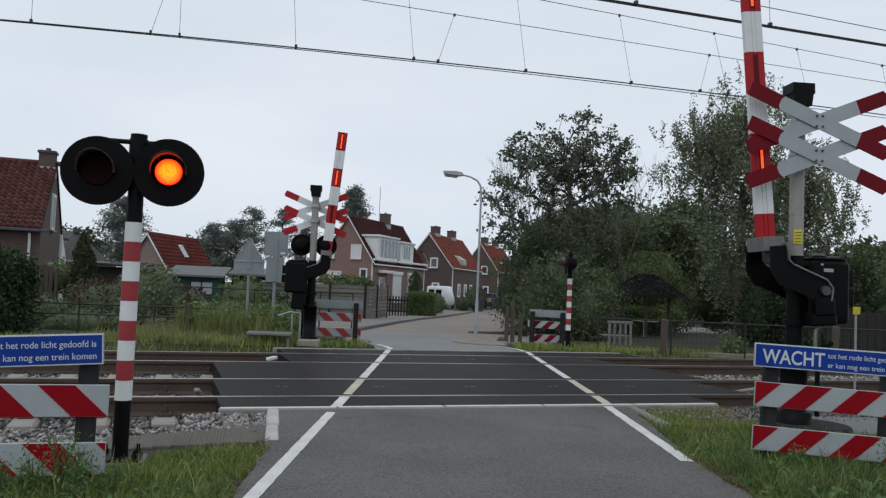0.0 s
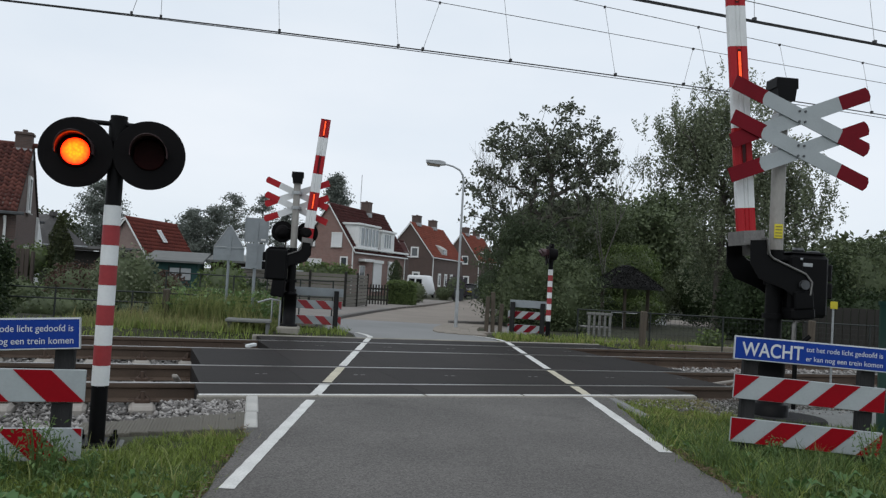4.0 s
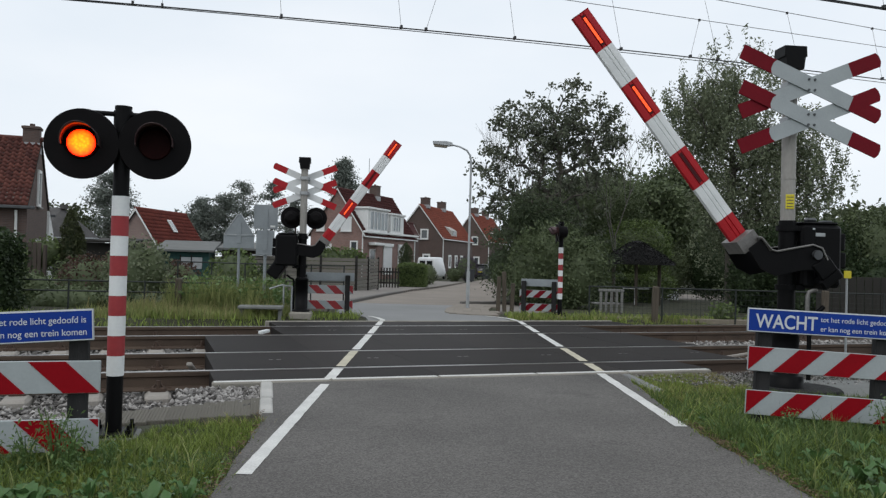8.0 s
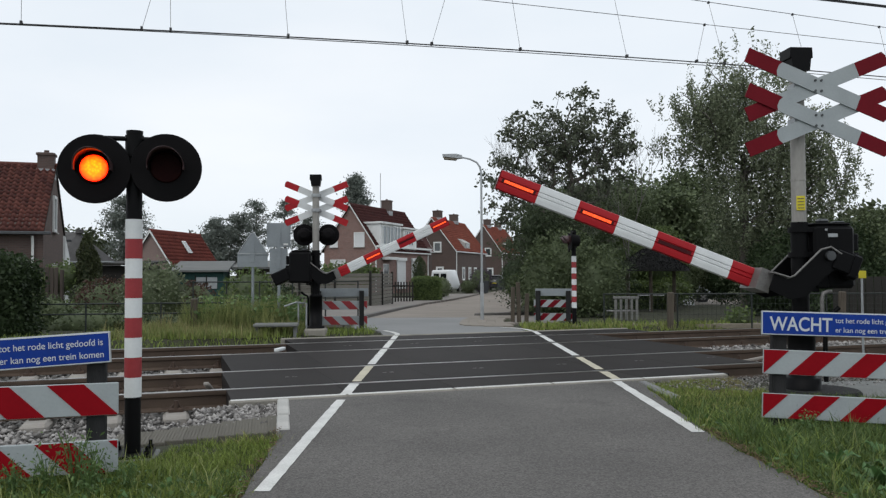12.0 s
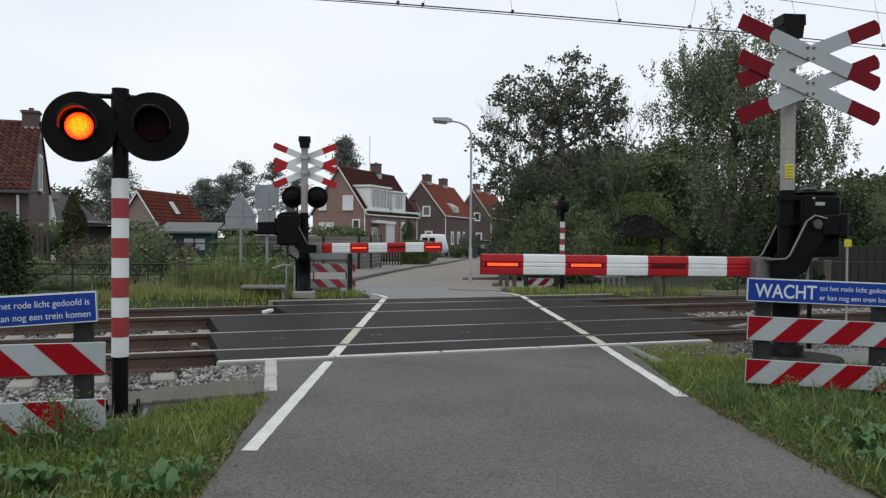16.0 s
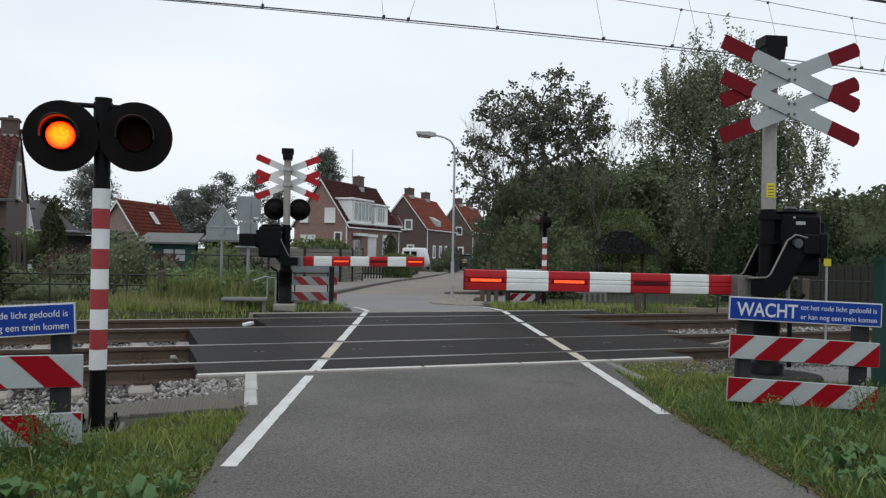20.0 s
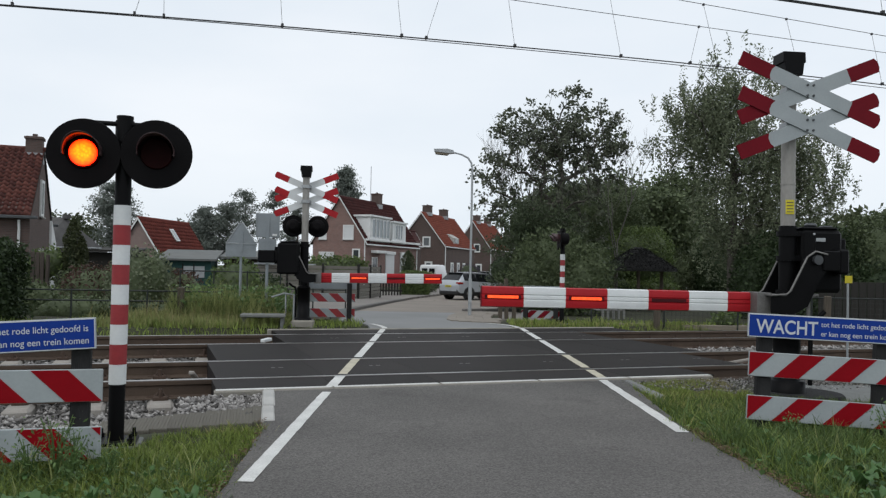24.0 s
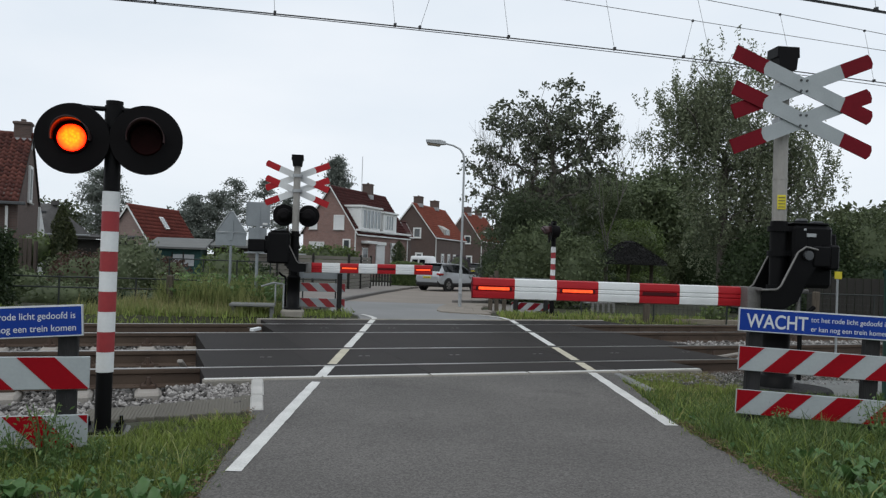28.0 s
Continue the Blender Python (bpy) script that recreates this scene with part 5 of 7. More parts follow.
right_of_road = lambda x, y: (x > np.interp(y, [t[0] for t in road_r], [t[1] for t in road_r]) + 0.02 + 0.04 * np.sin(y * 17) + rng.normal(0, 0.04, len(x))) & (y < 8.32 - 0.45 * (np.minimum(x, 2.95) - 2.14) + rng.normal(0, 0.05, len(x))) & ~((x > 3.0) & (y > 7.4)) & ~((x - 3.75) ** 2 + (y - 7.75) ** 2 < 0.16)
grass("grass", 120000, area(-4.5, -0.95, 1.8, 6.0, left_of_road), 0.025, 0.10, M_GRASS, "lush green verge grass beside the road", 0.0036, 1.0)
grass("grass", 60000, area(1.7, 5.2, 2.2, 7.4, right_of_road), 0.03, 0.12, M_GRASSDARK, "verge grass beside the road, toned darker for shade between blades", 0.004, 1.0)
grass("grass", 76000, area(1.7, 5.2, 2.2, 8.6, right_of_road), 0.025, 0.105, M_GRASS, "lush green verge grass beside the road", 0.004, 1.0)
grass("grass", 9000, area(1.8, 3.4, 7.0, 8.6, right_of_road), 0.015, 0.05, M_MOSS, "short dry grass by the crossing edge", 0.004, 1.0)
grass("grass", 1800, area(1.9, 5.2, 2.2, 5.8, right_of_road), 0.09, 0.22, M_DRYGRASS, "long grass stalks in the verge", 0.004)
grass("grass", 1500, area(-4.5, -1.3, 2.2, 5.0, left_of_road), 0.08, 0.2, M_DRYGRASS, "long grass stalks in the verge", 0.004)


def clover(name, n, where, size, mat, label):
    """Small broad leaves lying or standing among the grass."""
    x, y = where(n)
    z = np.array([ground_z(a, c) for a, c in zip(x, y)]) + rng.uniform(0.01, 0.07 if size < 0.08 else 0.75, len(x))
    v, q = leaf_quads(np.stack([x, y, z], -1), size, 0.7, 0, 0.7 if size < 0.08 else 0.3)
    return tagged(new(name, raw_mesh(name, v, q, mat)), label, "weed", kind="stuff")


clover("low_weeds", 3600, area(-4.5, -0.95, 1.8, 4.6, left_of_road), 0.028, M_WEED, "small broad-leaved weeds among the verge grass")
edge_litter = lambda tab, side: (lambda n: (lambda y: (np.interp(y, [t[0] for t in tab], [t[1] for t in tab]) + side * np.abs(rng.normal(0.0, 0.05, n)) - side * 0.02, y))(rng.uniform(2.2, 5.9, n)))
for tab, sd in ((road_l, -1), (road_r, 1)):
    x, y = edge_litter(tab, sd)(1500 if sd > 0 else 450)
    v, q = leaf_quads(np.stack([x, y, 0.006 + rng.uniform(0, 0.02, len(x))], -1), 0.024, 0.3, 0, 0.85)
    tagged(new("dry_litter", raw_mesh("dry_litter", v, q, M_LITTER)), "brown dry litter along the asphalt edge", "litter", kind="stuff")
clover("low_weeds", 4500, area(1.7, 5.2, 2.2, 6.6, right_of_road), 0.045, M_WEED, "small broad-leaved weeds among the verge grass")
clover("low_weeds", 3200, area(1.9, 5.2, 2.2, 6.2, right_of_road), 0.06, M_DOCK, "dark broad leaves of low weeds among the grass")
clover("low_weeds", 1500, area(-4.5, -1.0, 2.2, 4.4, left_of_road), 0.045, M_DOCK, "dark broad leaves of low weeds among the grass")
grass("grass", 9000, area(2.05, 3.05, 7.7, 9.0, lambda x, y: (-x * UY + y * UX < 7.33) & (x > 2.07)), 0.02, 0.06, M_MOSS, "short dry grass by the crossing edge", 0.004, 1.0)
grass("grass", 5000, area(2.05, 2.8, 7.7, 9.0, lambda x, y: (-x * UY + y * UX < 7.33) & (x > 2.07)), 0.02, 0.07, M_GRASS, "short green grass by the crossing edge", 0.004, 1.0)
grass("grass", 12000, area(1.95, 5.2, 2.2, 6.4, right_of_road), 0.08, 0.18, M_GRASS, "longer green grass blades in the verge", 0.004, 1.1)
grass("grass", 20000, area(1.95, 5.2, 2.2, 6.2, right_of_road), 0.09, 0.2, M_GRASSDARK, "longer verge grass blades, toned darker for shade between them", 0.0045, 1.1)
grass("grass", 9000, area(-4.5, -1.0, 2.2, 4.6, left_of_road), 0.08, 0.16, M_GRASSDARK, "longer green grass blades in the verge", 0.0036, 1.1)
patch = lambda f, lo: (lambda x, y: np.array([noise.noise((a * f, c * f, 11)) for a, c in zip(x, y)]) > lo)
grass("grass", 15000, area(1.85, 5.2, 2.2, 7.6, lambda x, y: right_of_road(x, y) & patch(1.1, 0.12)(x, y)), 0.04, 0.13, M_STRAW, "yellowing patches of verge grass", 0.0036, 1.1)
grass("grass", 22000, area(-4.5, -0.95, 1.8, 6.0, lambda x, y: left_of_road(x, y) & patch(1.3, 0.1)(x, y)), 0.03, 0.11, M_STRAW, "yellowing patches of verge grass", 0.0034, 1.1)
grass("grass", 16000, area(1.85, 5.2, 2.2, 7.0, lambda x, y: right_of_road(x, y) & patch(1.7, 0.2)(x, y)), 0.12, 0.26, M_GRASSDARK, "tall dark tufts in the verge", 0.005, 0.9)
grass("dry_fringe", 5000, area(1.75, 2.6, 2.4, 6.4, lambda x, y: right_of_road(x, y) & (x < np.interp(y, [t[0] for t in road_r], [t[1] for t in road_r]) + 0.16) & patch(0.9, -0.05)(x, y)), 0.02, 0.07, M_LITTER, "brown dry grass along the asphalt edge", 0.004, 1.2)
far_q = lambda lo, hi: (lambda x, y: (-x * UY + y * UX > lo + 0.1 * np.sin(x * 2)) & (-x * UY + y * UX < hi) & ~((x > -1.6) & (x < 1.6)))
grass("grass", 9000, area(-14, -2.0, 9.5, 15.6, far_q(14.35, 15.2)), 0.2, 0.36, M_GRASS, "grass growing up to the far rail", 0.008, 0.6)
grass("grass", 26000, area(-14, -1.25, 10.5, 17.6, far_q(15.0, 16.6)), 0.06, 0.20, M_GRASS, "green grass strip beyond the tracks", 0.010)
grass("grass", 26000, area(1.5, 16, 15.6, 19.4, lambda x, y: (-x * UY + y * UX > 14.7) & (y < 18.6 + 0.08 * x)), 0.06, 0.20, M_GRASS, "green grass strip beyond the tracks", 0.012)
grass("grass", 15000, area(-6.5, -3.0, 13.6, 17.4, far_q(15.5, 18.5)), 0.08, 0.26, M_DRYGRASS, "tall yellowing grass in front of the gardens", 0.010, 0.5)
grass("grass", 8500, area(-5.6, -3.7, 16.3, 18.6), 0.35, 0.85, M_DRYGRASS, "tall yellowing grass in front of the gardens", 0.006, 0.5)
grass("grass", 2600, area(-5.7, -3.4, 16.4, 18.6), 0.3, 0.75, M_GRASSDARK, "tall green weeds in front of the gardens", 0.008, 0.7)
clover("tall_weeds", 1500, area(-5.6, -3.3, 16.4, 18.4), 0.09, M_WEED, "broad-leaved weeds among the tall grass")
grass("grass", 1600, area(-6.4, -3.0, 14.2, 18.4, far_q(15.5, 18.5)), 0.2, 0.5, M_MOSS, "dry pale stalks in the tall grass", 0.006, 0.6)
grass("grass", 1500, area(3, 14, 17.9, 18.3), 0.1, 0.3, M_DRYGRASS, "long grass along the wire fence", 0.008, 0.4)
grass("grass", 9000, area(1.5, 16, 15.6, 18.6, lambda x, y: (-x * UY + y * UX > 14.7) & (y < 18.4 + 0.05 * x)), 0.06, 0.16, M_STRAW, "yellowing grass strip beyond the tracks", 0.010)


def dock(x, y, n, size, seed, h=0.10):
    """A rosette of broad leaves with raised edges and a bent midrib."""
    r = random.Random(seed)
    z = ground_z(x, y)
    t = thing("broad_leaved_weed", pose(x, y, z), "broad-leaved green dock weed in the verge grass", "weed", "weeds in the verge")
    for i in range(n):
        a = 360 * i / n + r.uniform(-25, 25)
        ln = size * r.uniform(0.7, 1.2)
        wd = ln * r.uniform(0.46, 0.62)
        lift = r.uniform(0.2, 1.15)
        vs, fs = [], []
        for k in range(7):
            u = k / 6
            prof = math.sin(math.pi * min(1, u * 0.93 + 0.07)) ** 0.7
            zz = h * lift * math.sin(u * 2.2) + 0.03
            for j, s in enumerate((-1, -0.5, 0, 0.5, 1)):
                vs.append((u * ln, s * wd * 0.5 * prof, zz + 0.012 * abs(s) * prof + 0.010 * abs(s) * math.sin(k * 2.3 + j * 2.7 + i)))
        fs = [(k * 5 + j, k * 5 + j + 1, (k + 1) * 5 + j + 1, (k + 1) * 5 + j) for k in range(6) for j in range(4)]
        bb = Build().add(vs, fs, 0, True).tube([(0, 0, 0), (0.3 * ln, 0, h * lift * 0.6 + 0.03)], 0.005, 5)
        part("leaf", bb, M_DOCK, t, m=pose(0, 0, 0, 0, 0, a))
    return t


for i, (x, y, n, s) in enumerate(((-1.84, 3.62, 6, 0.15), (-1.30, 3.60, 5, 0.13), (-1.42, 3.50, 4, 0.11), (-2.0, 3.50, 5, 0.16), (-1.2, 3.46, 4, 0.11), (-1.62, 3.75, 4, 0.08), (-1.15, 3.70, 4, 0.08), (2.05, 4.85, 6, 0.10), (2.2, 4.68, 6, 0.12), (2.28, 4.35, 7, 0.14), (2.42, 4.1, 7, 0.15), (2.5, 4.6, 6, 0.12), (2.16, 3.92, 5, 0.11), (2.12, 5.15, 5, 0.08), (2.6, 4.95, 5, 0.10))):
    dock(x, y, n, s, i)


def stalk(x, y, h, seed, mat, leaf=0.05, label="tall thin weed growing against the fence"):
    r = np.random.default_rng(seed)
    z = ground_z(x, y)
    t = thing("tall_weed", pose(x, y, z), label, "weed", "weeds in the verge")
    b = Build()
    pts = []
    for k in range(9):
        a = r.uniform(0, 6.28)
        e = Vector((math.cos(a) * h * 0.25, math.sin(a) * h * 0.18, h * r.uniform(0.7, 1.0)))
        b.tube([(0, 0, 0), e * 0.5 + Vector((0, 0, 0.05)), e], [0.004, 0.003, 0.002], 5)
        for _ in range(22):
            pts.append(np.array(e) * r.uniform(0.15, 1.0) + r.normal(0, 0.03, 3))
    part("stem", b, mat, t)
    v, q = leaf_quads(np.array(pts), leaf, 0.4)
    part("leaves", raw_mesh("leaves", v, q, mat), None, t)


for i, (x, y, h) in enumerate(((-2.05, 4.30, 0.36), (-1.9, 4.12, 0.26), (-2.3, 4.15, 0.22), (3.02, 5.35, 0.42), (2.45, 5.6, 0.2), (3.25, 5.2, 0.5), (-1.75, 4.25, 0.18), (-1.95, 4.28, 0.3), (-2.15, 4.2, 0.26), (3.12, 5.6, 0.3))):
    stalk(x, y, h, 40 + i, M_WEED, 0.028)

# big ash-like tree, weeping birch and the dark growth behind the fence
tree("tree", (3.9, 27.5, -0.25), (3.9, 27.5, 2.4), [(3.8, 27.5, 5.2, 2.45, 2.1, 2.1), (4.45, 27.5, 6.0, 1.85, 1.5, 1.5), (2.75, 27.5, 5.7, 1.35, 1.3, 1.3), (1.95, 27.5, 4.2, 1.0, 1.3, 1.4), (1.75, 27.3, 3.0, 0.8, 0.9, 0.9), (5.45, 27.5, 5.2, 1.15, 1.4, 1.7), (3.8, 27.8, 3.0, 1.9, 1.6, 1.5), (2.0, 27.5, 3.1, 1.0, 1.0, 1.2)], 520, 21, (0.11, 0.11, 0.08), 0.15, M_LEAFTREE, "large broad-leaved tree with an airy dark green crown", trunk_r=0.17, tips=520, shell=0.8)
tree("weeping_birch", (9.6, 26.5, -0.25), (9.6, 26.5, 4.5), [(9.7, 26.5, 6.6, 2.3, 2.0, 1.9), (8.7, 26.5, 6.9, 1.4, 1.4, 1.3), (8.4, 26.5, 5.6, 1.5, 1.6, 1.9), (11.2, 26.5, 5.2, 1.7, 1.7, 1.7), (10.4, 26.5, 3.7, 2.2, 1.9, 2.0), (12.3, 26.5, 4.4, 1.5, 1.3, 1.7), (10.4, 26.8, 2.2, 1.9, 1.4, 1.3)], 1950, 30, (0.055, 0.055, 0.05), 0.12, M_LEAFGREY, "tall weeping birch with hanging grey-green twigs", trunk_r=0.17, droop=0.36, aspect=0.42, shell=0.8, gather=430)
for i, (bx, by, hh) in enumerate(((2.6, 29.6, 6.6), (7.2, 33, 7.4), (3.2, 30, 7.2))):
    t = thing("bare_tree", pose(bx, by, -0.3), "thin bare tree with dead grey branches", "tree", "bare trees behind the crowns")
    b = Build()
    r = random.Random(i + 3)

    def grow(p, d, ln, rad, depth):
        e = p + d * ln
        b.tube([p, e], [rad, rad * 0.65], 4)
        if depth:
            for _ in range(3):
                nd = (d + Vector((r.uniform(-0.55, 0.55), r.uniform(-0.3, 0.3), r.uniform(-0.05, 0.4)))).normalized()
                grow(p + d * ln * r.uniform(0.55, 1.0), nd, ln * 0.72, rad * 0.6, depth - 1)

    grow(Vector((0, 0, 0)), Vector((0, 0, 1)), hh * 0.38, 0.04, 5)
    part("bare_crown", b, M_BARKGREY, t)

tree("hanging_fir", (2.9, 25.9, -0.3), (2.9, 25.9, 3.2), [(2.9, 25.9, 2.9, 1.15, 0.8, 0.75), (2.6, 25.9, 1.9, 1.2, 0.8, 0.9), (3.6, 26.1, 2.3, 1.2, 0.8, 1.0), (2.6, 25.9, 0.9, 1.1, 0.8, 0.9), (3.8, 25.9, 1.0, 1.2, 0.8, 1.0), (5.0, 26.3, 1.2, 1.0, 0.7, 1.2)], 900, 30, (0.20, 0.12, 0.05), 0.13, M_LEAFFIR, "dark hanging conifer with long side branches", trunk_r=0.11, droop=0.12, aspect=0.26, shell=0.9, tips=160)
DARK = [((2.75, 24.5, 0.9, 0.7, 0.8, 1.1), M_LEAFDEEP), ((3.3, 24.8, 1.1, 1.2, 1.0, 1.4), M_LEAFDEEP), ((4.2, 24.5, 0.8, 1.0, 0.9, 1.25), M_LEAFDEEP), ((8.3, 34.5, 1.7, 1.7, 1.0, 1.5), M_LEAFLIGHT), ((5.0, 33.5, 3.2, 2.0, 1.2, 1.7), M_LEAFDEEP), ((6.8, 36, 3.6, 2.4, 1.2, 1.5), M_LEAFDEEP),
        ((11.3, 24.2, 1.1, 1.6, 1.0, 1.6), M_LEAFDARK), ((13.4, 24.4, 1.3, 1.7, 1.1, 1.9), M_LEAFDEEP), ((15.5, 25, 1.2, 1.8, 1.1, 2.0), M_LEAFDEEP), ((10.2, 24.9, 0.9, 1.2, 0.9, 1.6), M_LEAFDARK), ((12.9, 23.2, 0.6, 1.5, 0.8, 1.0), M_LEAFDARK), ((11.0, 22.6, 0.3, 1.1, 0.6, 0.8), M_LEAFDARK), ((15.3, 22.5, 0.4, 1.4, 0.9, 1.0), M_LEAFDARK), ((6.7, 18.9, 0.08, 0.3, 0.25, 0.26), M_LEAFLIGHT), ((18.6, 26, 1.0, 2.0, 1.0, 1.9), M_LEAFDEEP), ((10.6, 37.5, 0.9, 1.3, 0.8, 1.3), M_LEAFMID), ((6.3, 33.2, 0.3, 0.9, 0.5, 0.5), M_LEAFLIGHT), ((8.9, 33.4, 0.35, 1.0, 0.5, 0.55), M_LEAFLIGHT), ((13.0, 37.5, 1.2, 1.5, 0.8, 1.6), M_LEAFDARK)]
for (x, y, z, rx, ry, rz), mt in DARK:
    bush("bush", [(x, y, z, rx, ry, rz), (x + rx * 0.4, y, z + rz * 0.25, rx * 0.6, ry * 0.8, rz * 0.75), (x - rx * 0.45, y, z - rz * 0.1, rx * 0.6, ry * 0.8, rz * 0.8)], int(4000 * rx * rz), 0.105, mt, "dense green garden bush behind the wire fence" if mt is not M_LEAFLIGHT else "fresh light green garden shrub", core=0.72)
LEFT = [((-11.2, 20.6, 0.0, 0.8, 0.5, 0.42), M_LEAFDEEP, 0.09), ((-9.9, 20.8, -0.05, 0.8, 0.5, 0.42), M_LEAFMID, 0.09), ((-8.7, 20.7, -0.08, 0.8, 0.5, 0.36), M_LEAFDEEP, 0.09), ((-7.4, 20.8, -0.1, 0.8, 0.5, 0.32), M_LEAFMID, 0.09), ((-13.3, 26.9, 1.05, 0.62, 0.6, 0.62), M_LEAFLIGHT, 0.10), ((-14.4, 27.5, 0.5, 0.8, 0.6, 0.9), M_LEAFMID, 0.11), ((-10.5, 27, 0.3, 1.1, 0.9, 1.0), M_LEAFMID, 0.12), ((-9.3, 27.5, 0.1, 1.1, 0.8, 0.9), M_LEAFRED, 0.11), ((-8.7, 23.0, 0.5, 0.95, 0.7, 1.1), M_LEAFGREY, 0.12), ((-7.5, 23.4, -0.05, 0.9, 0.6, 0.45), M_LEAFMID, 0.12), ((-5.85, 22.5, 0.45, 0.75, 0.6, 0.95), M_LEAFLIGHT, 0.10), ((-5.0, 22.4, 0.0, 0.9, 0.6, 0.65), M_LEAFMID, 0.10), ((-13.0, 23.5, 0.1, 0.8, 0.8, 0.6), M_LEAFMID, 0.12), ((-6.2, 27.0, 0.1, 1.0, 0.8, 0.8), M_LEAFDARK, 0.12), ((-5.6, 40.5, 1.1, 1.9, 0.5, 0.62), M_LEAFLIGHT, 0.16), ((-8.2, 17.6, 0.0, 0.9, 0.4, 0.42), M_LEAFDEEP, 0.08), ((-7.0, 17.8, -0.05, 0.8, 0.4, 0.38), M_LEAFDARK, 0.08), ((-9.6, 18.2, 0.15, 0.9, 0.4, 0.6), M_LEAFDEEP, 0.09), ((-6.0, 18.6, 0.0, 0.7, 0.4, 0.45), M_LEAFMID, 0.08), ((-11.6, 25.5, 0.3, 0.7, 0.5, 0.75), M_LEAFDEEP, 0.1), ((-12.0, 24.6, -0.1, 0.6, 0.5, 0.5), M_LEAFLIGHT, 0.1), ((-14.2, 24.5, 0.9, 0.8, 0.5, 0.9), M_LEAFMID, 0.1), ((-10.4, 24.0, 0.25, 1.0, 0.7, 0.9), M_LEAFRED, 0.1), ((-11.3, 24.5, -0.1, 0.8, 0.6, 0.4), M_LEAFMID, 0.1), ((-4.3, 20.2, -0.05, 0.8, 0.5, 0.5), M_DRYGRASS, 0.12)]
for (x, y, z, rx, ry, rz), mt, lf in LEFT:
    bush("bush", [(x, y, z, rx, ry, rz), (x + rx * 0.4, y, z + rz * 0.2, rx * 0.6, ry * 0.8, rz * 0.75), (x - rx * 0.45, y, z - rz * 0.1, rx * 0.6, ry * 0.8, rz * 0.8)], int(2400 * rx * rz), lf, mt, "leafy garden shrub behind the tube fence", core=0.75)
for x, y, z, rx, ry, rz, mt, lab in ((-1.05, 56, 0.2, 0.75, 0.6, 0.75, M_LEAFGREY, "blue-green garden shrub by the hedge"), (1.15, 66, 0.1, 0.6, 0.6, 0.55, M_LEAFMID, "round green garden shrub"), (2.33, 70, 0.6, 0.95, 0.7, 1.05, M_FLOWER, "purple flowering shrub by the kerb"), (3.9, 52, 0.35, 0.5, 0.5, 0.75, M_LEAFLIGHT, "light green clipped shrub at the corner"), (6.0, 76, 1.0, 1.6, 1.0, 1.6, M_LEAFDARK, "dark conifer shrub near the end of the street")):
    bush("bush", [(x, y, z, rx, ry, rz), (x + rx * 0.3, y, z, rx * 0.75, ry, rz * 0.9)], int(2600 * rx), 0.13, mt, lab, core=0.9)


def hedge(x0, x1, y0, y1, z0, z1, n, leaf, mat, label, rough=0.05):
    """A clipped block of leaves round a solid core."""
    t = thing("hedge", pose((x0 + x1) / 2, (y0 + y1) / 2, z0), label, "hedge")
    hx, hy, hz = (x1 - x0) / 2, (y1 - y0) / 2, z1 - z0
    u = rng.uniform(-1, 1, (n, 3))
    face = rng.choice(3, n, p=[0.2, 0.5, 0.3])
    u[np.arange(n), face] = np.where(rng.uniform(0, 1, n) < 0.75, np.where(face == 1, -1, 1), np.sign(u[np.arange(n), face]))
    round_off = 1 - 0.10 * np.maximum(np.abs(u[:, 0]), 0) ** 6 * (u[:, 2] > 0.5)
    p = np.stack([u[:, 0] * hx, u[:, 1] * hy, (u[:, 2] * 0.5 + 0.5) * hz * round_off], -1) + rng.normal(0, rough, (n, 3))
    v, q = leaf_quads(p, leaf, 0.6)
    part("leaves", raw_mesh("leaves", v, q, mat), None, t)
    # dark solid block behind the leaves stands in for the hedge's shaded inside
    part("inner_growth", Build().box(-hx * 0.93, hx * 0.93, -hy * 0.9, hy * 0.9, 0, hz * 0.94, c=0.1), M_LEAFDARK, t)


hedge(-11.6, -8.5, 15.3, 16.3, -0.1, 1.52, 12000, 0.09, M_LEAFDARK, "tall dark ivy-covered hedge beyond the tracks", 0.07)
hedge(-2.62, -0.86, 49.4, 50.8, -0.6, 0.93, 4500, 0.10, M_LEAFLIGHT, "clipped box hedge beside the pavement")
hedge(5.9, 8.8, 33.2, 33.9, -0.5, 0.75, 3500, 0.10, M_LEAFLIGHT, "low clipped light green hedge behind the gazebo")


def conifer(x, y, z, h, r, n, mat, label, leaf=0.1):
    t = thing("conifer", pose(x, y, z), label, "conifer")
    u = rng.uniform(0, 1, n)
    rad = r * np.minimum(1, (1 - u) * 4.5) ** 0.75 * rng.uniform(0.55, 1.05, n)
    a = rng.uniform(0, 6.28, n)
    v, q = leaf_quads(np.stack([rad * np.cos(a), rad * np.sin(a), u * h], -1), leaf, 0.35, droop=-1.2)
    part("foliage", raw_mesh("foliage", v, q, mat), None, t)
    # dark cone added as the shaded depth between the needles
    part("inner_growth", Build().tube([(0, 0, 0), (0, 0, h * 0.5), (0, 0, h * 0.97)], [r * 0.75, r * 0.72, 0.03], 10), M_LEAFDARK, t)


conifer(-12.5, 27, -0.3, 2.9, 0.31, 6000, M_CONIFER, "slender olive-green column conifer", 0.10)
conifer(-12.2, 27, -0.3, 2.3, 0.22, 2600, M_CONIFER, "slender olive-green column conifer", 0.13)
conifer(-2.5, 58, -0.5, 2.95, 0.55, 3600, M_LEAFMID, "small clipped cone-shaped conifer", 0.14)


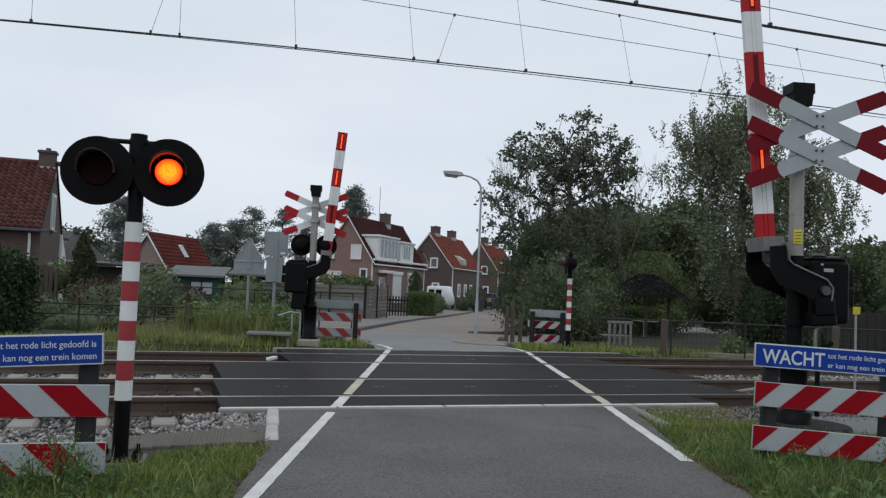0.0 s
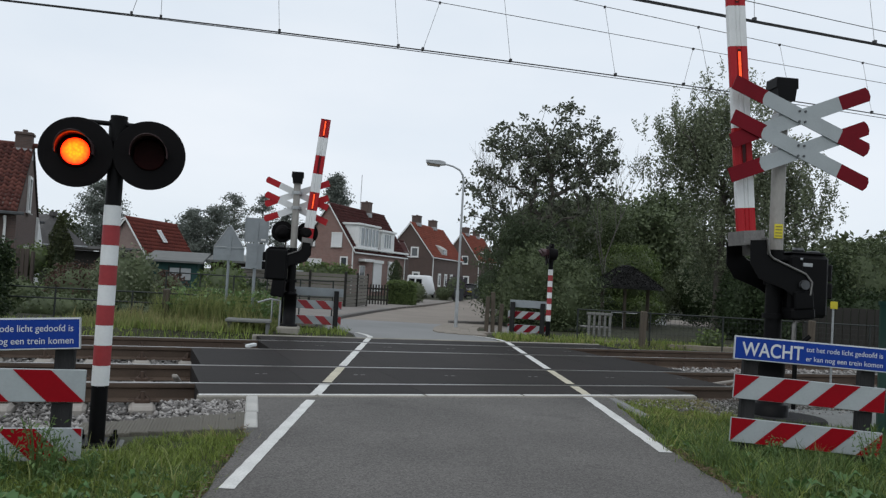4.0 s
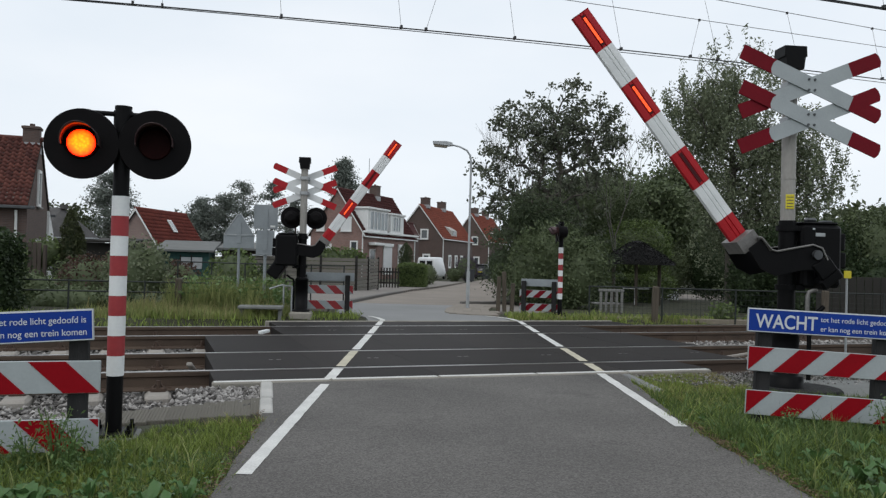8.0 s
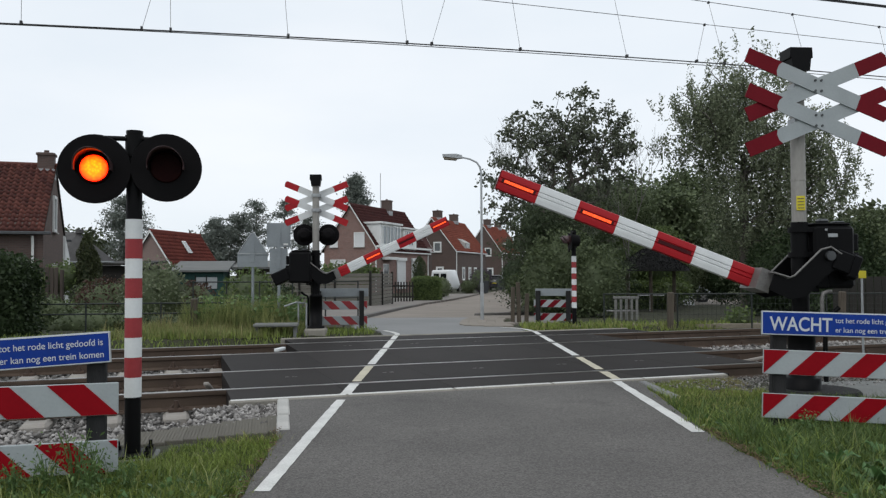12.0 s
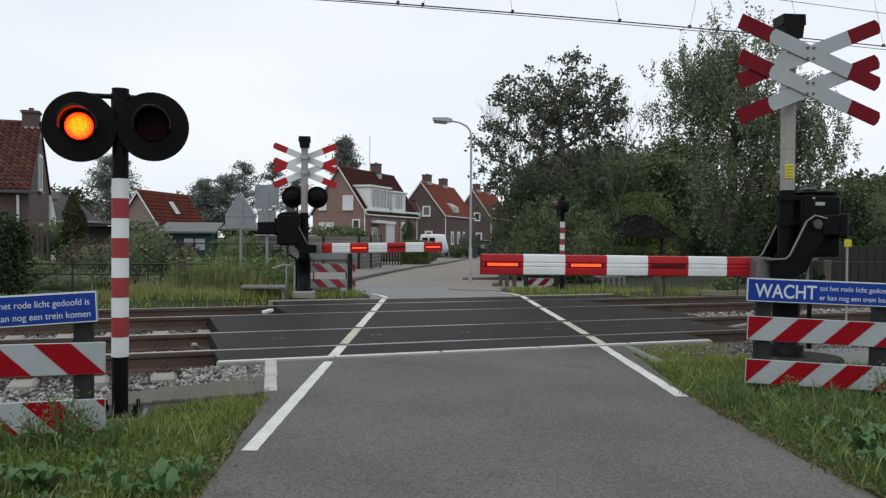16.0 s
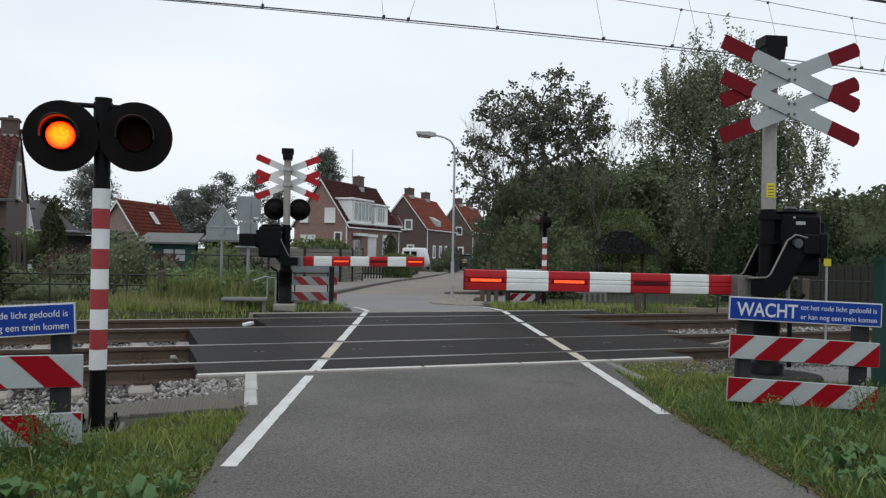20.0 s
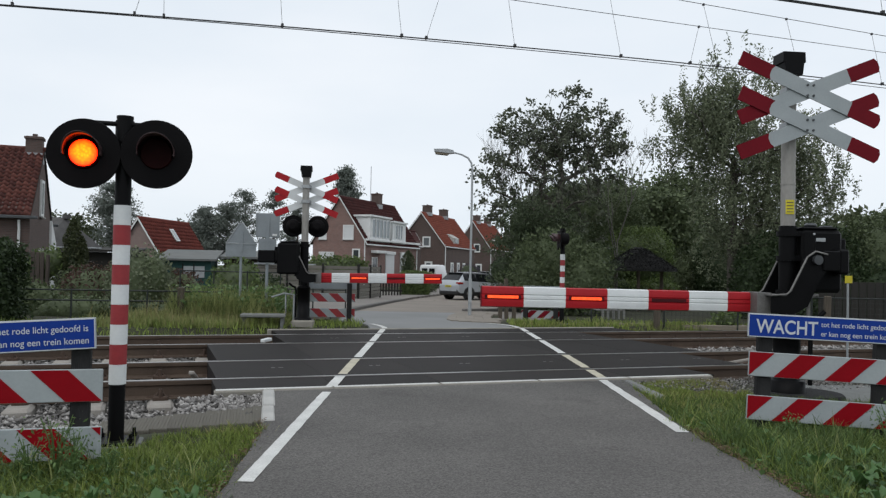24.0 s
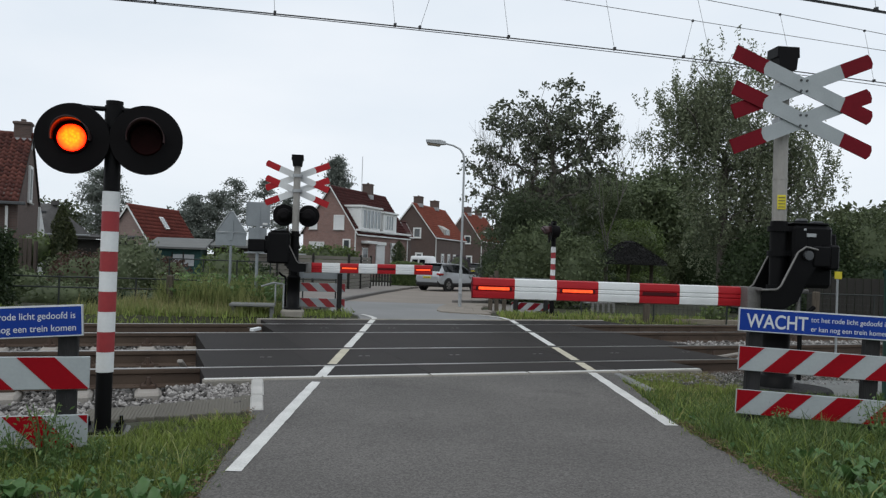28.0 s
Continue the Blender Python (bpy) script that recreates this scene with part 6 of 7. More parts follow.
def far_tree(x, y, h, r, mat, label, n=240, leaf=0.55):
    tree("distant_tree", (x, y, -0.6), (x, y, h * 0.55), [(x, y, h * 0.72, r, r * 0.8, h * 0.26), (x + r * 0.4, y, h * 0.5, r * 0.8, r * 0.7, h * 0.22), (x - r * 0.5, y, h * 0.48, r * 0.75, r * 0.7, h * 0.2)], n, 16, (0.4, 0.4, 0.22), leaf, mat, label, trunk_r=0.2, tips=40, shell=0.8)


def pine(x, y, h, r, low, full, label, seed):
    """A far conifer: whorls of branches with flat tufts of needles and sky between them."""
    g = np.random.default_rng(seed)
    t = thing("distant_pine", pose(x, y, -0.6), label, "tree", "distant trees behind the roofs")
    b = Build().tube([(0, 0, 0), (0.1, 0, h * 0.5), (0, 0, h)], [0.2, 0.14, 0.04], 7)
    pts = []
    z = low * h
    while z < h * 0.98:
        u = (z - low * h) / (h - low * h)
        reach = r * (0.55 + 0.6 * u if u < 0.3 else 1.05 * (1 - u) ** 0.6 + 0.08)
        for _ in range(full):
            a = g.uniform(0, 6.28)
            ln = reach * g.uniform(0.35, 1.2)
            zb = z + g.uniform(-0.3, 0.5)
            e = np.array((math.cos(a) * ln, math.sin(a) * ln, zb + ln * g.uniform(-0.1, 0.55)))
            b.tube([(0, 0, zb), tuple(e * 0.6 + np.array((0, 0, zb * 0.4))), tuple(e)], [0.05, 0.03, 0.012], 4)
            for f in (0.45, 0.7, 0.88, 1.0):
                c = np.array((0, 0, zb)) * (1 - f) + e * f
                pts.append(c + g.normal(0, 1, (19, 3)) * (0.32, 0.32, 0.2))
        z += 0.5 + 0.25 * g.uniform()
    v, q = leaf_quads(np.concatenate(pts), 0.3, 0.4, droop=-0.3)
    part("crown", raw_mesh("crown", v, q, M_LEAFHAZE), None, t)
    part("trunk", b, M_BARK, t)


for i, (x, y, h, r, low, full) in enumerate(((-37.0, 90, 10.7, 3.7, 0.35, 13), (-27.6, 92, 7.8, 3.0, 0.2, 12), (-24.9, 92, 9.0, 2.6, 0.25, 9), (-22.6, 91, 10.4, 2.5, 0.3, 4), (-19.8, 93, 10.4, 2.2, 0.25, 3), (-11.2, 91, 12.9, 2.2, 0.25, 14), (-17.0, 93, 8.6, 2.2, 0.3, 4))):
    pine(x, y, h, r, low, full, "distant conifer with open branches behind the roofs, haze in its leaf colour", 60 + i)
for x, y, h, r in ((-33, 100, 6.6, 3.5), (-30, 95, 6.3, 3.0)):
    far_tree(x, y, h, r, M_LEAFHAZE, "distant tree behind the roofs, haze in its leaf colour", 130)
for x, y, h, r in ((26, 60, 5.5, 4), (33, 62, 6.5, 4.5), (14, 62, 5.5, 4), (20, 62, 5, 4), (40, 64, 8, 5), (-60, 110, 9, 6), (-52, 110, 8, 6), (9, 70, 8, 3)):
    far_tree(x, y, h, r, M_LEAFMID, "tall leafy tree beyond the gardens", 300)
for x, y, h, r in ((9.6, 46, 7.2, 2.1), (12.6, 43, 7.0, 2.2), (7.2, 50, 6.6, 1.8), (10.6, 40, 5.6, 1.9)):
    far_tree(x, y, h, r, M_LEAFDEEP, "dark leafy tree behind the garden shrubs", 850, 0.24)


# ---- houses ----
def window(parent, m, w, h, mat=None, frame_w=0.07, bars=0, name="window", label="white-framed window", sill=True):
    """A window set on a wall: m puts its middle, facing local -y."""
    b = Build()
    for x0, x1, z0, z1 in ((-w / 2, w / 2, h / 2 - frame_w, h / 2), (-w / 2, w / 2, -h / 2, -h / 2 + frame_w), (-w / 2, -w / 2 + frame_w, -h / 2 + frame_w, h / 2 - frame_w), (w / 2 - frame_w, w / 2, -h / 2 + frame_w, h / 2 - frame_w)):
        b.box(x0, x1, -0.05, 0.05, z0, z1)
    for i in range(bars):
        x = -w / 2 + w * (i + 1) / (bars + 1)
        b.box(x - 0.035, x + 0.035, -0.045, 0.04, -h / 2 + frame_w, h / 2 - frame_w)
    f = part(name, b, M_FRAME, parent, label, m=m)
    part("pane", Build().box(-w / 2 + frame_w, w / 2 - frame_w, -0.01, 0.012, -h / 2 + frame_w, h / 2 - frame_w), mat or M_GLASS, f)
    if sill:
        part("sill", Build().box(-w / 2 - 0.05, w / 2 + 0.05, -0.12, -0.04, -h / 2 - 0.06, -h / 2, c=0.01), M_CONCRETE, f)
    return f


def tile_slope(w, run, rise, mat, cols, rows):
    """A slope of pantiles: wavy across, stepped from row to row. Local x across, rising along +y."""
    vs, fs = [], []
    per = 6
    n = cols * per
    ln = math.hypot(run, rise)
    nx, nz = -rise / ln, run / ln
    for r in range(rows):
        for cidx in range(cols):
            o = len(vs)
            for e, off in ((0, -0.02), (0, 0.075), (1, 0.012)):
                u = (r + e * 1.04) / rows
                for i in range(per + 1):
                    a = off + (0.05 * math.sin(2 * math.pi * i / per) if off > 0 else 0)
                    x = -w / 2 + w * (cidx + i / per) / cols
                    vs.append((x, u * run + nx * a, u * rise + nz * a))
            for k in (0, 1):
                fs += [(o + k * (per + 1) + i, o + k * (per + 1) + i + 1, o + (k + 1) * (per + 1) + i + 1, o + (k + 1) * (per + 1) + i) for i in range(per)]
    return Build().add(vs, fs, 0, True)


def house(m, w, ln, eave, ridge, wall, roof, label, over=0.25, tiles=None, barge=True, verge=None, gutter=None):
    """A gabled house. Local: gable end faces -y and is w wide from x = -w to 0; the long front, at x = 0, runs ln along +y."""
    t = thing("house", m, label, "house")
    verge = over if verge is None else verge
    g = [(-w, -1.0), (0, -1.0), (0, eave), (-w / 2, ridge - 0.12), (-w, eave)]
    part("wall", Build().prism(g, 0, ln, "y"), wall, t)
    run, rise = w / 2 + over, (ridge - eave) * (w / 2 + over) / (w / 2)
    for k, sx in enumerate((1, -1)):
        if tiles:
            rb = tile_slope(ln + 2 * verge, run, rise, roof, *tiles)
            mm = pose(-w / 2 + sx * run, ln / 2, ridge - rise, 0, 0, 90 * sx)
            r = part("roof", rb, roof, t, m=mm)
        th = 0.1
        a = (-w / 2 + sx * run, ridge - rise)
        poly = [(a[0], a[1] - 0.02), (-w / 2, ridge - 0.02), (-w / 2, ridge - th - 0.05), (a[0], a[1] - th)]
        rs = part("roof" if not tiles else "roof_boarding", Build().prism(poly, -verge, ln + verge, "y"), roof if not tiles else M_DARKWOOD, t)
        if barge:
            for y0 in (-verge - 0.03, ln + verge):
                part("bargeboard", Build().prism([(a[0], a[1] + 0.02), (-w / 2, ridge + 0.02), (-w / 2, ridge - 0.16), (a[0], a[1] - 0.14)], y0, y0 + 0.03, "y"), M_FRAME, rs, "white bargeboard")
        part("gutter", Build().box(min(a[0], a[0] + sx * 0.1), max(a[0], a[0] + sx * 0.1), -over, ln + over, a[1] - 0.14, a[1] - 0.02, c=0.02), gutter or M_FRAME, rs, "eaves gutter")
    part("ridge_tiles", Build().tube([(-w / 2, -over, ridge), (-w / 2, ln + over, ridge)], 0.1, 8), roof, t)
    return t


def chimney(t, x, y, z0, z1, w=0.6, d=0.6, wall=None):
    c = part("chimney", Build().box(x - w / 2, x + w / 2, y - d / 2, y + d / 2, z0, z1, c=0.02).box(x - w / 2 - 0.05, x + w / 2 + 0.05, y - d / 2 - 0.05, y + d / 2 + 0.05, z1 - 0.12, z1 - 0.02, c=0.01), wall or M_BRICKDARK, t, "brick chimney")
    part("flashing", Build().box(x - w / 2 - 0.025, x + w / 2 + 0.025, y - d / 2 - 0.025, y + d / 2 + 0.025, z0, z0 + 0.42, c=0.01), M_LEAD, c, "grey lead flashing")
    part("chimney_pot", Build().cyl(x, y, z1 - 0.02, z1 + 0.12, 0.1, n=10), M_BRICKDARK, c)


# brown-tiled house behind the hedge; its long front faces the tracks
hl = house(pose(-17.67, 35.9, -0.05, 0, 0, 109.8), 6.2, 12, 3.15, 5.8, M_BRICKDARK, M_TILEBROWN, "dark brick house with a brown-red pantile roof, behind a hedge", 0.3, (50, 17), False, 0.06, M_DARKSTEEL)
chimney(hl, -3.1, 0.32, 5.2, 6.3, 0.62, 0.62, M_BRICKDARK)
part("downpipe", Build().tube([(-6.4, 0.35, 2.7), (-6.3, 0.35, 2.4), (-6.28, 0.35, -0.6)], 0.05, 8), M_FRAME, hl, "white downpipe")
window(hl, pose(-3.3, -0.03, 3.75, 0, 0, 0), 0.85, 1.5, M_GLASS, 0.12, 0)
window(hl, pose(-6.23, 1.6, 1.1, 0, 0, -90), 1.2, 1.3)
window(hl, pose(-3.2, -0.03, 0.9, 0, 0, 0), 0.9, 1.6, M_GLASSPALE)
part("annex", Build().prism([(-0.2, -0.8), (1.6, -0.8), (1.6, 2.0), (-0.2, 3.0)], -0.1, 3.0, "y"), M_FRAME, hl, "white-boarded annex")

# grey bungalow roof beyond the conifer
bg = thing("house", pose(-27.0, 57, -0.75), "low house with a hipped grey tiled roof and pale walls", "house")
part("wall", Build().box(-5.0, -0.35, -3.2, 3.8, 0, 2.5).box(-0.35, 1.55, -0.8, 3.8, 0, 2.45), M_BRICKPINK, bg)
hip = [(0, 0, 5.05), (-5, 0, 5.05), (-0.1, -3.5, 2.4), (1.8, -1.0, 2.35), (1.8, 4.1, 2.35), (-5.3, -3.5, 2.4), (-5.3, 4.1, 2.4)]
part("roof", Build().add(hip + [(x, y, z - 0.12) for x, y, z in hip], [(0, 1, 5, 2), (0, 2, 3), (0, 3, 4), (0, 4, 6, 1), (1, 6, 5), (7, 9, 12, 8), (7, 10, 9), (7, 11, 10), (7, 8, 13, 11), (8, 12, 13), (5, 12, 9, 2), (2, 9, 10, 3), (3, 10, 11, 4), (4, 11, 13, 6), (6, 13, 12, 5)]), M_TILEGREY, bg)
part("ridge_cap", Build().cyl(0.1, 0, 4.95, 5.25, 0.28, n=10), M_TILEGREY, bg)
chimney(bg, -4, 4.0, 3.6, 4.5, 0.5, 0.5, M_BRICKPINK)
# barn-like house with an orange roof
bn = house(pose(-18.45, 52, -0.62, 0, 0, -8), 2.9, 6.9, 2.55, 4.75, M_BRICKPINK, M_TILERED, "small gabled house with pinkish brick and an orange-red tiled roof", 0.18, (26, 10))
rl = part("roof_window", Build().box(-0.28, 0.28, -0.5, 0.5, 0.0, 0.07, c=0.01), M_FRAME, bn, "white-framed skylight", m=pose(-0.62, 3.3, 3.72) @ pose(0, 0, 0, 0, 56, 0) @ pose(0, 0, 0, 0, 0, 90))
part("pane", Build().box(-0.22, 0.22, -0.42, 0.42, 0.065, 0.08), M_GLASSPALE, rl)

# brick semi with white dormers
h1 = house(pose(-6.72, 70, -0.5, 0, 0, -20.4), 5.3, 11.7, 4.05, 7.95, M_BRICK, M_TILEDARK, "brick semi-detached house with a dark red roof and white dormers", 0.2, (40, 15))
chimney(h1, -2.65, 7.6, 7.4, 8.9, 0.9, 0.7, M_BRICKDARK)
for y0, y1, z0, z1, bars in ((0.45, 4.75, 4.25, 6.15, 4), (5.4, 8.5, 4.3, 5.9, 2)):
    dm = part("dormer", Build().box(-2.4, 0.12, y0, y1, z0 - 0.4, z1, c=0.02), M_FRAME, h1, "white flat-roofed dormer")
    part("dormer_roof", Build().box(-2.5, 0.3, y0 - 0.15, y1 + 0.15, z1, z1 + 0.18, c=0.02), M_FRAME, dm)
    wmid, wlen = (y0 + y1) / 2 + (0.1 if bars == 4 else -0.2), (y1 - y0) * (0.88 if bars == 4 else 0.55)
    part("pane", Build().box(0.125, 0.15, wmid - wlen / 2, wmid + wlen / 2, z0 + 0.15, z1 - 0.2), M_GLASSMID, dm)
    for i in range(bars + 2):
        yy = wmid - wlen / 2 + wlen * i / (bars + 1)
        part("window_bar", Build().box(0.12, 0.19, yy - 0.06, yy + 0.06, z0 + 0.12, z1 - 0.17), M_FRAME, dm)
part("fascia", Build().box(0.0, 0.35, -0.2, 11.9, 4.02, 4.2, c=0.02), M_FRAME, h1, "broad white gutter board")
for y, w, z, h in ((5.0, 1.9, 1.6, 2.6), (8.4, 1.9, 1.6, 2.6)):
    sh = part("roller_shutter", Build().box(0.02, 0.1, y - w / 2, y + w / 2, z - h / 2, z + h / 2), M_SHUTTER, h1, "white closed roller shutter")
    part("shutter_box", Build().box(0.02, 0.22, y - w / 2 - 0.1, y + w / 2 + 0.1, z + h / 2, z + h / 2 + 0.3, c=0.02), M_FRAME, sh)
part("canopy", Build().box(0.02, 0.7, 0.9, 2.9, 2.95, 3.2, c=0.03), M_FRAME, h1, "white porch canopy")
window(h1, pose(0.03, 1.7, 1.5, 0, 0, 90), 1.1, 2.2)
window(h1, pose(-1.75, -0.03, 4.75), 1.05, 1.3, M_SHUTTER, 0.08)
window(h1, pose(-4.3, -0.03, 4.75), 0.8, 1.3, M_SHUTTER, 0.08)
window(h1, pose(-0.95, -0.03, 2.6), 0.75, 1.4, M_GLASS, 0.12)
window(h1, pose(-3.9, -0.03, 2.55), 1.5, 0.9, M_SHUTTER, 0.08)
part("downpipe", Build().tube([(-0.1, -0.06, 4.0), (-0.1, -0.06, 0)], 0.06, 8), M_FRAME, h1)
part("downpipe", Build().tube([(0.1, 11.5, 4.0), (0.1, 11.5, 0)], 0.06, 8), M_FRAME, h1)
part("antenna", Build().tube([(-2.65, 6.2, 7.9), (-2.65, 6.2, 11.4)], 0.03, 6), M_STEEL, h1)

# two gabled houses further down the street
for px, py, w, ln, ev, rd, lab in ((0.2, 95, 5.9, 14, 4.6, 8.45, "brown brick house with an orange-red roof and two chimneys"), (7.0, 118, 5.4, 14, 5.0, 8.9, "brown brick house with an orange-red roof down the street")):
    h2 = house(pose(px, py, -0.5, 0, 0, -17), w, ln, ev, rd, M_BRICKDARK, M_TILEORANGE, lab, 0.15, (44, 15))
    chimney(h2, -w / 2, 2.2, rd - 0.3, rd + 1.0, 1.0, 0.9)
    chimney(h2, -w / 2, 9.0, rd - 0.3, rd + 1.0, 1.0, 0.9)
    window(h2, pose(-w / 2 + 0.7, -0.04, 4.9), 1.0, 1.25, M_GLASS, 0.16)
    window(h2, pose(-w / 2 + 1.0, -0.04, 1.9), 0.95, 1.3, M_GLASS, 0.2)
    window(h2, pose(-w + 0.9, -0.04, 4.9), 0.8, 1.1, M_GLASS, 0.16)
    d = part("dormer", Build().prism([(-1.3, ev + 0.25), (-0.12, ev + 0.25), (-0.12, ev + 0.95), (-1.3, ev + 1.6)], 4.2, 6.7, "y"), M_CONCRETE, h2, "pale dormer")
    part("pane", Build().box(-0.11, -0.08, 4.8, 6.1, ev + 0.35, ev + 0.88), M_GLASS, d)
    for y in (3.2, 6.0, 8.6):
        window(h2, pose(0.04, y, 1.7, 0, 0, 90), 1.1, 1.6, M_GLASS, 0.2)
    part("downpipe", Build().tube([(0.1, 0.1, ev), (0.1, 0.1, 0)], 0.055, 8), M_FRAME, h2)
house(pose(-2.75, 83, -0.5, 0, 0, -20), 1.5, 1.3, 4.3, 5.6, M_BRICKDARK, M_TILEDARK, "lower brick wing with a dark roof between the houses", 0.15)
# grey-roofed house glimpsed between the trees
hb = house(pose(12.55, 42, -0.5, 0, 0, 25), 0.8, 4.5, 3.0, 4.3, M_FRAME, M_TILEGREY, "white house with a grey tiled roof, glimpsed between trees", 0.2)

# ---- sheds and garden things at the left ----
sd = thing("garden_shed", pose(-11.0, 38, -0.45, 0, 0, 10), "teal wooden garden shed with a grey felt roof and pale doors", "shed")
part("wall", Build().box(-2.3, 0, 0, 3.0, 0, 1.85), M_TEAL, sd)
part("roof", Build().prism([(-0.25, 1.75), (3.3, 2.25), (3.3, 2.33), (-0.25, 1.84)], -2.5, 0.25, "x"), M_ROOFFELT, sd)
for x in (-1.25, -0.75):
    part("door", Build().box(x, x + 0.46, -0.05, -0.005, 0.95, 1.5, c=0.01), M_STEEL, sd, "pale grey door panel")
    part("door_post", Build().box(x - 0.06, x - 0.01, -0.06, -0.003, 0.0, 1.6), M_DARKWOOD, sd)
sd2 = thing("carport", pose(-8.2, 40, -0.45, 0, 0, 8), "low carport with a pale grey flat roof", "carport")
part("roof", Build().prism([(-0.2, 1.9), (3.4, 2.25), (3.4, 2.37), (-0.2, 2.0)], -2.9, 0.6, "x"), M_ROOFFELT, sd2)
part("wall", Build().box(-2.7, 0.4, 0.4, 3.0, 0, 1.95), M_BROWNBOARD, sd2)
part("white_box", Build().box(-2.0, -1.5, 0.25, 0.36, 1.15, 1.4, c=0.02), M_FRAME, sd2)
part("fascia", Build().box(-0.9, 0.62, -0.25, -0.2, 1.95, 2.1), M_FRAME, sd2)
sd3 = thing("lean_to", pose(-17.5, 40, -0.45), "dark lean-to with a pale blue sheet roof", "shed")
part("roof", Build().box(-2.4, 2.2, 0, 2.5, 2.12, 2.22, m=pose(0, 0, 0, 4, 0, 0)), M_DARKWOOD, sd3)
part("sheet", Build().box(-2.0, 0.2, -0.05, 0.5, 2.28, 2.34), M_GLASSPALE, sd3)
part("wall", Build().box(-2.2, 2.0, 0.3, 2.2, 0, 2.1), M_DARKWOOD, sd3)
gate = thing("garden_gate", pose(-13.0, 26.2, -0.25), "weathered brown garden gate between shrubs", "gate")
for i in range(3):
    part("board", Build().box(-0.5 + 0.15 * i, -0.37 + 0.15 * i, 0, 0.04, 0.5, 1.68, c=0.01), M_BROWNBOARD, gate)
part("post", Build().box(0.0, 0.09, -0.02, 0.1, 0, 1.6, c=0.01), M_BROWNBOARD, gate)


# ---- fences ----
def tube_fence(x0, y0, x1, y1, heights, posts, label, wood=(), ph=0.7):
    t = thing("tube_fence", pose(0, 0, 0), label, "fence")
    for h in heights:
        part("rail", Build().tube([(x0, y0, street_z(y0) + h), ((x0 + x1) / 2, (y0 + y1) / 2, street_z((y0 + y1) / 2) + h - 0.01), (x1, y1, street_z(y1) + h)], 0.016, 8), M_FENCEDARK, t)
    for i in range(posts + 1):
        f = i / posts
        x, y = x0 + (x1 - x0) * f, y0 + (y1 - y0) * f
        part("post", Build().tube([(x, y, street_z(y) - 0.2), (x, y, street_z(y) + max(heights) + 0.02)], 0.02, 8), M_FENCEDARK, t)
    for x in wood:
        y = y0 + (y1 - y0) * (x - x0) / (x1 - x0)
        part("wooden_post", Build().box(-0.065, 0.065, -0.065, 0.065, -0.3, ph, c=0.02), M_POSTWOOD, t, "weathered square wooden post", m=pose(x, y - 0.08, street_z(y), 1.5, 1, 8))
    return t


tube_fence(-13.5, 15.6, -4.6, 16.7, (0.57, 0.36), 6, "low dark steel tube fence with a wooden post, in tall grass", (-5.4,), 0.66)
tube_fence(-6.95, 21.2, -2.6, 21.6, (1.06, 0.62), 5, "dark mesh fence round the gardens")
tube_fence(3.4, 18.2, 16.5, 17.6, (0.70,), 8, "dark wire fence with wooden posts along the railway", (4.85, 8.6), 0.74)
mesh_w = Build()
for k in range(5):
    mesh_w.tube([(3.4, 18.2, 0.08 + 0.12 * k), (16.5, 17.6, 0.08 + 0.12 * k)], 0.003, 4)
for i in range(130):
    x = 3.5 + i * 0.1
    mesh_w.tube([(x, 18.2 - (x - 3.4) * 0.045, 0.0), (x, 18.2 - (x - 3.4) * 0.045, 0.68)], 0.003, 4)
tagged(part("fence_wire", mesh_w, M_FENCEDARK), "thin dark mesh wires of the railway fence", "fence wire", kind="stuff")
gp = thing("gate_posts", pose(1.45, 19.9, -0.07), "old wooden gate posts leaning together", "fence post")
for dx, dz, l in ((0, 0.88, 1), (0.16, 1.0, -1.5), (0.34, 0.72, 2)):
    part("wooden_post", Build().box(-0.05, 0.05, -0.05, 0.05, -0.2, dz, c=0.015), M_POSTWOOD, gp, m=pose(dx, 0, 0, 0, l, 0))
wf = thing("garden_fence", pose(0, 0, 0), "weathered grey-green horizontal board fence panels", "fence")
bd_me = Build().box(0, 1, -0.015, 0.015, -0.076, 0.076, c=0.006).mesh("fence_board", M_FENCEWOOD)
runs = [(-8.6, 36.6, -7.2, 36.9), (-7.15, 36.9, -5.6, 37.2), (-5.55, 37.2, -4.0, 37.6), (-3.95, 37.7, -3.65, 40.2), (-3.63, 40.3, -3.35, 43.2)]
for x0, y0, x1, y1 in runs:
    ang = math.degrees(math.atan2(y1 - y0, x1 - x0))
    ln = math.hypot(x1 - x0, y1 - y0)
    for k in range(9):
        ob = part("fence_board", bd_me, None, wf)
        ob.matrix_basis = pose(x0, y0 - (0.05 if k % 2 else 0), -0.43 + 0.12 + 0.178 * k, 0, 0, ang) @ Matrix.Diagonal((ln, 1, 1, 1))
    part("post", Build().box(-0.05, 0.05, -0.06, 0.06, -0.2, 1.72, c=0.01), M_DARKWOOD, wf, m=pose(x0, y0 - 0.04, -0.43, 0, 0, ang))
part("post", Build().box(-0.05, 0.05, -0.06, 0.06, -0.2, 1.72, c=0.01), M_DARKWOOD, wf, m=pose(-3.35, 43.25, -0.43))
part("capping", Build().box(-8.6, -5.8, 36.5, 36.7, 1.2, 1.26, m=pose(0, 0, 0)), M_STEEL, wf)
pf = thing("picket_fence", pose(-4.0, 47.5, -0.55, 0, 0, 6), "dark wooden picket fence before the brick house", "fence")
for i in range(10):
    part("picket", Build().box(-0.045 + i * 0.17, 0.045 + i * 0.17, -0.02, 0.02, 0.05, 1.25, c=0.01), M_DARKWOOD, pf)
part("rail", Build().box(-0.1, 1.65, 0.02, 0.06, 0.95, 1.05), M_DARKWOOD, pf)
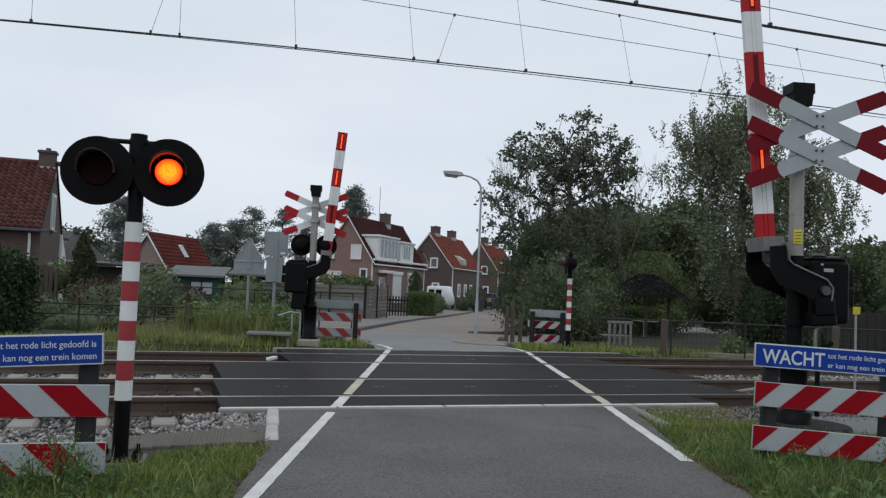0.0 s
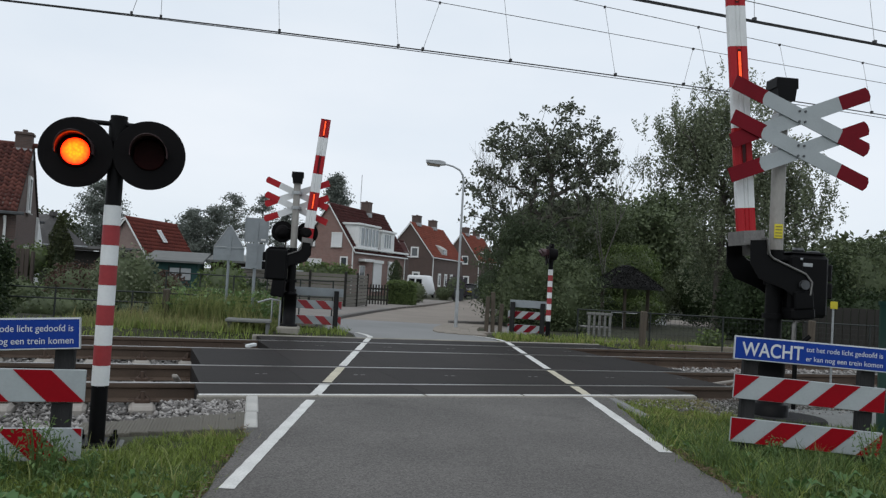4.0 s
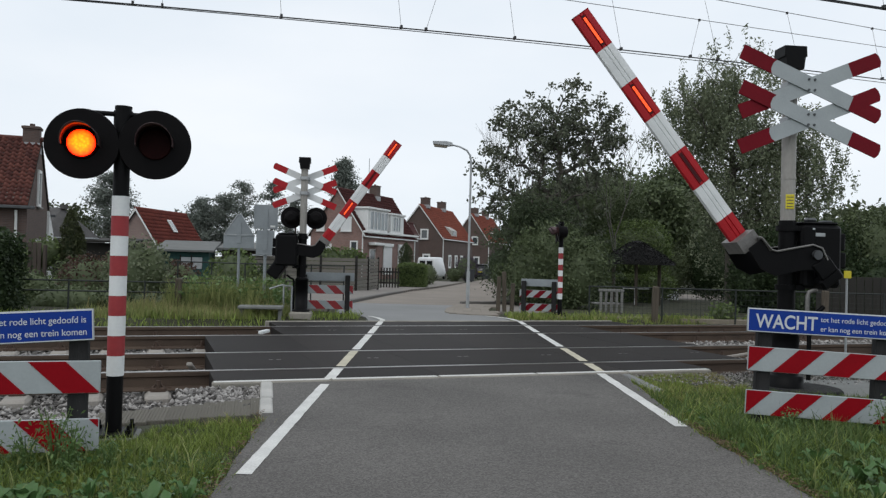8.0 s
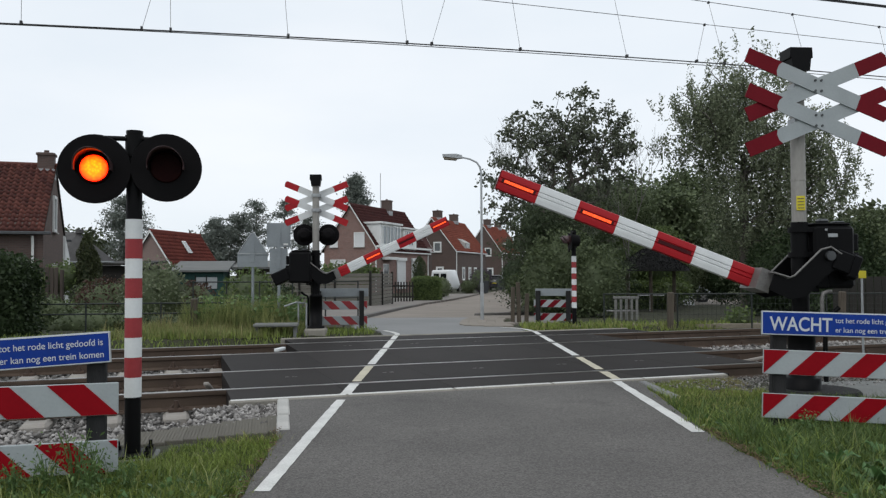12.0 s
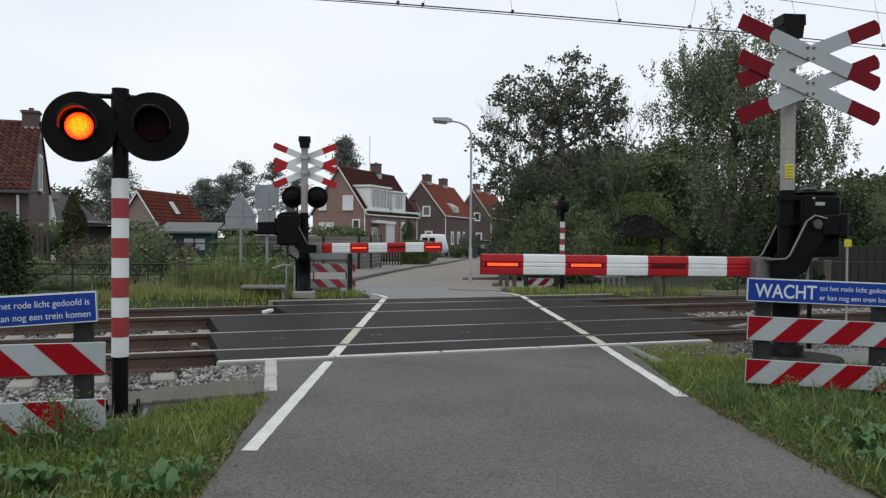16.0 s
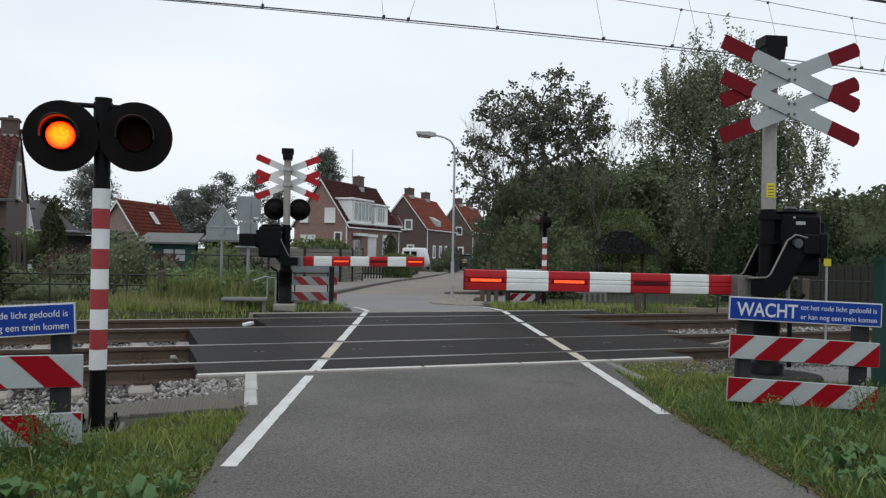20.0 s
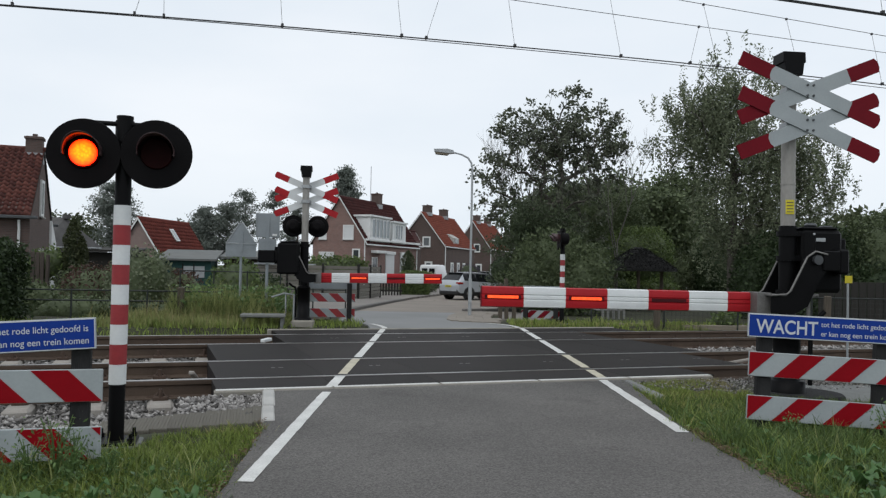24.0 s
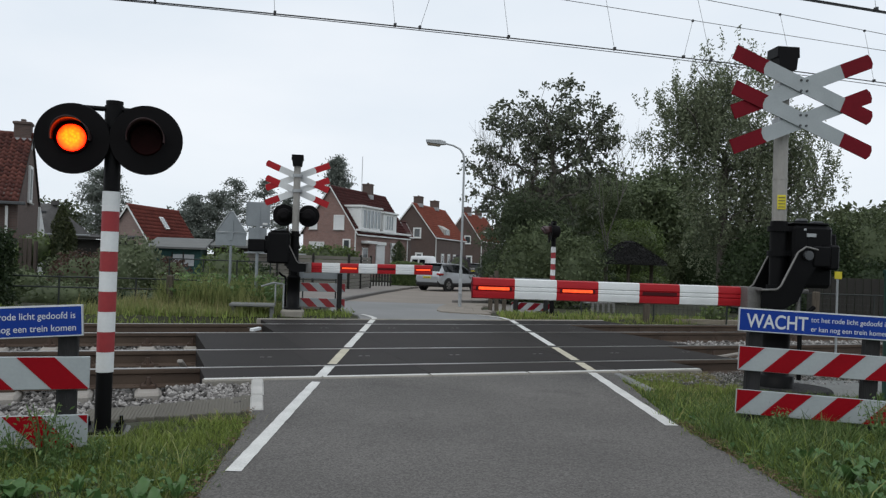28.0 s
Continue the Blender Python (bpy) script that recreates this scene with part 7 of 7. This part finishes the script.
part("rail", Build().box(-0.1, 1.65, 0.02, 0.06, 0.3, 0.4), M_DARKWOOD, pf)
low = thing("low_wall", pose(-3.8, 49.5, -0.55), "low pale garden wall beside the hedge", "wall")
part("wall", Build().box(-0.2, 1.3, 0, 0.25, 0, 0.3, c=0.03), M_CONCRETE, low)
bf = thing("board_fence", pose(9.6, 20.4, -0.1, 0, 0, -4), "dark vertical board fence under the shrubs", "fence")
for i in range(40):
    part("fence_board", Build().box(i * 0.2, i * 0.2 + 0.185, -0.012, 0.012, -0.1, 1.12, c=0.005) if i == 0 else bf.children[0].data, M_DARKWOOD, bf).matrix_basis = pose(i * 0.2 if i else 0, 0, 0)

# ---- street lamp, signs, bench, marker posts ----
sl_t = thing("street_lamp", pose(0.75, 21.5, -0.1), "grey steel street lamp with a curved arm and flat lantern", "street lamp")
part("pole", Build().tube([(0, 0, -0.1), (0, 0, 1.0)], 0.048, 14).tube([(0, 0, 1.0), (0, 0, 3.95), (-0.03, 0, 4.12), (-0.12, 0, 4.25), (-0.3, 0, 4.34), (-0.56, 0, 4.40)], [0.033, 0.028, 0.027, 0.025, 0.024, 0.022], 12), M_STEEL, sl_t)
hd = part("lantern", Build().prism([(-0.5, 4.37), (-0.62, 4.355), (-1.03, 4.40), (-1.05, 4.47), (-0.68, 4.475), (-0.52, 4.44)], -0.11, 0.11, "y"), M_STEEL, sl_t)
part("diffuser", Build().prism([(-0.64, 4.35), (-1.02, 4.395), (-1.0, 4.34), (-0.68, 4.31)], -0.09, 0.09, "y"), M_SAND, hd, "yellowed lamp cover")
part("hatch", Build().box(-0.045, 0.045, -0.066, -0.05, 0.35, 0.75, c=0.004), M_STEEL, sl_t)

s1 = thing("traffic_sign", pose(-4.42, 17.5, -0.02, 0, 0, 3), "back of a triangular warning sign with a rectangular plate below", "traffic sign")
part("pole", Build().cyl(0, 0, -0.2, 2.02, 0.03, n=12), M_SIGNBACK, s1)
part("triangle_plate", Build().prism([(-0.33, 1.62), (0.33, 1.62), (0.05, 2.08), (-0.05, 2.08)], -0.045, -0.035, "y"), M_SIGNBACK, s1)
part("lower_plate", Build().box(-0.33, 0.33, -0.045, -0.035, 1.34, 1.60, c=0.003), M_SIGNBACK, s1)
part("plate_edge", Build().tube([(-0.32, -0.05, 1.63), (-0.04, -0.05, 2.07), (0.04, -0.05, 2.07), (0.32, -0.05, 1.63), (-0.32, -0.05, 1.63)], 0.012, 6), M_STEEL, s1, "turned pale plate edge")
part("rim", Build().box(-0.33, 0.33, -0.055, -0.03, 1.6, 1.625).box(-0.05, 0.05, -0.06, -0.03, 1.45, 1.9), M_SIGNBACK, s1)
s2 = thing("traffic_sign", pose(-3.78, 17.2, -0.02, 0, 0, 8), "backs of two grey rectangular signs on one pole", "traffic sign")
part("pole", Build().cyl(0, 0, -0.2, 2.25, 0.032, n=12), M_SIGNBACK, s2)
part("upper_plate", Build().box(-0.25, 0.25, -0.06, -0.035, 1.76, 2.28, c=0.006), M_SIGNBACK, s2)
part("lower_plate", Build().box(-0.19, 0.19, -0.06, -0.035, 1.2, 1.73, c=0.006), M_SIGNBACK, s2)
part("rim", Build().box(-0.25, -0.235, -0.075, -0.05, 1.76, 2.28).box(0.235, 0.25, -0.075, -0.05, 1.76, 2.28).box(-0.04, 0.04, -0.08, -0.03, 1.3, 2.2), M_SIGNBACK, s2)
part("sticker", Build().box(0.1, 0.2, -0.064, -0.06, 1.80, 1.84), M_FRAME, s2)
bt = thing("concrete_table", pose(-3.42, 15.35, 0.0, 0, 0, 8), "low grey concrete slab on two legs beside the barrier", "cable slab")
part("slab", Build().box(-0.42, 0.42, -0.22, 0.22, 0.15, 0.21, c=0.015), M_SLAB, bt)
for x in (-0.36, 0.36):
    part("leg", Build().box(x - 0.035, x + 0.035, -0.1, 0.1, -0.2, 0.149), M_SLAB, bt)
rl_t = thing("pipe_rail", pose(-3.1, 16.2, 0), "short bent grey pipe rail behind the barrier", "rail")
part("pipe", Build().tube([(-0.35, 0, 0.5), (-0.1, 0, 0.58), (0.1, 0, 0.56), (0.1, 0, 0.0)], 0.02, 8), M_STEEL, rl_t)
part("frame", Build().tube([(-0.1, 0.2, 0.0), (-0.1, 0.2, 0.55), (0.2, 0.2, 0.55), (0.2, 0.2, 0.0)], 0.02, 8), M_STEEL, rl_t)
mk = thing("marker_post", pose(4.36, 8.6, -0.1), "thin grey marker post with a yellow plate", "marker post")
part("post", Build().cyl(0, 0, -0.1, 1.17, 0.012, n=8), M_STEEL, mk)
part("plate", Build().box(-0.04, 0.04, -0.02, -0.012, 1.17, 1.25, c=0.003), M_YELLOW, mk, "small yellow plate")

# ---- gazebo and garden seat ----
gz = thing("gazebo", pose(7.6, 31.0, -0.4), "open wooden gazebo with a black thatched roof", "gazebo")
part("roof", Build().tube([(0, 0, 1.62), (0, 0, 1.72), (0, 0, 2.1), (0, 0, 2.55)], [1.45, 1.42, 0.85, 0.12], 14), M_THATCH, gz)
ga, gr = rng.uniform(0, 6.28, 3500), rng.uniform(0.05, 1.0, 3500) ** 0.6
gz_pts = np.stack([np.cos(ga) * gr * 1.46, np.sin(ga) * gr * 1.46, np.interp(gr * 1.45, [0.12, 0.85, 1.42, 1.5], [2.56, 2.12, 1.72, 1.6]) + rng.normal(0, 0.012, 3500)], -1)
thatch_v, thatch_q = leaf_quads(gz_pts, 0.13, 0.2, droop=0.8)
part("thatch_fringe", raw_mesh("thatch_fringe", thatch_v, thatch_q, M_THATCH), None, gz, "ragged dark thatch")
for a in range(6):
    x, y = 1.0 * math.cos(a * 1.047 + 0.3), 1.0 * math.sin(a * 1.047 + 0.3)
    part("post", Build().cyl(x, y, 0, 1.65, 0.05, n=8), M_POSTWOOD, gz)
part("table", Build().cyl(0, 0, 0, 0.68, 0.05, n=8).cyl(0, 0, 0.68, 0.73, 0.5, n=20), M_FRAME, gz)
seat = thing("garden_bench", pose(4.35, 19.8, -0.12, 0, 0, 12), "pale slatted garden bench behind the fence", "bench")
for i in range(5):
    part("slat", Build().box(-0.42 + i * 0.14, -0.36 + i * 0.14, -0.012, 0.012, 0.1, 0.62), M_BENCH, seat)
part("top_rail", Build().box(-0.46, 0.22, -0.02, 0.02, 0.62, 0.69, c=0.01), M_BENCH, seat)
part("seat", Build().box(-0.46, 0.22, 0.02, 0.42, 0.3, 0.34, c=0.01), M_BENCH, seat)


# ---- vehicles ----
def wheel(parent, x, y, r=0.32, w=0.2):
    t = part("wheel", Build().tube([(0, -w / 2, 0), (0, -w / 2 + 0.03, 0), (0, w / 2 - 0.03, 0), (0, w / 2, 0)], [r * 0.92, r, r, r * 0.92], 24), M_TYRE, parent, m=pose(x, y, r))
    for s in (-1, 1):
        rim = Build().tube([(0, s * w / 2 * 0.98, 0), (0, s * (w / 2 + 0.012), 0)], [r * 0.66, r * 0.6], 18)
        part("rim", rim, M_WORN, t)
        b = Build()
        for k in range(5):
            b.box(-0.03, 0.03, s * (w / 2 + 0.004) - 0.012, s * (w / 2 + 0.004) + 0.012, 0.1, r * 0.62, m=pose(0, 0, 0, 0, 72 * k + 36, 0))
        part("spoke_gap", b, M_TYRE, t)


def loft(sections, mat_of=lambda i, j: 0):
    """A closed body from cross-sections: each (x, [(y, z), ...]) with the same number of points."""
    b = Build()
    vs, n = [], len(sections[0][1])
    for x, prof in sections:
        vs += [(x, y, z) for y, z in prof]
    for i in range(len(sections) - 1):
        for j in range(n):
            b.f.append((i * n + j, i * n + (j + 1) % n, (i + 1) * n + (j + 1) % n, (i + 1) * n + j))
            b.m.append(mat_of(i, j))
            b.s.append(True)
    b.v = vs
    b.f += [tuple(range(n)), tuple(range((len(sections) - 1) * n, len(sections) * n))]
    b.m += [0, 0]
    b.s += [False, False]
    return b


def body_section(x, half, z0, z1, top, zt):
    """Outline across the car: sills, waist and a rounded roof (top: half width there)."""
    h = half
    p = [(h * 0.90, z0), (h, z0 + 0.12), (h * 1.01, (z0 + z1) / 2), (h * 0.97, z1), (top, max(z1 + 0.01, zt - 0.10)), (top * 0.82, max(z1 + 0.02, zt - 0.02)), (0, max(z1 + 0.03, zt))]
    return (x, p + [(-y, z) for y, z in p[-2::-1]])


def car_body(m, name, paint, label, category="car"):
    """A small crossover; local +x is the front. Glass, roof and body are cut from one smooth shape."""
    t = thing(name, m, label, category)
    table = [(-2.05, 0.74, 0.44, 0.76, 0.70, 0.79, 0.50, 0.80), (-2.01, 0.82, 0.32, 0.93, 0.74, 0.97, 0.50, 0.99), (-1.92, 0.86, 0.24, 1.05, 0.75, 1.08, 0.55, 1.10), (-1.58, 0.88, 0.22, 1.08, 0.66, 1.43, 0.56, 1.50), (-1.25, 0.89, 0.22, 1.06, 0.66, 1.45, 0.60, 1.55), (-0.72, 0.89, 0.22, 1.03, 0.67, 1.46, 0.61, 1.57), (-0.64, 0.89, 0.22, 1.025, 0.67, 1.46, 0.61, 1.57), (0.12, 0.89, 0.22, 0.99, 0.67, 1.43, 0.61, 1.55), (0.20, 0.89, 0.22, 0.985, 0.67, 1.42, 0.61, 1.54), (0.52, 0.89, 0.22, 0.97, 0.66, 1.36, 0.60, 1.48), (1.15, 0.88, 0.22, 0.95, 0.78, 0.99, 0.60, 1.02), (1.72, 0.85, 0.24, 0.84, 0.72, 0.89, 0.50, 0.92), (1.98, 0.76, 0.30, 0.68, 0.62, 0.72, 0.40, 0.74), (2.05, 0.68, 0.38, 0.56, 0.55, 0.60, 0.35, 0.62)]
    secs = []
    for x, h, z0, zw, tw, zt, rw, zr in table:
        p = [(h * 0.93, z0), (h, z0 + 0.16), (h * 1.01, (z0 + zw) / 2 + 0.06), (h * 0.975, zw), (tw, zt), (rw, (zt + 2 * zr) / 3), (0, zr)]
        secs.append((x, p + [(-y, z) for y, z in p[-2::-1]]))
    n = len(secs[0][1])
    pieces = {k: Build() for k in ("body", "cladding", "rear_window", "windscreen", "roof")}
    panes = {}
    for i in range(len(secs) - 1):
        for j in range(n):
            k = min(j, n - 2 - j)
            kind = "body"
            if j == n - 1 or k == 0:
                kind = "cladding"
            elif k == 3 and 3 <= i <= 9:
                kind = "roof" if i in (5, 7) else "side_window"
            elif k >= 4 and i == 2:
                kind = "rear_window"
            elif k >= 4 and i == 9:
                kind = "windscreen"
            elif k >= 4 and 3 <= i <= 8:
                kind = "roof"
            (xa, pa), (xb, pb) = secs[i], secs[i + 1]
            j2 = (j + 1) % n
            target = pieces[kind] if kind in pieces else panes.setdefault((j < n / 2, (i + 1) // 2 if i < 6 else (i + 2) // 2), Build())
            target.add([(xa, *pa[j]), (xa, *pa[j2]), (xb, *pb[j2]), (xb, *pb[j])], [(0, 1, 2, 3)], 0, kind in ("body", "roof"))
    for x, prof in (secs[0], secs[-1]):
        pieces["body"].add([(x, y, z) for y, z in prof], [tuple(range(n))])
    look_of = {"body": paint, "cladding": M_PLASTIC, "roof": M_CARBLACK}
    for kind, pb in [*pieces.items(), *(("side_window", pane) for pane in panes.values())]:
        me = pb.mesh(kind, look_of.get(kind, M_CARGLASS))
        bm = bmesh.new()
        bm.from_mesh(me)
        bmesh.ops.remove_doubles(bm, verts=bm.verts, dist=0.0005)
        bmesh.ops.recalc_face_normals(bm, faces=bm.faces)
        bm.to_mesh(me)
        bm.free()
        part(kind, me, None, t, {"side_window": "dark side window", "roof": "black roof"}.get(kind, ""))
    for sy in (-1, 1):
        span = lambda a, c: (min(sy * a, sy * c), max(sy * a, sy * c))
        part("tail_lamp", Build().box(-2.03, -1.66, *span(0.60, 0.885), 0.86, 1.0, c=0.04), M_TAIL, t, "red tail lamp")
        part("head_lamp", Build().box(1.62, 1.97, *span(0.52, 0.835), 0.70, 0.82, c=0.05), M_GLASSPALE, t, "clear head lamp")
        part("mirror", Build().box(0.62, 0.78, *span(0.88, 1.08), 0.98, 1.12, c=0.04), M_CARBLACK, t)
        part("door_trim", Build().box(-0.9, 1.0, *span(0.86, 0.905), 0.34, 0.46, c=0.02), M_PLASTIC, t)
        for xa in (-1.25, 1.28):
            part("wheel_arch", Build().tube([(xa, sy * 0.80, 0.35), (xa, sy * 0.905, 0.35)], 0.40, 28), M_PLASTIC, t)
            wheel(t, xa, sy * 0.82, 0.335, 0.21)
    part("bumper", Build().box(-2.09, -1.75, -0.80, 0.80, 0.26, 0.52, c=0.07), M_PLASTIC, t, "black plastic rear bumper")
    part("spoiler", Build().box(-1.68, -1.45, -0.60, 0.60, 1.49, 1.53, c=0.015), M_CARBLACK, t)
    pl = part("number_plate", Build().box(-2.07, -2.03, -0.26, 0.26, 0.70, 0.81, c=0.004), M_YELLOW, t, "yellow number plate with plain bars")
    part("plate_bars", Build().box(-2.074, -2.069, -0.2, -0.08, 0.73, 0.78).box(-2.074, -2.069, -0.04, 0.06, 0.73, 0.78).box(-2.074, -2.069, 0.1, 0.2, 0.73, 0.78), M_PLASTIC, pl)
    return t


car = car_body(pose(2.6, 46, -0.55, 0, 0, 40), "car", M_CARPAINT, "silver-grey compact SUV with a black lower body, reversing into the street")
car_body(pose(4.5, 84, -0.55, 0, 0, 80), "car", M_CARBLACK, "parked black car seen from behind")
van = thing("van", pose(-0.75, 77, -0.55, 0, 0, 75), "parked white delivery van with rounded edges", "van")
part("body", loft([body_section(-2.2, 0.8, 0.3, 1.2, 0.72, 1.9), body_section(-2.12, 0.92, 0.22, 1.25, 0.8, 2.1), body_section(0.8, 0.92, 0.22, 1.25, 0.8, 2.12), body_section(1.4, 0.92, 0.22, 1.1, 0.76, 1.6), body_section(2.2, 0.8, 0.3, 0.7, 0.7, 0.95)]), M_CARWHITE, van)
for s in (-1, 1):
    part("rear_window", Build().box(-2.23, -2.18, min(s * 0.08, s * 0.62), max(s * 0.08, s * 0.62), 1.3, 1.75, c=0.01), M_CARGLASS, van)
    for x in (-1.4, 1.4):
        wheel(van, x, s * 0.82)
for bx, by in ((2.5, 66.5), (4.6, 79.0)):
    wb = thing("wheeled_bin", pose(bx, by, -0.5, 0, 0, 20), "dark grey wheeled rubbish bin at the kerb", "bin", "bins on the pavement")
    part("body", Build().add([(-0.24, -0.28, 0.08), (0.24, -0.28, 0.08), (0.24, 0.28, 0.08), (-0.24, 0.28, 0.08), (-0.3, -0.36, 1.0), (0.3, -0.36, 1.0), (0.3, 0.36, 1.0), (-0.3, 0.36, 1.0)], [(0, 3, 2, 1), (4, 5, 6, 7), (0, 1, 5, 4), (1, 2, 6, 5), (2, 3, 7, 6), (3, 0, 4, 7)]), M_BIN, wb)
    part("lid", Build().box(-0.32, 0.32, -0.39, 0.4, 1.0, 1.07, c=0.03), M_BIN, wb)
    for s in (-1, 1):
        part("wheel", Build().tube([(s * 0.25, 0.3, 0.1), (s * 0.3, 0.3, 0.1)], 0.1, 12), M_TYRE, wb)
# the car backs out of the side street and stops
CAR_PATH = [(t, pose(x, y, -0.55, 0, 0, a)) for t, x, y, a in ((0.0, 26, 47.5, 8), (8.0, 18.5, 47.2, 8), (11.0, 14.4, 47.0, 9), (13.5, 10.9, 46.8, 9), (15.0, 9.5, 46.7, 9), (17.0, 8.2, 46.6, 9), (19.0, 6.9, 46.6, 9), (20.0, 6.1, 46.6, 9), (21.0, 5.0, 46.6, 10), (22.0, 4.0, 46.5, 13), (22.5, 3.6, 46.4, 17), (24.5, 1.42, 46.0, 46), (25.2, 1.02, 46.0, 51), (26.0, 0.97, 46.0, 52), (28.0, 0.97, 46.0, 52))]


def motions():
    """All that moves: both barriers, the flashing lamps and the reversing car."""
    for boom, rows, sign_x, pz in ((boom_near, BOOM_NEAR, 0.15, 1.29), (boom_far, BOOM_FAR, 0.20, 1.33)):
        walk(boom, [(t, pose(sign_x, 0, pz, 0, a, 0)) for t, a in rows])
    for lamp, on, off, first in FLASHING:
        walk(lamp, flash_rows(on, off, first))
    walk(car, CAR_PATH)


motions()
